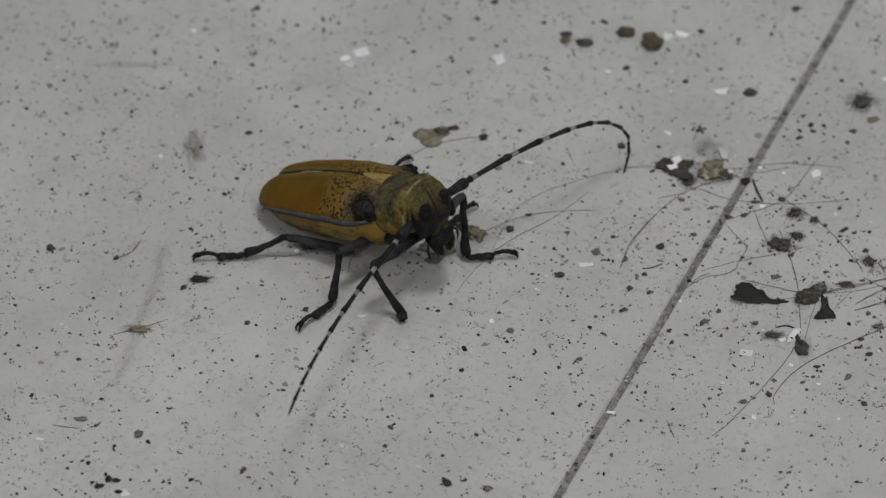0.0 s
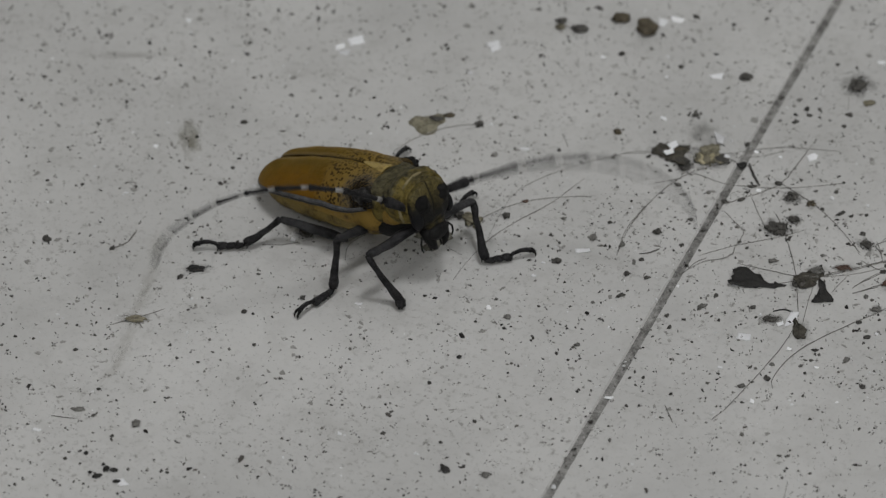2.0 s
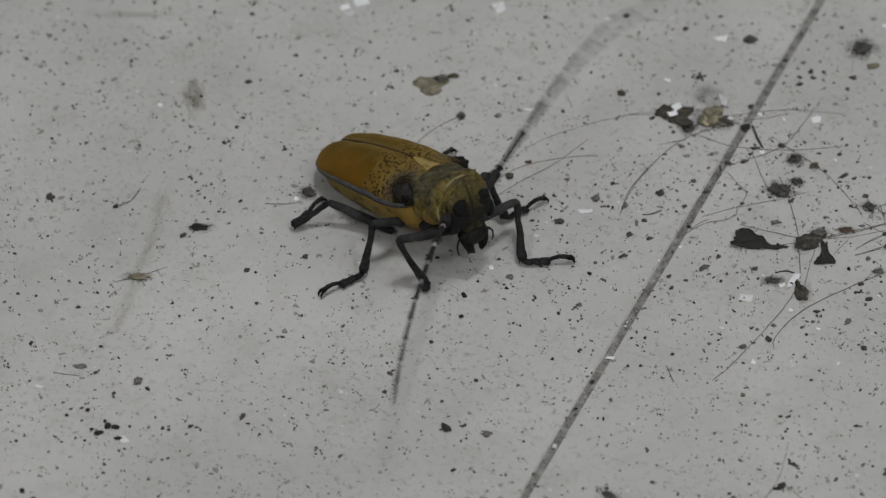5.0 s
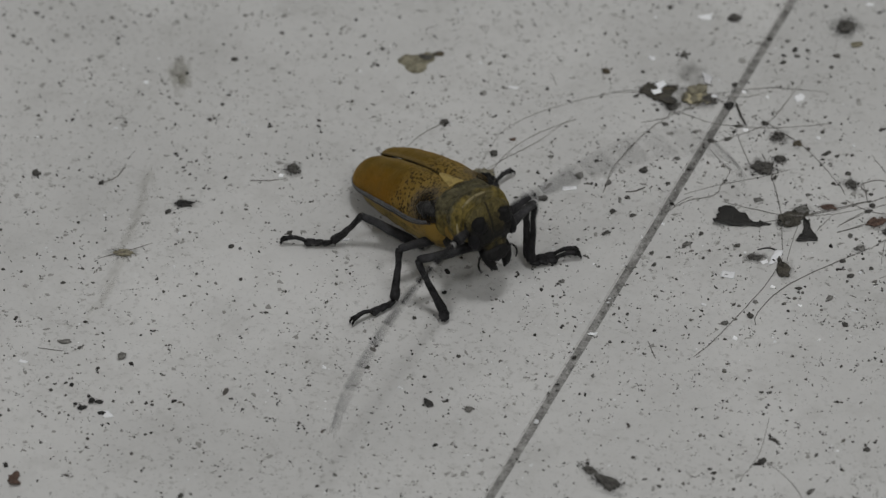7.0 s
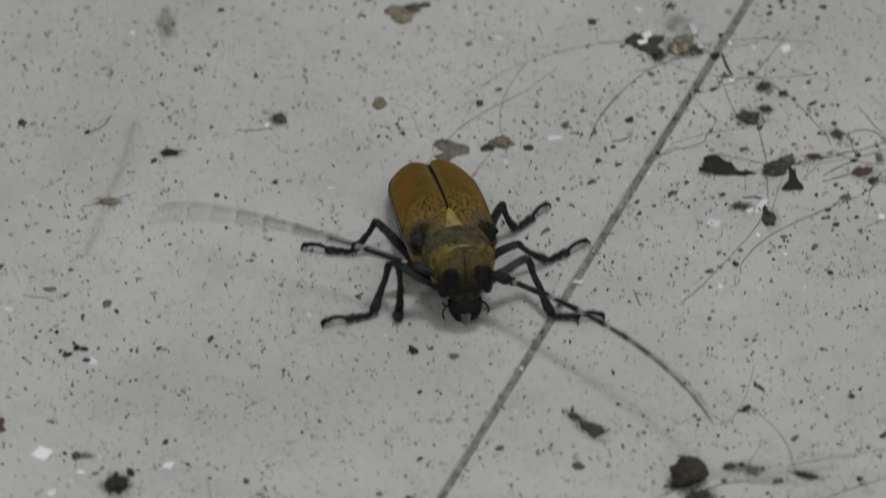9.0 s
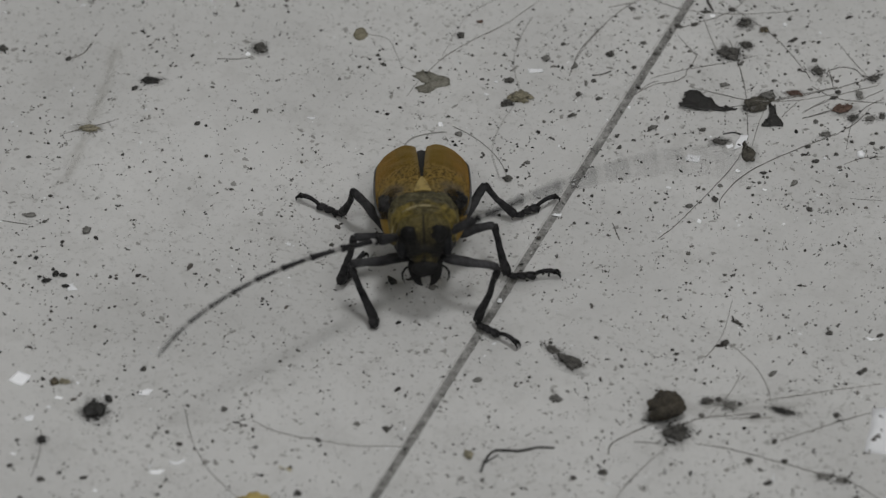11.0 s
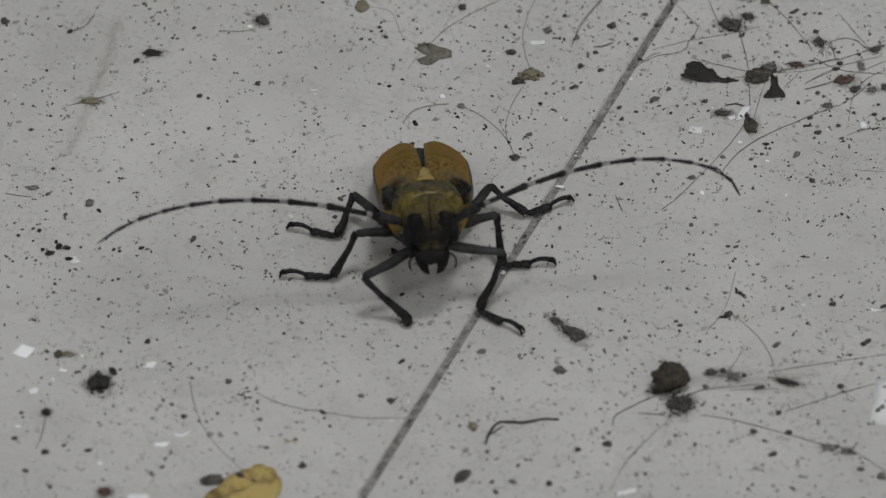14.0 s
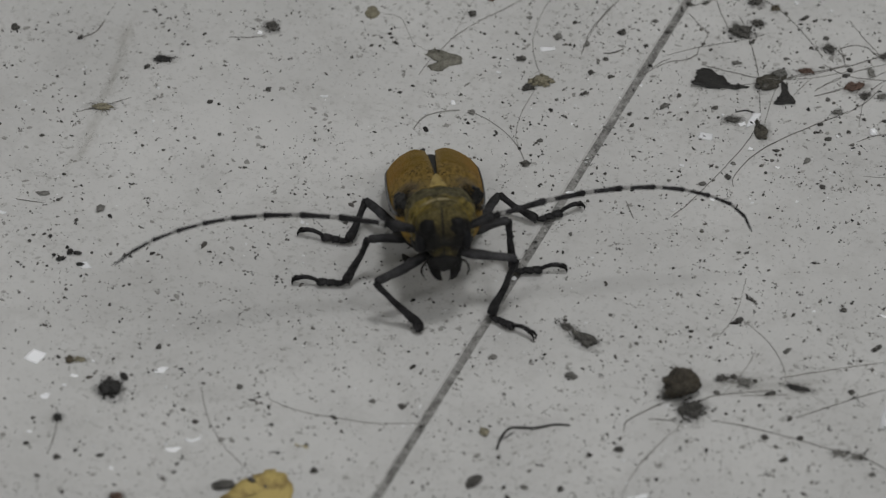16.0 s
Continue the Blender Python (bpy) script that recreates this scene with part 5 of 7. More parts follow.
fibre("fibre", [(53.7, 19.0), (59.8, 20.6)], 0.14, M_FIBRE, "thin dark plant fibre lying on the tile")
fibre("fibre", [(45.9, 30.4), (54.4, 30.8)], 0.12, M_FIBRE, "thin dark plant fibre lying on the tile")
fibre("fibre", [(72.8, 30.1), (85.6, 32.1), (100.2, 30.5)], 0.12, M_FIBRE, "thin dark plant fibre lying on the tile")
fibre("fibre", [(74.2, 28.4), (81.2, 29.0), (86.9, 30.6)], 0.12, M_FIBRE, "thin dark plant fibre lying on the tile")
fibre("fibre", [(93.7, 33.3), (90.3, 26.7), (85.9, 19.3), (80.8, 15.5), (75.1, 13.0), (71.5, 10.9)], 0.17, M_FIBRE, "thin dark plant fibre lying on the tile")
fibre("fibre", [(63.4, 22.7), (72.5, 18.4), (85.1, 16.7), (100.6, 18.2)], 0.13, M_FIBRE, "thin dark plant fibre lying on the tile")
fibre("fibre", [(77.5, 14.7), (79.2, 7.7), (80.7, 2.4)], 0.16, M_FIBRE, "thin dark plant fibre lying on the tile")
fibre("fibre", [(83.8, 19.9), (87.9, 16.0), (94.0, 9.6), (98.6, 2.6), (103.8, -7.4)], 0.16, M_FIBRE, "thin dark plant fibre lying on the tile")
fibre("fibre", [(83.6, 7.2), (85.3, 1.3), (86.8, -7.2), (87.8, -16.6), (87.8, -31.1)], 0.17, M_FIBRE, "thin dark plant fibre lying on the tile")
fibre("fibre", [(70.8, 8.4), (73.4, 4.1), (75.4, 0.7), (74.7, -1.8), (73.2, -4.9), (72.4, -7.6), (69.6, -9.5), (64.6, -10.7), (59.0, -15.2)], 0.16, M_FIBRE, "thin dark plant fibre lying on the tile")
fibre("fibre", [(64.0, -8.4), (71.8, -4.9), (79.5, -2.9), (90.8, 0.8)], 0.12, M_FIBRE, "thin dark plant fibre lying on the tile")
fibre("fibre", [(73.6, -11.0), (79.9, -13.4), (89.5, -16.2), (97.9, -15.2), (110.3, -11.0)], 0.17, M_FIBRE, "thin dark plant fibre lying on the tile")
fibre("fibre", [(78.3, -20.6), (83.9, -18.6), (92.3, -16.6), (101.5, -13.6), (110.4, -10.6)], 0.17, M_FIBRE, "thin dark plant fibre lying on the tile")
fibre("fibre", [(89.5, -16.6), (100.7, -15.7), (110.2, -13.1)], 0.13, M_FIBRE, "thin dark plant fibre lying on the tile")
fibre("fibre", [(101.5, -22.5), (107.5, -19.9), (110.0, -18.5)], 0.13, M_FIBRE, "thin dark plant fibre lying on the tile")
fibre("fibre", [(101.9, -19.9), (109.0, -15.2)], 0.13, M_FIBRE, "thin dark plant fibre lying on the tile")
fibre("fibre", [(93.0, -16.6), (90.6, -24.9), (88.9, -33.1)], 0.14, M_FIBRE, "thin dark plant fibre lying on the tile")
fibre("fibre", [(100.7, -15.7), (96.3, -22.3)], 0.13, M_FIBRE, "thin dark plant fibre lying on the tile")
fibre("fibre", [(65.3, -67.8), (68.7, -64.0), (72.7, -58.4), (78.0, -50.4), (83.1, -42.3), (86.1, -36.2), (87.9, -32.1)], 0.17, M_FIBRE, "thin dark plant fibre lying on the tile")
fibre("fibre", [(80.6, -56.5), (81.0, -52.4), (85.8, -45.0), (92.9, -38.7), (101.4, -33.3), (109.6, -28.2)], 0.19, M_FIBRE, "thin dark plant fibre lying on the tile")
fibre("fibre", [(102.2, -2.7), (103.8, -8.4)], 0.13, M_FIBRE, "thin dark plant fibre lying on the tile")
fibre("fibre", [(108.2, -3.2), (109.3, -8.5)], 0.14, M_FIBRE, "thin dark plant fibre lying on the tile")
fibre("fibre", [(109.6, -3.2), (110.7, -2.2)], 0.13, M_FIBRE, "thin dark plant fibre lying on the tile")
fibre("fibre", [(49.4, -7.4), (52.2, -6.8), (54.3, -5.7)], 0.30, M_FIBRE, "thin dark plant fibre lying on the tile")
fibre("fibre", [(103.7, 51.4), (103.1, 46.0)], 0.10, M_FIBRE, "thin dark plant fibre lying on the tile")
fibre("hair", [(11.6, -2.6), (15.1, 7.9), (20.2, 17.4), (32.9, 25.3), (47.2, 30.5), (52.8, 31.5)], 0.11, M_HAIR, "pale thin hair lying on the tile")
fibre("hair", [(22.1, 66.1), (25.3, 71.1)], 0.09, M_HAIR, "pale thin hair lying on the tile")
flake("leaf_scrap", -8.5, 7.4, [(-1.7, -0.1), (-1.2, 1.9), (0.1, 2.5), (1.3, 1.7), (1.9, -0.1), (1.2, -1.8), (-0.2, -2.5), (-1.4, -1.6)], 0.30, M_OLIVE, "round olive flat scrap of leaf on the tile")
fibre("hair", [(-6.5, 7.3), (-1.6, 5.7), (0.6, 0.3), (2.0, -4.0), (5.6, -7.1)], 0.11, M_HAIR, "pale thin hair lying on the tile")
fibre("fibre", [(3.4, -16.1), (5.9, -11.0), (9.8, -4.9), (14.0, 0.5), (19.6, 5.6), (27.4, 11.5), (36.6, 21.5)], 0.13, M_FIBRE, "thin dark plant fibre lying on the tile")
fibre("fibre", [(51.0, 9.7), (46.4, 2.1), (44.3, -5.5)], 0.16, M_FIBRE, "thin dark plant fibre lying on the tile")
fibre("fibre", [(66.0, -9.0), (63.2, -10.6), (61.1, -13.2)], 0.14, M_FIBRE, "thin dark plant fibre lying on the tile")
crumb("crumb", 16.5, -30.3, 0.91, 0.98, 0.64, 0, M_DUST, "grey crumb of dust on the tile")
crumb("crumb", -3.9, -0.6, 0.70, 0.62, 0.44, 43, M_SOIL, "small dark crumb of soil on the tile")
crumb("crumb", -2.2, -4.4, 0.63, 0.53, 0.37, 55, M_SOIL, "small dark crumb of soil on the tile")
crumb("crumb", -8.4, -5.2, 0.56, 0.53, 0.37, 11, M_SOIL, "small dark crumb of soil on the tile")
crumb("crumb", -6.4, -5.3, 0.42, 0.44, 0.29, 25, M_SOIL, "small dark crumb of soil on the tile")
crumb("crumb", 11.6, -5.1, 0.49, 0.44, 0.31, 13, M_SOIL, "small dark crumb of soil on the tile")
crumb("crumb", 16.5, 7.1, 1.26, 1.07, 0.75, 48, M_SOIL, "small dark crumb of soil on the tile")
crumb("crumb", 38.1, -1.2, 1.26, 1.07, 0.75, 61, M_DUST, "grey crumb of dust on the tile")
crumb("crumb", 42.4, 4.4, 0.63, 0.71, 0.44, 21, M_SOIL, "small dark crumb of soil on the tile")
crumb("crumb", 28.8, -9.8, 1.05, 1.25, 0.74, 65, M_SOIL, "small dark crumb of soil on the tile")
crumb("crumb", 44.5, -22.6, 1.26, 0.71, 0.50, 37, M_SOIL, "small dark crumb of soil on the tile")
crumb("crumb", 37.5, -25.0, 0.63, 0.53, 0.37, 57, M_DUST, "grey crumb of dust on the tile")
crumb("crumb", 33.4, -40.5, 0.84, 0.71, 0.50, 28, M_DUST, "grey crumb of dust on the tile")
crumb("crumb", 32.4, -41.2, 0.56, 0.44, 0.31, 21, M_SOIL, "small dark crumb of soil on the tile")
crumb("crumb", 30.9, 5.9, 0.84, 0.62, 0.44, 10, M_DUST, "grey crumb of dust on the tile")
crumb("crumb", 62.4, 5.3, 0.70, 0.71, 0.49, 23, M_DUST, "grey crumb of dust on the tile")
crumb("crumb", -3.7, -22.0, 0.49, 0.53, 0.34, 43, M_SOIL, "small dark crumb of soil on the tile")
crumb("crumb", 13.8, -23.4, 0.63, 0.44, 0.31, 28, M_SOIL, "small dark crumb of soil on the tile")
crumb("crumb", -33.9, -22.5, 0.98, 0.80, 0.56, 37, M_SOIL, "small dark crumb of soil on the tile")
crumb("crumb", 22.1, -9.2, 0.63, 0.44, 0.31, 17, M_SOIL, "small dark crumb of soil on the tile")
flake("paper_flake", 23.2, -15.0, [(-0.7, -0.1), (-0.4, 0.5), (0.7, 0.2), (0.5, -0.6)], 0.25, M_PAPER, "torn flake of white paper lying on the tile")
flake("paper_flake", 11.9, -26.2, [(-0.6, -0.2), (-0.3, 0.7), (0.5, 0.3), (0.4, -0.8)], 0.25, M_PAPER, "torn flake of white paper lying on the tile")
flake("paper_flake", 25.6, -10.2, [(-0.6, -0.1), (-0.3, 0.4), (0.5, 0.2), (0.4, -0.4)], 0.25, M_PAPER, "torn flake of white paper lying on the tile")
crumb("grain", 115.5, -36.3, 0.98, 1.16, 1.18, 0, M_PAPER, "small white bead-like grain")
flake("paper_flake", 75.5, -61.2, [(-0.7, -0.2), (-0.3, 0.8), (0.6, 0.3), (0.4, -0.9)], 0.25, M_PAPER, "torn flake of white paper lying on the tile")
clump(-33.3, 1.5, 1.82, 1.88, 1.28, 10, M_SOIL, "dark tuft of soil and fibre")
fibre("fibre", [(-44.0, -2.7), (-39.5, -2.9), (-35.0, -1.7)], 0.17, M_FIBRE, "thin dark plant fibre lying on the tile")
fibre("fibre", [(-81.0, -3.5), (-77.6, -1.5), (-75.2, 3.5)], 0.12, M_FIBRE, "thin dark plant fibre lying on the tile")
fibre("fibre", [(-94.6, -64.1), (-87.6, -65.2)], 0.11, M_FIBRE, "thin dark plant fibre lying on the tile")
fibre("fibre", [(54.3, -62.1), (56.0, -68.3)], 0.20, M_FIBRE, "thin dark plant fibre lying on the tile")
fibre("fibre", [(112.6, -52.0), (120.5, -53.1)], 0.10, M_FIBRE, "thin dark plant fibre lying on the tile")
flake("paper_flake", -87.6, -120.1, [(-2.8, -0.6), (-0.5, 2.4), (2.8, 1.0), (0.6, -2.8)], 0.25, M_PAPER, "diamond-shaped flake of white paper")
flake("paper_flake", -57.4, -124.5, [(-1.9, 0.1), (0.5, 1.1), (1.8, 0.7), (0.9, -0.9), (-1.3, -1.1)], 0.25, M_PAPER, "torn flake of white paper lying on the tile")
flake("paper_flake", -84.7, -134.0, [(-1.3, 0.1), (0.1, 1.1), (1.2, 0.8), (0.8, -0.8), (-0.8, -1.2)], 0.25, M_PAPER, "torn flake of white paper lying on the tile")
flake("paper_flake", -49.1, -148.5, [(-2.0, 0.5), (-0.3, -0.4), (2.0, 1.5), (1.8, 0.2), (-0.0, -1.0), (-1.5, -0.8)], 0.25, M_PAPER, "torn flake of white paper lying on the tile")
flake("paper_flake", -53.7, -151.9, [(-2.0, 0.2), (0.4, 0.8), (2.0, 0.6), (0.7, -0.9), (-1.2, -0.8)], 0.25, M_PAPER, "torn flake of white paper lying on the tile")
flake("paper_flake", -77.9, -126.8, [(-1.1, -0.2), (-0.6, 0.6), (0.9, 0.2), (0.7, -0.6)], 0.25, M_PAPER, "torn flake of white paper lying on the tile")
flake("paper_flake", -73.6, -121.7, [(-0.4, -0.1), (-0.2, 0.5), (0.4, 0.2), (0.3, -0.5)], 0.25, M_PAPER, "torn flake of white paper lying on the tile")
flake("paper_flake", -87.8, -146.3, [(-0.8, -0.1), (-0.4, 0.4), (0.7, 0.1), (0.5, -0.4)], 0.25, M_PAPER, "torn flake of white paper lying on the tile")
flake("paper_flake", -68.0, -158.6, [(-0.6, -0.1), (-0.3, 0.5), (0.5, 0.2), (0.4, -0.5)], 0.25, M_PAPER, "torn flake of white paper lying on the tile")
flake("paper_flake", -80.2, -130.0, [(-0.6, -0.2), (-0.3, 0.6), (0.5, 0.2), (0.4, -0.7)], 0.25, M_PAPER, "torn flake of white paper lying on the tile")
flake("paper_flake", 116.4, -102.6, [(-1.9, 0.9), (0.1, -0.0), (2.5, -0.4), (-0.6, -0.5)], 0.25, M_PAPER, "torn flake of white paper lying on the tile")
flake("paper_flake", 56.0, -166.7, [(-2.7, 0.0), (2.4, 1.2), (2.3, 0.1), (-2.0, -1.3)], 0.25, M_PAPER, "torn flake of white paper lying on the tile")
flake("paper_sheet", 121.5, -134.8, [(-5.6, 7.9), (6.3, 8.7), (7.0, -9.3), (-7.8, -7.3)], 0.08, M_PAPER, "white sheet of paper lying at the tile edge")
flake("paper_flake", -58.7, -170.2, [(-2.9, 1.0), (2.1, 1.6), (3.0, -0.7), (-2.3, -1.9)], 0.25, M_PAPER, "torn flake of white paper lying on the tile")
crumb("crumb", -79.5, -121.3, 1.12, 1.42, 0.79, 0, M_CLAY, "small brown crumb beside chaff")
clump(-76.9, -121.1, 1.54, 0.94, 0.57, 0, M_OLIVE, "olive chaff crumbs on the tile")
clump(-69.0, -131.3, 2.95, 3.39, 2.36, 20, M_CHAR, "black lump of soil with a ragged edge")
crumb("crumb", -66.0, -127.4, 0.98, 1.60, 0.69, 30, M_CHAR, "black crumb beside a soil lump")
clump(-81.4, -141.4, 1.40, 1.32, 0.79, 0, M_CHAR, "small black tuft of soil")
fibre("fibre", [(-81.3, -142.2), (-82.0, -148.0), (-83.3, -153.8)], 0.20, M_FIBRE, "thin dark plant fibre lying on the tile")
fibre("fibre", [(-81.8, -137.7), (-81.4, -141.2)], 0.15, M_FIBRE, "thin dark plant fibre lying on the tile")
crumb("crumb", -41.6, -164.4, 2.67, 1.78, 1.25, 10, M_SOIL, "dark oblong crumb beside a yellow leaf")
clump(-66.5, -168.4, 1.96, 1.70, 1.36, 0, M_BRICK, "dark reddish crumb on the tile")
flake("dead_leaf", -31.6, -165.5, [(-13.8, -7.9), (-6.8, 1.8), (-1.5, 5.7), (2.2, 7.1), (5.1, 4.8), (6.3, 1.0), (5.8, -3.8), (2.8, -8.6)], 1.20, M_LEAF, "yellowed dead leaf with brown blotches")
fibre("fibre", [(-47.5, -131.0), (-46.4, -137.8), (-44.4, -144.6), (-40.6, -152.3), (-34.4, -160.3)], 0.14, M_FIBRE, "thin dark plant fibre lying on the tile")
fibre("fibre", [(-31.7, -134.1), (-25.6, -137.5), (-17.5, -140.1), (-6.7, -142.1), (4.3, -142.0)], 0.14, M_FIBRE, "thin dark plant fibre lying on the tile")
flake("straw", -23.3, -150.3, [(-1.6, 0.8), (1.3, 0.0), (1.6, -0.8), (-1.3, -0.0)], 0.25, M_HUSK, "thin yellow splinter of straw")
clump(43.9, -112.4, 3.6, 2.0, 1.04, -42, M_SOIL, "dark flat clot of soil")
clump(39.6, -107.8, 2.3, 1.2, 0.5, -38, M_SOIL, "loose trail of soil beside a flat clot")
crumb("crumb", 40.3, -125.2, 1.68, 1.25, 0.87, 0, M_DUST, "grey crumb of dust on the tile")
crumb("soil_lump", 66.9, -130.4, 4.45, 4.1, 5.2, 15, M_STONE, "large dark brown stone of dry soil")
clump(64.4, -131.3, 2.81, 1.51, 0.60, 10, M_SOIL, "dark soil crumbs under a stone")
clump(69.1, -136.7, 3.23, 3.58, 1.29, 0, M_SOIL, "fuzzy dark clot below the soil stone")
crumb("crumb", 19.8, -144.6, 1.12, 1.78, 0.79, 20, M_OLIVE, "olive chip of leaf on the tile")
fibre("stalk", [(22.8, -151.0), (23.8, -147.1), (25.7, -143.6), (28.8, -143.4), (32.1, -143.5), (36.2, -142.3), (40.2, -142.2)], 0.50, M_CHAR, "bent dark stalk lying on the tile")
fibre("stalk", [(23.8, -147.5), (26.8, -144.9)], 0.30, M_CHAR, "bent dark stalk lying on the tile")
crumb("crumb", 21.8, -118.8, 1.05, 0.89, 0.62, 13, M_DUST, "grey crumb of dust on the tile")
crumb("crumb", 17.5, -162.3, 2.53, 1.51, 1.06, 50, M_SOIL, "small dark crumb of soil on the tile")
crumb("crumb", 29.2, -163.5, 0.91, 0.89, 0.62, 68, M_DUST, "grey crumb of dust on the tile")
crumb("crumb", 37.8, -164.1, 0.91, 0.80, 0.56, 63, M_SOIL, "small dark crumb of soil on the tile")
crumb("crumb", 51.8, -150.5, 1.40, 0.98, 0.69, 27, M_SOIL, "small dark crumb of soil on the tile")
crumb("crumb", -6.8, -134.6, 0.77, 0.80, 0.54, 10, M_DUST, "grey crumb of dust on the tile")
crumb("crumb", 0.3, -136.3, 0.91, 0.98, 0.64, 63, M_SOIL, "small dark crumb of soil on the tile")
crumb("crumb", 84.2, -97.6, 0.70, 1.33, 0.49, 52, M_SOIL, "small dark crumb of soil on the tile")
crumb("crumb", 106.2, -100.9, 1.05, 0.80, 0.56, 4, M_SOIL, "small dark crumb of soil on the tile")
crumb("crumb", 94.2, -102.6, 0.70, 0.53, 0.37, 56, M_SOIL, "small dark crumb of soil on the tile")
crumb("crumb", 118.6, -101.5, 0.84, 0.71, 0.50, 25, M_SOIL, "small dark crumb of soil on the tile")
crumb("crumb", 113.4, -114.7, 0.98, 0.80, 0.56, 60, M_SOIL, "small dark crumb of soil on the tile")
crumb("crumb", 114.5, -113.7, 0.84, 0.62, 0.44, 68, M_SOIL, "small dark crumb of soil on the tile")
crumb("crumb", 74.1, -114.4, 0.56, 0.53, 0.37, 50, M_SOIL, "small dark crumb of soil on the tile")
crumb("crumb", 109.9, -118.7, 0.56, 0.53, 0.37, 35, M_SOIL, "small dark crumb of soil on the tile")
crumb("crumb", 69.5, -108.9, 0.84, 0.53, 0.37, 15, M_SOIL, "small dark crumb of soil on the tile")
crumb("crumb", 68.6, -107.3, 0.63, 0.44, 0.31, 8, M_SOIL, "small dark crumb of soil on the tile")
crumb("crumb", 56.3, -113.4, 0.49, 0.80, 0.34, 58, M_DUST, "grey crumb of dust on the tile")
crumb("crumb", 88.0, -130.5, 1.54, 0.71, 0.50, 15, M_SOIL, "small dark crumb of soil on the tile")
crumb("crumb", 75.2, -130.5, 0.84, 0.80, 0.56, 60, M_DUST, "grey crumb of dust on the tile")
crumb("crumb", 76.0, -125.3, 1.12, 0.80, 0.56, 65, M_SOIL, "small dark crumb of soil on the tile")
crumb("crumb", 107.3, -129.8, 0.98, 0.89, 0.62, 18, M_SOIL, "small dark crumb of soil on the tile")
crumb("crumb", 92.4, -139.0, 0.84, 0.71, 0.50, 49, M_SOIL, "small dark crumb of soil on the tile")
crumb("crumb", 86.3, -145.6, 0.98, 0.89, 0.62, 5, M_SOIL, "small dark crumb of soil on the tile")
crumb("crumb", 94.6, -146.0, 0.98, 0.80, 0.56, 67, M_SOIL, "small dark crumb of soil on the tile")
crumb("crumb", 88.9, -148.8, 0.56, 0.80, 0.39, 25, M_DUST, "grey crumb of dust on the tile")
crumb("crumb", 90.6, -153.4, 1.26, 0.71, 0.50, 38, M_SOIL, "small dark crumb of soil on the tile")
crumb("crumb", 108.9, -152.0, 0.70, 0.89, 0.49, 35, M_SOIL, "small dark crumb of soil on the tile")
crumb("crumb", 81.1, -104.9, 0.98, 0.98, 0.69, 30, M_SOIL, "small dark crumb of soil on the tile")
crumb("crumb", -51.7, -138.1, 0.63, 0.71, 0.44, 25, M_DUST, "grey crumb of dust on the tile")
crumb("crumb", -88.5, -150.4, 0.77, 0.62, 0.44, 27, M_SOIL, "small dark crumb of soil on the tile")
crumb("crumb", -87.1, -141.5, 0.63, 0.53, 0.37, 40, M_DUST, "grey crumb of dust on the tile")
crumb("crumb", -85.6, -161.2, 0.63, 0.62, 0.44, 45, M_SOIL, "small dark crumb of soil on the tile")
crumb("crumb", -20.2, -159.0, 0.98, 0.89, 0.62, 47, M_SOIL, "small dark crumb of soil on the tile")
crumb("crumb", -52.6, -156.9, 0.56, 0.53, 0.37, 14, M_SOIL, "small dark crumb of soil on the tile")
crumb("crumb", -71.0, -154.3, 0.98, 0.62, 0.44, 17, M_SOIL, "small dark crumb of soil on the tile")
crumb("crumb", -81.0, -155.0, 0.98, 0.80, 0.56, 12, M_SOIL, "small dark crumb of soil on the tile")
crumb("crumb", -62.5, -116.9, 0.49, 0.44, 0.31, 20, M_SOIL, "small dark crumb of soil on the tile")
crumb("crumb", -58.2, -116.4, 0.98, 0.71, 0.50, 52, M_SOIL, "small dark crumb of soil on the tile")
crumb("crumb", -55.8, -115.8, 0.42, 0.44, 0.29, 0, M_SOIL, "small dark crumb of soil on the tile")
crumb("crumb", -38.5, -130.1, 0.84, 0.89, 0.59, 55, M_DUST, "grey crumb of dust on the tile")
crumb("crumb", -40.8, -141.2, 0.56, 0.53, 0.37, 36, M_SOIL, "small dark crumb of soil on the tile")
crumb("crumb", -82.0, -122.9, 0.42, 0.44, 0.29, 14, M_DUST, "grey crumb of dust on the tile")
crumb("crumb", -64.3, -119.9, 0.42, 0.44, 0.29, 6, M_SOIL, "small dark crumb of soil on the tile")
crumb("crumb", 50.1, -103.4, 0.63, 0.53, 0.37, 12, M_SOIL, "small dark crumb of soil on the tile")
crumb("crumb", 92.4, -115.4, 1.26, 0.71, 0.50, 45, M_DUST, "grey crumb of dust on the tile")
crumb("crumb", 111.4, -158.1, 0.98, 0.80, 0.56, 55, M_DUST, "grey crumb of dust on the tile")
crumb("crumb", 116.2, -160.7, 1.12, 1.42, 0.79, 22, M_DUST, "grey crumb of dust on the tile")
crumb("crumb", -25.6, -113.1, 0.49, 0.53, 0.34, 13, M_SOIL, "small dark crumb of soil on the tile")
crumb("crumb", -21.4, -109.1, 0.49, 0.80, 0.34, 45, M_DUST, "grey crumb of dust on the tile")
crumb("crumb", 57.8, -125.7, 0.42, 0.44, 0.29, 0, M_DUST, "grey crumb of dust on the tile")
crumb("crumb", 64.6, -121.7, 0.49, 0.53, 0.34, 50, M_DUST, "grey crumb of dust on the tile")
clump(94.8, -128.4, 2.95, 1.13, 0.45, -22, M_CHAR, "flat black sliver of dead leaf")
clump(76.9, -125.3, 1.68, 1.32, 0.53, 0, M_SOIL, "grey-brown soil crumbs in a line")
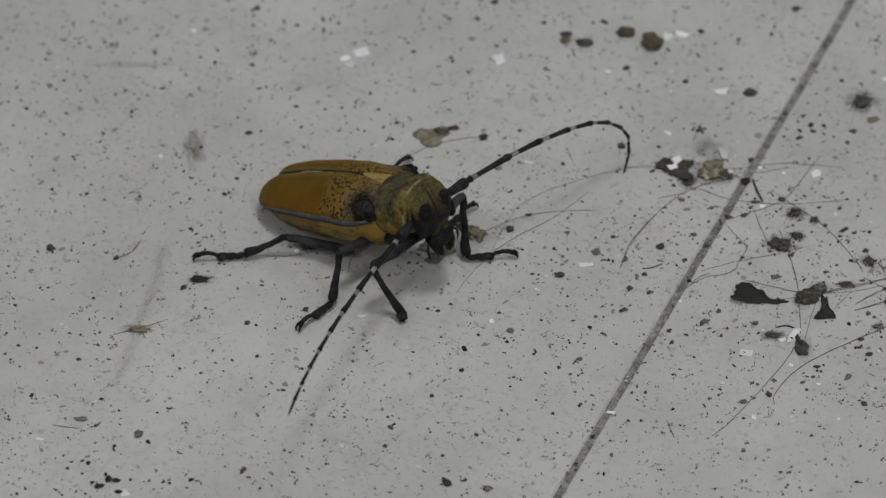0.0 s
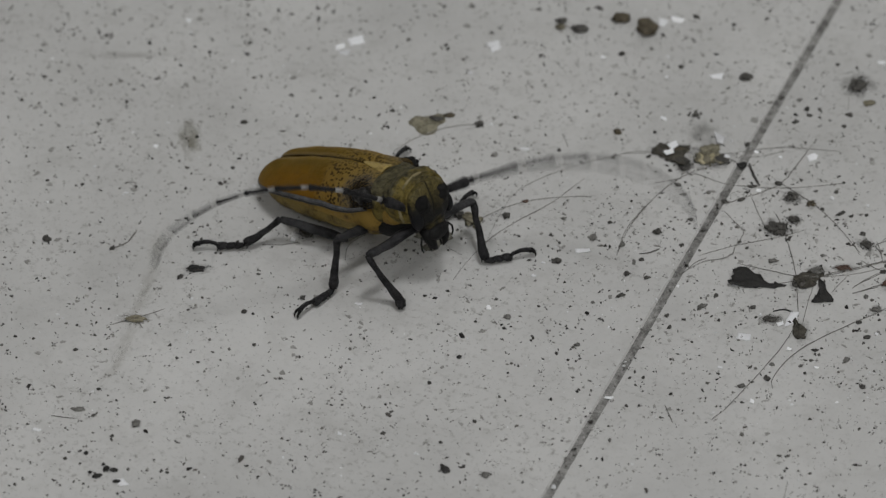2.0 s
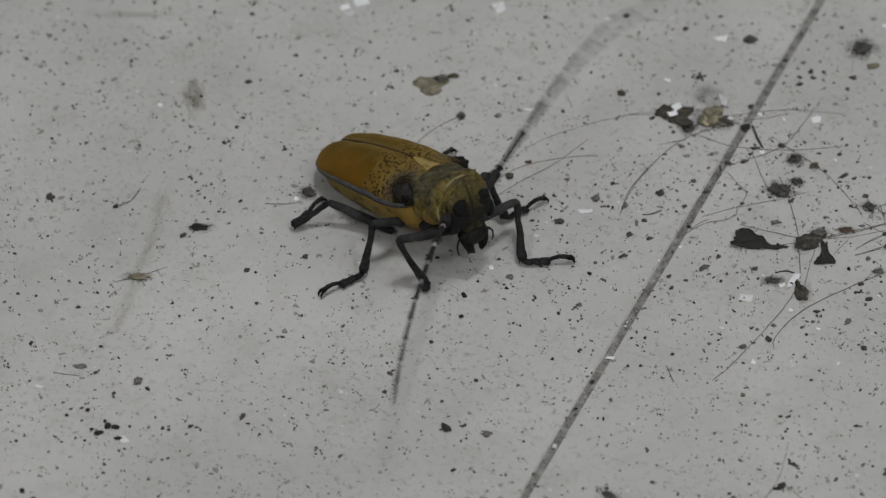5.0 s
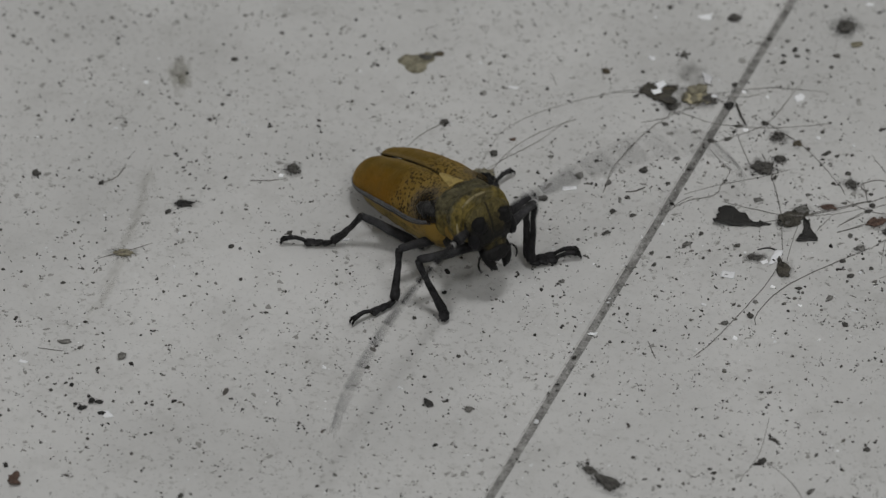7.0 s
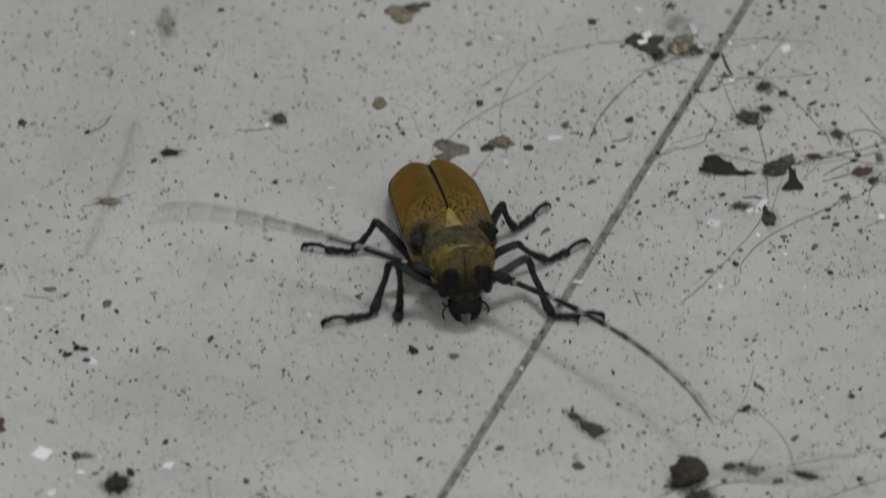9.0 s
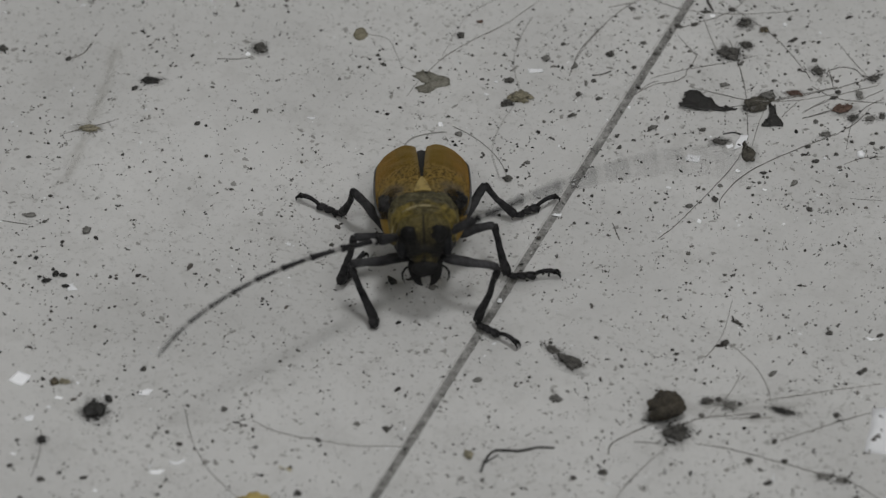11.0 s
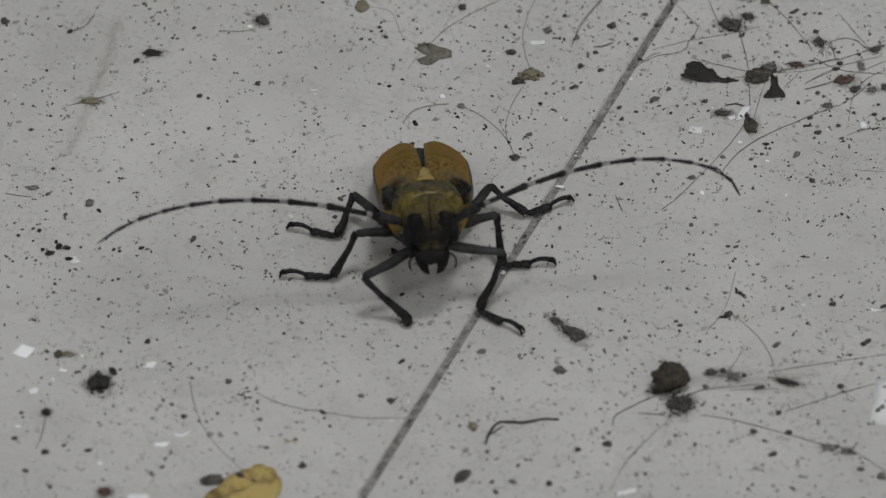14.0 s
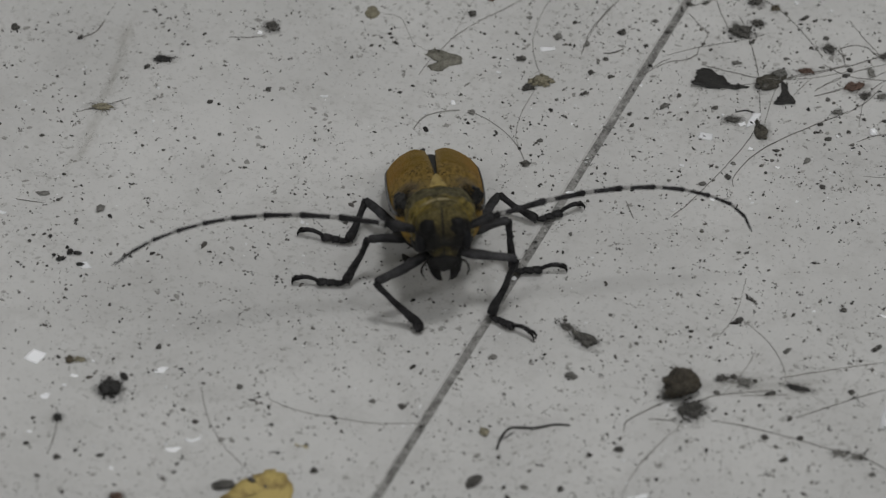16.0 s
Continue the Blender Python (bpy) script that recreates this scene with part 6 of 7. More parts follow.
clump(81.8, -126.6, 2.10, 1.51, 0.60, 0, M_DUST, "grey dusty crumbs in a line")
crumb("crumb", 79.4, -124.7, 0.84, 0.80, 0.56, 30, M_SOIL, "small dark crumb of soil on the tile")
crumb("crumb", 84.5, -126.1, 0.63, 0.62, 0.44, 10, M_SOIL, "small dark crumb of soil on the tile")
stain(86.0, -127.5, 13.33, 4.19, -3, M_STAIN_GREY, "broad smudge of fine soil")
clump(103.6, -150.6, 1.54, 1.13, 0.34, -6, M_DUST, "thin drift of grey dust")
clump(108.2, -151.9, 1.68, 1.04, 0.31, -6, M_DUST, "thin drift of grey dust")
crumb("crumb", 105.9, -150.4, 0.63, 0.62, 0.44, 0, M_SOIL, "small dark crumb of soil on the tile")
fibre("fibre", [(83.2, -89.3), (81.2, -99.4), (79.0, -105.4), (75.8, -111.0)], 0.13, M_FIBRE, "thin dark plant fibre lying on the tile")
fibre("fibre", [(81.1, -103.8), (85.1, -108.3), (89.0, -114.2), (91.3, -121.1), (91.7, -126.0)], 0.14, M_FIBRE, "thin dark plant fibre lying on the tile")
fibre("fibre", [(90.8, -125.1), (102.4, -121.9), (118.4, -118.4)], 0.14, M_FIBRE, "thin dark plant fibre lying on the tile")
fibre("fibre", [(73.7, -140.0), (81.7, -141.8), (92.4, -145.6), (101.6, -149.3), (109.6, -152.1), (117.1, -158.7)], 0.17, M_FIBRE, "thin dark plant fibre lying on the tile")
fibre("fibre", [(52.0, -166.3), (55.4, -157.7), (61.5, -147.9), (66.3, -142.0)], 0.15, M_FIBRE, "thin dark plant fibre lying on the tile")
fibre("fibre", [(52.9, -144.2), (53.9, -140.3), (59.0, -136.3), (63.7, -133.3)], 0.24, M_FIBRE, "thin dark plant fibre lying on the tile")
fibre("fibre", [(59.0, -139.6), (65.7, -140.1)], 0.20, M_FIBRE, "thin dark plant fibre lying on the tile")
fibre("fibre", [(76.5, -131.2), (82.1, -122.2), (84.7, -115.7)], 0.13, M_FIBRE, "thin dark plant fibre lying on the tile")
fibre("fibre", [(93.9, -138.7), (106.1, -132.7), (115.6, -128.6)], 0.15, M_FIBRE, "thin dark plant fibre lying on the tile")
fibre("fibre", [(69.1, -135.2), (75.2, -131.2), (88.7, -129.4)], 0.18, M_FIBRE, "thin dark plant fibre lying on the tile")
fibre("fibre", [(80.6, -131.1), (92.7, -130.9)], 0.12, M_FIBRE, "thin dark plant fibre lying on the tile")
fibre("fibre", [(111.0, 6.3), (114.8, -1.2), (118.1, -6.5)], 0.14, M_FIBRE, "thin dark plant fibre lying on the tile")
fibre("fibre", [(109.4, -10.9), (109.0, -7.7), (108.0, -5.2), (110.5, -3.4), (113.3, -3.2), (115.4, -4.4), (116.7, -6.3), (118.8, -6.7)], 0.20, M_FIBRE, "thin dark plant fibre lying on the tile")
fibre("fibre", [(109.5, -11.6), (116.7, -8.0), (122.2, -3.7)], 0.16, M_FIBRE, "thin dark plant fibre lying on the tile")
fibre("fibre", [(118.1, -6.7), (122.1, -5.4)], 0.16, M_FIBRE, "thin dark plant fibre lying on the tile")
fibre("fibre", [(104.0, -10.6), (108.1, -13.7), (113.6, -15.8), (121.7, -16.5)], 0.17, M_FIBRE, "thin dark plant fibre lying on the tile")
fibre("fibre", [(101.6, -20.6), (106.6, -16.3), (112.3, -13.0), (120.8, -9.7)], 0.13, M_FIBRE, "thin dark plant fibre lying on the tile")
fibre("fibre", [(101.5, -22.8), (107.9, -20.1)], 0.16, M_FIBRE, "thin dark plant fibre lying on the tile")
fibre("fibre", [(121.9, -11.4), (116.5, -15.1)], 0.13, M_FIBRE, "thin dark plant fibre lying on the tile")
fibre("fibre", [(121.8, -15.0), (117.1, -18.3), (113.6, -24.7), (112.0, -34.2)], 0.14, M_FIBRE, "thin dark plant fibre lying on the tile")
fibre("fibre", [(109.1, -29.0), (114.8, -24.0), (118.5, -18.3)], 0.15, M_FIBRE, "thin dark plant fibre lying on the tile")
fibre("fibre", [(111.5, -39.5), (115.8, -37.3), (121.1, -36.6)], 0.15, M_FIBRE, "thin dark plant fibre lying on the tile")
clump(119.5, -7.1, 1.82, 1.23, 0.55, 30, M_SOIL, "dark clot of soil among fibres")
clump(111.4, -18.8, 2.67, 1.70, 0.76, 15, M_BRICK, "dark reddish clot of soil among fibres")
clump(118.3, -22.5, 1.40, 1.13, 0.51, 25, M_DUST, "grey clot of dust among fibres")
clump(114.1, -22.2, 1.68, 1.04, 0.47, 35, M_SOIL, "dark clot of soil among fibres")
clump(115.8, -13.6, 0.98, 1.70, 0.44, 5, M_DUST, "grey clot of dust among fibres")
clump(121.2, -21.4, 0.84, 1.32, 0.38, 5, M_SOIL, "dark clot of soil among fibres")
clump(107.0, -28.4, 1.40, 1.04, 0.47, 25, M_DUST, "grey clot of dust among fibres")
crumb("crumb", 110.6, -12.7, 0.77, 0.80, 0.54, 18, M_SOIL, "small dark crumb of soil on the tile")
crumb("crumb", 109.5, -14.8, 1.05, 0.62, 0.44, 10, M_SOIL, "small dark crumb of soil on the tile")
crumb("crumb", 109.6, -36.0, 0.70, 0.71, 0.49, 15, M_SOIL, "small dark crumb of soil on the tile")
crumb("crumb", 118.5, -31.8, 0.77, 0.71, 0.50, 8, M_SOIL, "small dark crumb of soil on the tile")
crumb("crumb", 113.5, -31.2, 0.70, 0.53, 0.37, 42, M_SOIL, "small dark crumb of soil on the tile")
crumb("crumb", 120.8, -33.3, 0.70, 0.62, 0.44, 25, M_SOIL, "small dark crumb of soil on the tile")
crumb("crumb", 102.3, 6.0, 0.63, 0.53, 0.37, 25, M_SOIL, "small dark crumb of soil on the tile")
crumb("crumb", 106.1, 6.2, 0.63, 0.53, 0.37, 52, M_SOIL, "small dark crumb of soil on the tile")
crumb("crumb", 95.3, 8.6, 0.63, 0.62, 0.44, 45, M_SOIL, "small dark crumb of soil on the tile")
crumb("crumb", 88.8, 4.6, 0.98, 0.80, 0.56, 0, M_SOIL, "small dark crumb of soil on the tile")
crumb("crumb", 118.3, -1.3, 0.49, 0.53, 0.34, 0, M_SOIL, "small dark crumb of soil on the tile")
crumb("crumb", 111.9, -25.9, 0.49, 0.44, 0.31, 30, M_SOIL, "small dark crumb of soil on the tile")
crumb("crumb", 119.6, -28.0, 0.56, 0.53, 0.37, 15, M_SOIL, "small dark crumb of soil on the tile")
crumb("crumb", 107.6, -32.3, 0.49, 0.44, 0.31, 0, M_SOIL, "small dark crumb of soil on the tile")
flake("bark_chip", -98.2, -110.8, [(-1.6, 1.7), (1.0, 2.5), (1.6, -1.8), (-1.0, -2.4)], 0.80, M_BRICK, "square reddish-brown chip of bark")

def speck_material(name, dark, light, middle=0.6):
    m, nt, b = shader(name, 0.9)
    geo = nt.nodes.new("ShaderNodeNewGeometry")
    r = ramp(nt, geo.outputs["Random Per Island"], [(0.0, dark), (middle, tuple(0.7 * p + 0.3 * q for p, q in zip(dark, light))), (1.0, light)])
    nt.links.new(r.outputs[0], b.inputs["Base Color"])
    return m


def scatter(name, count, seed, material, size, spread, flat, label, dense, gather=0.0):
    """Countless tiny grains; dense(x, y) is the chance that one stays, gather the share that lies close to the one before."""
    rng = random.Random(seed)
    verts, faces = [], []
    made = 0
    x = y = 0.0
    while made < count:
        if made and rng.random() < gather:
            x, y = x + rng.gauss(0, 0.75), y + rng.gauss(0, 0.75)
        else:
            x, y = rng.uniform(-128, 136), rng.uniform(-186, 116)
            if rng.random() > dense(x, y):
                continue
        made += 1
        s = min(size * math.exp(rng.gauss(0, spread)), size * 3.4)
        a, k = rng.uniform(0, 3.14), rng.uniform(0.3, 0.95)
        n = len(verts)
        sides = rng.choice((5, 6, 7))
        for j in range(sides):
            t = 2 * math.pi * (j + rng.uniform(-0.3, 0.3)) / sides
            q = s * rng.uniform(0.4, 1.4)
            px, py = q * math.cos(t), q * k * math.sin(t)
            verts.append(((x + px * math.cos(a) - py * math.sin(a)) * MM, (y + px * math.sin(a) + py * math.cos(a)) * MM, 0.01 * MM))
        for j in range(sides):
            bx, by, _ = verts[n + j]
            verts.append((x * MM + (bx - x * MM) * 0.65, y * MM + (by - y * MM) * 0.65, (0.02 + s * flat * rng.uniform(0.5, 1.5)) * MM))
        faces += [(n + j, n + (j + 1) % sides, n + sides + (j + 1) % sides, n + sides + j) for j in range(sides)]
        faces.append(tuple(n + sides + j for j in range(sides)))
    me = bpy.data.meshes.new(name)
    me.from_pydata(verts, [], faces)
    me.materials.append(material)
    return tagged(new(name, me), label, "grit", kind="stuff")


def across(x, y):
    """Millimetres from the joint, positive beyond it."""
    return (x - 64.85 - 0.42 * y) * math.cos(SLANT)


def soil_density(x, y):
    d = across(x, y)
    patch = 0.5 + 0.9 * noise.noise(Vector((x * 0.035, y * 0.035, 4.0))) + 0.9 * noise.noise(Vector((x * 0.14, y * 0.14, 9.0)))
    near = 0.055 + 0.95 * math.exp(-((d - 2) / 26) ** 2) * (0.35 + 0.65 * math.exp(-((y + 5) / 55) ** 2))
    if d > 4:
        near = max(near, 0.45)
    for px, py, r, gain in ((45, -15, 14, 0.9), (31, -23, 12, 0.7), (25, -35, 9, 0.4), (88, -42, 22, 0.35), (66, 19, 12, 0.5), (50, -36, 12, 0.4), (60, 2, 16, 1.0), (84, 4, 18, 0.6), (66, -22, 14, 0.6)):
        near += gain * math.exp(-((x - px) ** 2 + (y - py) ** 2) / r ** 2)
    if d < -20:
        near *= 0.4 + 0.6 / (1 + math.exp((y - 18) / 8))
    return min(max(patch, 0.12) * near, 1.0)


def drift_density(x, y):
    """Where broken leaf and soil lie thickest."""
    heaps = ((90, -14, 20, 0.8), (110, -20, 14, 1.0), (68, 24, 9, 0.6), (62, -12, 13, 0.6), (100, 12, 16, 0.4), (90, -42, 14, 0.4), (112, -62, 12, 0.35))
    uneven = max(0.35 + 1.3 * noise.noise(Vector((x * 0.11, y * 0.11, 3.0))), 0.0)
    return min(uneven * sum(gain * math.exp(-((x - px) ** 2 + (y - py) ** 2) / r**2) for px, py, r, gain in heaps), 1.0)


def joint_density(x, y):
    patchy = 0.25 + 0.75 * (noise.noise(Vector((x * 0.08, y * 0.08, 1.0))) > 0.0)
    return math.exp(-(across(x, y) / 1.3) ** 2) * patchy * (0.30 + 0.70 * math.exp(-((y + 8) / 32) ** 2))


scatter("fine_soil_grit", 14000, 11, speck_material("fine_soil", (0.055, 0.052, 0.047), (0.43, 0.42, 0.40)), 0.15, 0.62, 0.55, "scattered dark grains of fine soil on the tiles", soil_density, 0.5)
scatter("soil_crumbs", 900, 12, speck_material("soil_crumb", (0.010, 0.0095, 0.009), (0.11, 0.10, 0.09)), 0.30, 0.42, 0.5, "scattered small dark soil crumbs on the tiles", soil_density, 0.3)
scatter("leaf_crumbs", 330, 16, speck_material("leaf_crumb", (0.022, 0.019, 0.018), (0.19, 0.175, 0.16)), 0.48, 0.4, 0.45, "brown crumbs of leaf and soil drifted among fibres", drift_density, 0.45)
scatter("dust_flecks", 4200, 13, speck_material("dust_fleck", (0.26, 0.255, 0.24), (0.46, 0.455, 0.44)), 0.30, 0.6, 0.10, "faint flat grey flecks of dust on the tiles", lambda x, y: 0.35 + 0.65 * soil_density(x, y), 0.5)
scatter("white_chips", 950, 14, speck_material("white_chip", (0.66, 0.67, 0.68), (0.92, 0.93, 0.94)), 0.25, 0.45, 0.25, "tiny white chips scattered on the tiles", soil_density, 0.25)
scatter("joint_dirt", 3600, 15, speck_material("joint_soil", (0.014, 0.0135, 0.012), (0.25, 0.24, 0.22)), 0.20, 0.6, 0.5, "dark dirt packed along the tile joint", joint_density, 0.55)


def hair_part(parent, points, r, label):
    bm = bmesh.new()
    ps = [Vector((px, py, 0)) for px, py in points]
    line = []
    for i in range(len(ps) - 1):
        a, b, c, d = ps[max(i - 1, 0)], ps[i], ps[i + 1], ps[min(i + 2, len(ps) - 1)]
        line += [0.5 * (2 * b + (c - a) * u + (2 * a - 5 * b + 4 * c - d) * u * u + (3 * b - a - 3 * c + d) * u**3) for u in (k / 8 for k in range(8))]
    tube(bm, [(p.x, p.y, r + 0.3 * abs(noise.noise(p * 0.15))) for p in line + [ps[-1]]], [r] * (len(line) + 1), 6)
    return part("hair", bm, M_HAIR, parent, label)


def ragged(parent, name, x, y, sx, sy, sz, material, label, seed):
    rng = random.Random(seed)
    bm = bmesh.new()
    lump(bm, (x, y, sz * 0.7), (sx * 0.7, sy * 0.7, sz * 0.7), 0.9, seed, 3, 2.4)
    for _ in range(10):
        a, q = rng.uniform(0, 6.28), rng.uniform(0.4, 1.0)
        lump(bm, (x + sx * q * math.cos(a), y + sy * q * math.sin(a), sz * 0.3), (sx * 0.3, sy * 0.3, sz * 0.3), 0.8, rng.uniform(0, 50), 2, 2.0)
    return part(name, bm, material, parent, label)


# litter that the beetle drags along with its feet
chaff_tuft = tagged(new("chaff_tuft"), "olive tuft of chaff with long dark hairs", "chaff")
ragged(chaff_tuft, "chaff", 0, 0, 2.8, 2.2, 0.9, M_OLIVE, "olive-brown chaff", 3)
ragged(chaff_tuft, "crumb", -3.2, -2.2, 1.7, 1.2, 0.6, M_SOIL, "dark crumb", 5)
hair_part(chaff_tuft, [(0.3, 1.5), (-1.4, 8.5), (-1.9, 16.0), (-0.2, 24.7), (2.2, 31.2)], 0.075, "thin dark hair")
hair_part(chaff_tuft, [(-1.1, -2.1), (-4.2, -9.6), (-6.0, -17.0), (-6.0, -22.2), (-4.5, -28.1), (-3.7, -31.0)], 0.075, "thin dark hair")
dust_tuft = tagged(new("dust_tuft"), "small grey tuft of dust on a dark hair", "dust")
ragged(dust_tuft, "tuft", 0, 0, 1.3, 1.1, 0.6, M_SOIL, "dark grey tuft", 8)
hair_part(dust_tuft, [(0.0, 0.2), (-1.4, 5.4), (-4.4, 11.0), (-8.6, 15.8), (-13.5, 19.5)], 0.085, "thin dark hair")
loose_hair = tagged(new("loose_hair"), "short curved dark hair on the tile", "hair")
hair_part(loose_hair, [(-5.5, -4.7), (-3.5, -1.1), (-0.0, 1.1), (5.6, 2.2)], 0.11, "thin dark hair")
leaf_skin = flake("leaf_skin", 0, 0, [(-4.9, 2.1), (-2.3, 4.7), (1.0, 2.6), (4.5, 0.9), (4.6, -1.2), (1.4, -2.1), (-0.3, -3.8), (-3.2, -4.1), (-4.2, -2.4), (-1.5, -0.5)], 0.25, M_SKIN, "grey-olive flat scrap of leaf skin")


# ---- the walk of the beetle ----
# beetle: seconds, x, y, z in millimetres, heading, pitch, lean in degrees
BODY = [
    (0, -13.9, -2.8, 23.3, -38.4, 21.9, -0.9),
    (1.5, -13.0, -2.9, 23.0, -38.9, 21.4, -2.8),
    (2, -13.0, -2.2, 22.0, -41.0, 19.7, -5.0),
    (2.5, -13.6, -5.0, 22.2, -53.6, 20.0, 0.0),
    (3, -12.5, -7.3, 22.6, -52.2, 20.8, 1.2),
    (3.5, -11.4, -9.6, 22.6, -52.9, 20.7, 2.6),
    (4, -8.1, -10.6, 20.7, -49.9, 17.6, -3.0),
    (6.5, 5.3, -26.0, 21.1, -49.6, 18.1, -3.6),
    (7, 7.6, -31.4, 22.0, -55.6, 19.7, 0.7),
    (7.5, 9.1, -38.2, 18.5, -62.9, 13.8, 2.4),
    (8, 10.7, -44.9, 16.6, -66.3, 10.7, -1.1),
    (8.5, 11.7, -53.5, 16.8, -69.7, 11.1, -0.1),
    (9, 10.7, -60.4, 17.3, -78.8, 11.9, -1.3),
    (9.5, 9.2, -64.8, 18.2, -86.2, 13.5, 0.5),
    (12, 7.8, -85.5, 24.2, -89.2, 23.6, 2.9),
    (12.5, 7.9, -86.8, 23.7, -86.8, 22.7, 1.8),
    (13, 8.0, -87.6, 24.3, -86.3, 23.8, 1.8),
    (14.5, 8.2, -87.5, 24.7, -86.2, 24.2, 2.5),
    (16, 8.4, -87.5, 24.4, -86.1, 24.1, 2.4),
]
# feet: seconds, ankle x, y in millimetres, way of the foot, swing of the knee in degrees
STEPS_RF = [
    (0, -10.1, -25.3, -88, -40),
    (1.5, -9.6, -25.2, -92, -40),
    (2.5, -9.8, -25.4, -88, -40),
    (3.5, -9.6, -25.3, -86, -24),
    (4, -8.3, -24.3, -102, -8),
    (6.5, 4.5, -52.9, -97, -48),
    (7, 4.7, -53.4, -98, -40),
    (7.5, 5.3, -53.2, -102, -16),
    (8, -4.2, -65.1, -113, -80),
    (8.5, -1.2, -74.0, -90, -72),
    (9, -2.8, -72.3, -96, 0),
    (9.5, -3.5, -88.0, -109, -40),
    (12, -2.8, -105.4, -99, -40),
    (12.5, -6.7, -104.2, -98, -40),
    (13, 3.8, -108.3, -89, -60),
    (14.5, 4.0, -108.8, -92, -56),
]
STEPS_LF = [
    (0, 5.7, -4.5, 5, -40),
    (1.5, 5.9, -4.8, 13, -40),
    (2, 11.2, -10.8, 15, -72),
    (2.5, 11.0, -11.4, 16, -40),
    (3.5, 10.9, -12.2, 20, -40),
    (4, 16.9, -21.6, 6, -80),
    (6.5, 25.0, -34.5, -2, -56),
    (7, 25.6, -35.1, 14, -24),
    (7.5, 30.5, -55.7, -14, -16),
    (8, 30.5, -56.3, -15, -24),
    (8.3, 30.4, -56.6, -14, -16),
    (8.6, 33.1, -74.1, 3, -32),
    (9, 34.3, -73.2, -1, -40),
    (9.5, 22.2, -89.2, -49, -40),
    (12, 21.0, -105.5, -32, -32),
    (12.5, 20.8, -105.2, -37, -40),
    (13, 20.7, -105.7, -37, -40),
    (14.5, 21.2, -105.6, -33, -46),
]
STEPS_RM = [
    (0, -27.3, -21.0, -131, -16),
    (1.5, -26.3, -20.9, -135, -16),
    (2.5, -26.2, -20.8, -135, -16),
    (3.5, -25.3, -20.7, -140, 0),
    (4, -25.1, -21.9, -153, -16),
    (6.5, -8.4, -46.5, -129, -24),
    (7, -7.6, -49.0, -145, -32),
    (7.5, -10.8, -57.4, -147, -16),
    (8, -8.9, -59.1, -157, -16),
    (8.5, -8.3, -60.5, -176, 0),
    (9, -9.0, -72.3, -164, -24),
    (9.5, -9.2, -73.0, -174, -16),
    (12, -13.0, -94.0, 179, -16),
    (12.5, -13.3, -93.9, 179, -16),
    (13, -15.0, -93.6, 178, -8),
    (14.5, -13.8, -94.4, 176, -16),
]
STEPS_LM = [
    (0, -0.1, 5.7, 49, -24),
    (1.5, 0.8, 4.8, 50, -24),
    (3.5, 0.1, 5.0, 50, -24),
    (4, 11.6, -4.9, 35, -24),
    (6.5, 23.1, -20.1, 37, -24),
    (7, 25.2, -33.6, 15, -24),
    (7.5, 28.7, -32.1, 14, 0),
    (8, 29.2, -33.0, 43, 24),
    (8.5, 33.0, -52.0, 22, -16),
    (9, 33.0, -53.3, 35, 16),
    (9.5, 32.3, -69.7, 5, -32),
    (12, 27.0, -89.9, 4, -40),
    (12.5, 26.8, -89.4, 4, -32),
    (13, 26.7, -89.5, 7, -24),
    (14.5, 26.9, -89.4, 6, -32),
]
STEPS_RH = [
    (0, -49.1, -3.7, -176, -24),
    (1.5, -48.1, -4.3, -180, -24),
    (2.5, -48.3, -4.0, -180, -24),
    (3, -46.5, -3.9, 179, -24),
    (3.5, -45.1, -4.0, 171, -24),
    (4, -43.4, -5.2, 169, -24),
    (6.5, -24.3, -27.2, -179, -16),
    (7, -23.1, -27.4, 176, -8),
    (7.5, -25.0, -28.1, 167, -24),
    (8, -15.8, -35.9, 163, 0),
    (8.5, -15.3, -49.9, 172, -24),
    (9, -14.1, -49.6, 172, -8),
    (9.5, -14.7, -51.2, 159, -8),
    (12, -10.3, -67.0, 144, 8),
    (12.5, -13.0, -79.9, 164, -24),
    (13, -13.1, -80.0, 164, -56),
    (14.5, -13.1, -79.5, 164, -58),
]
STEPS_LH = [
    (0, -16.9, 23.7, 46, -70),
    (2, -15.1, 21.3, 54, -70),
    (3, -14.1, 12.2, 46, -70),
    (3.5, -13.4, 10.0, 46, -70),
    (4, -8.3, 9.1, 47, -70),
    (6.5, 0.4, 0.3, 54, -70),
    (7, 12.7, -10.1, 47, -70),
    (7.5, 13.6, -11.9, 60, -70),
    (8, 22.9, -22.5, 57, 8),
    (8.5, 22.8, -25.4, 62, 8),
    (9, 25.4, -41.8, 49, 0),
    (9.5, 25.3, -43.1, 51, 8),
    (12, 33.1, -70.8, 26, -64),
    (12.5, 32.4, -71.0, 24, -16),
    (13, 32.3, -70.7, 26, -16),
    (14.5, 32.5, -71.0, 27, -66),
]

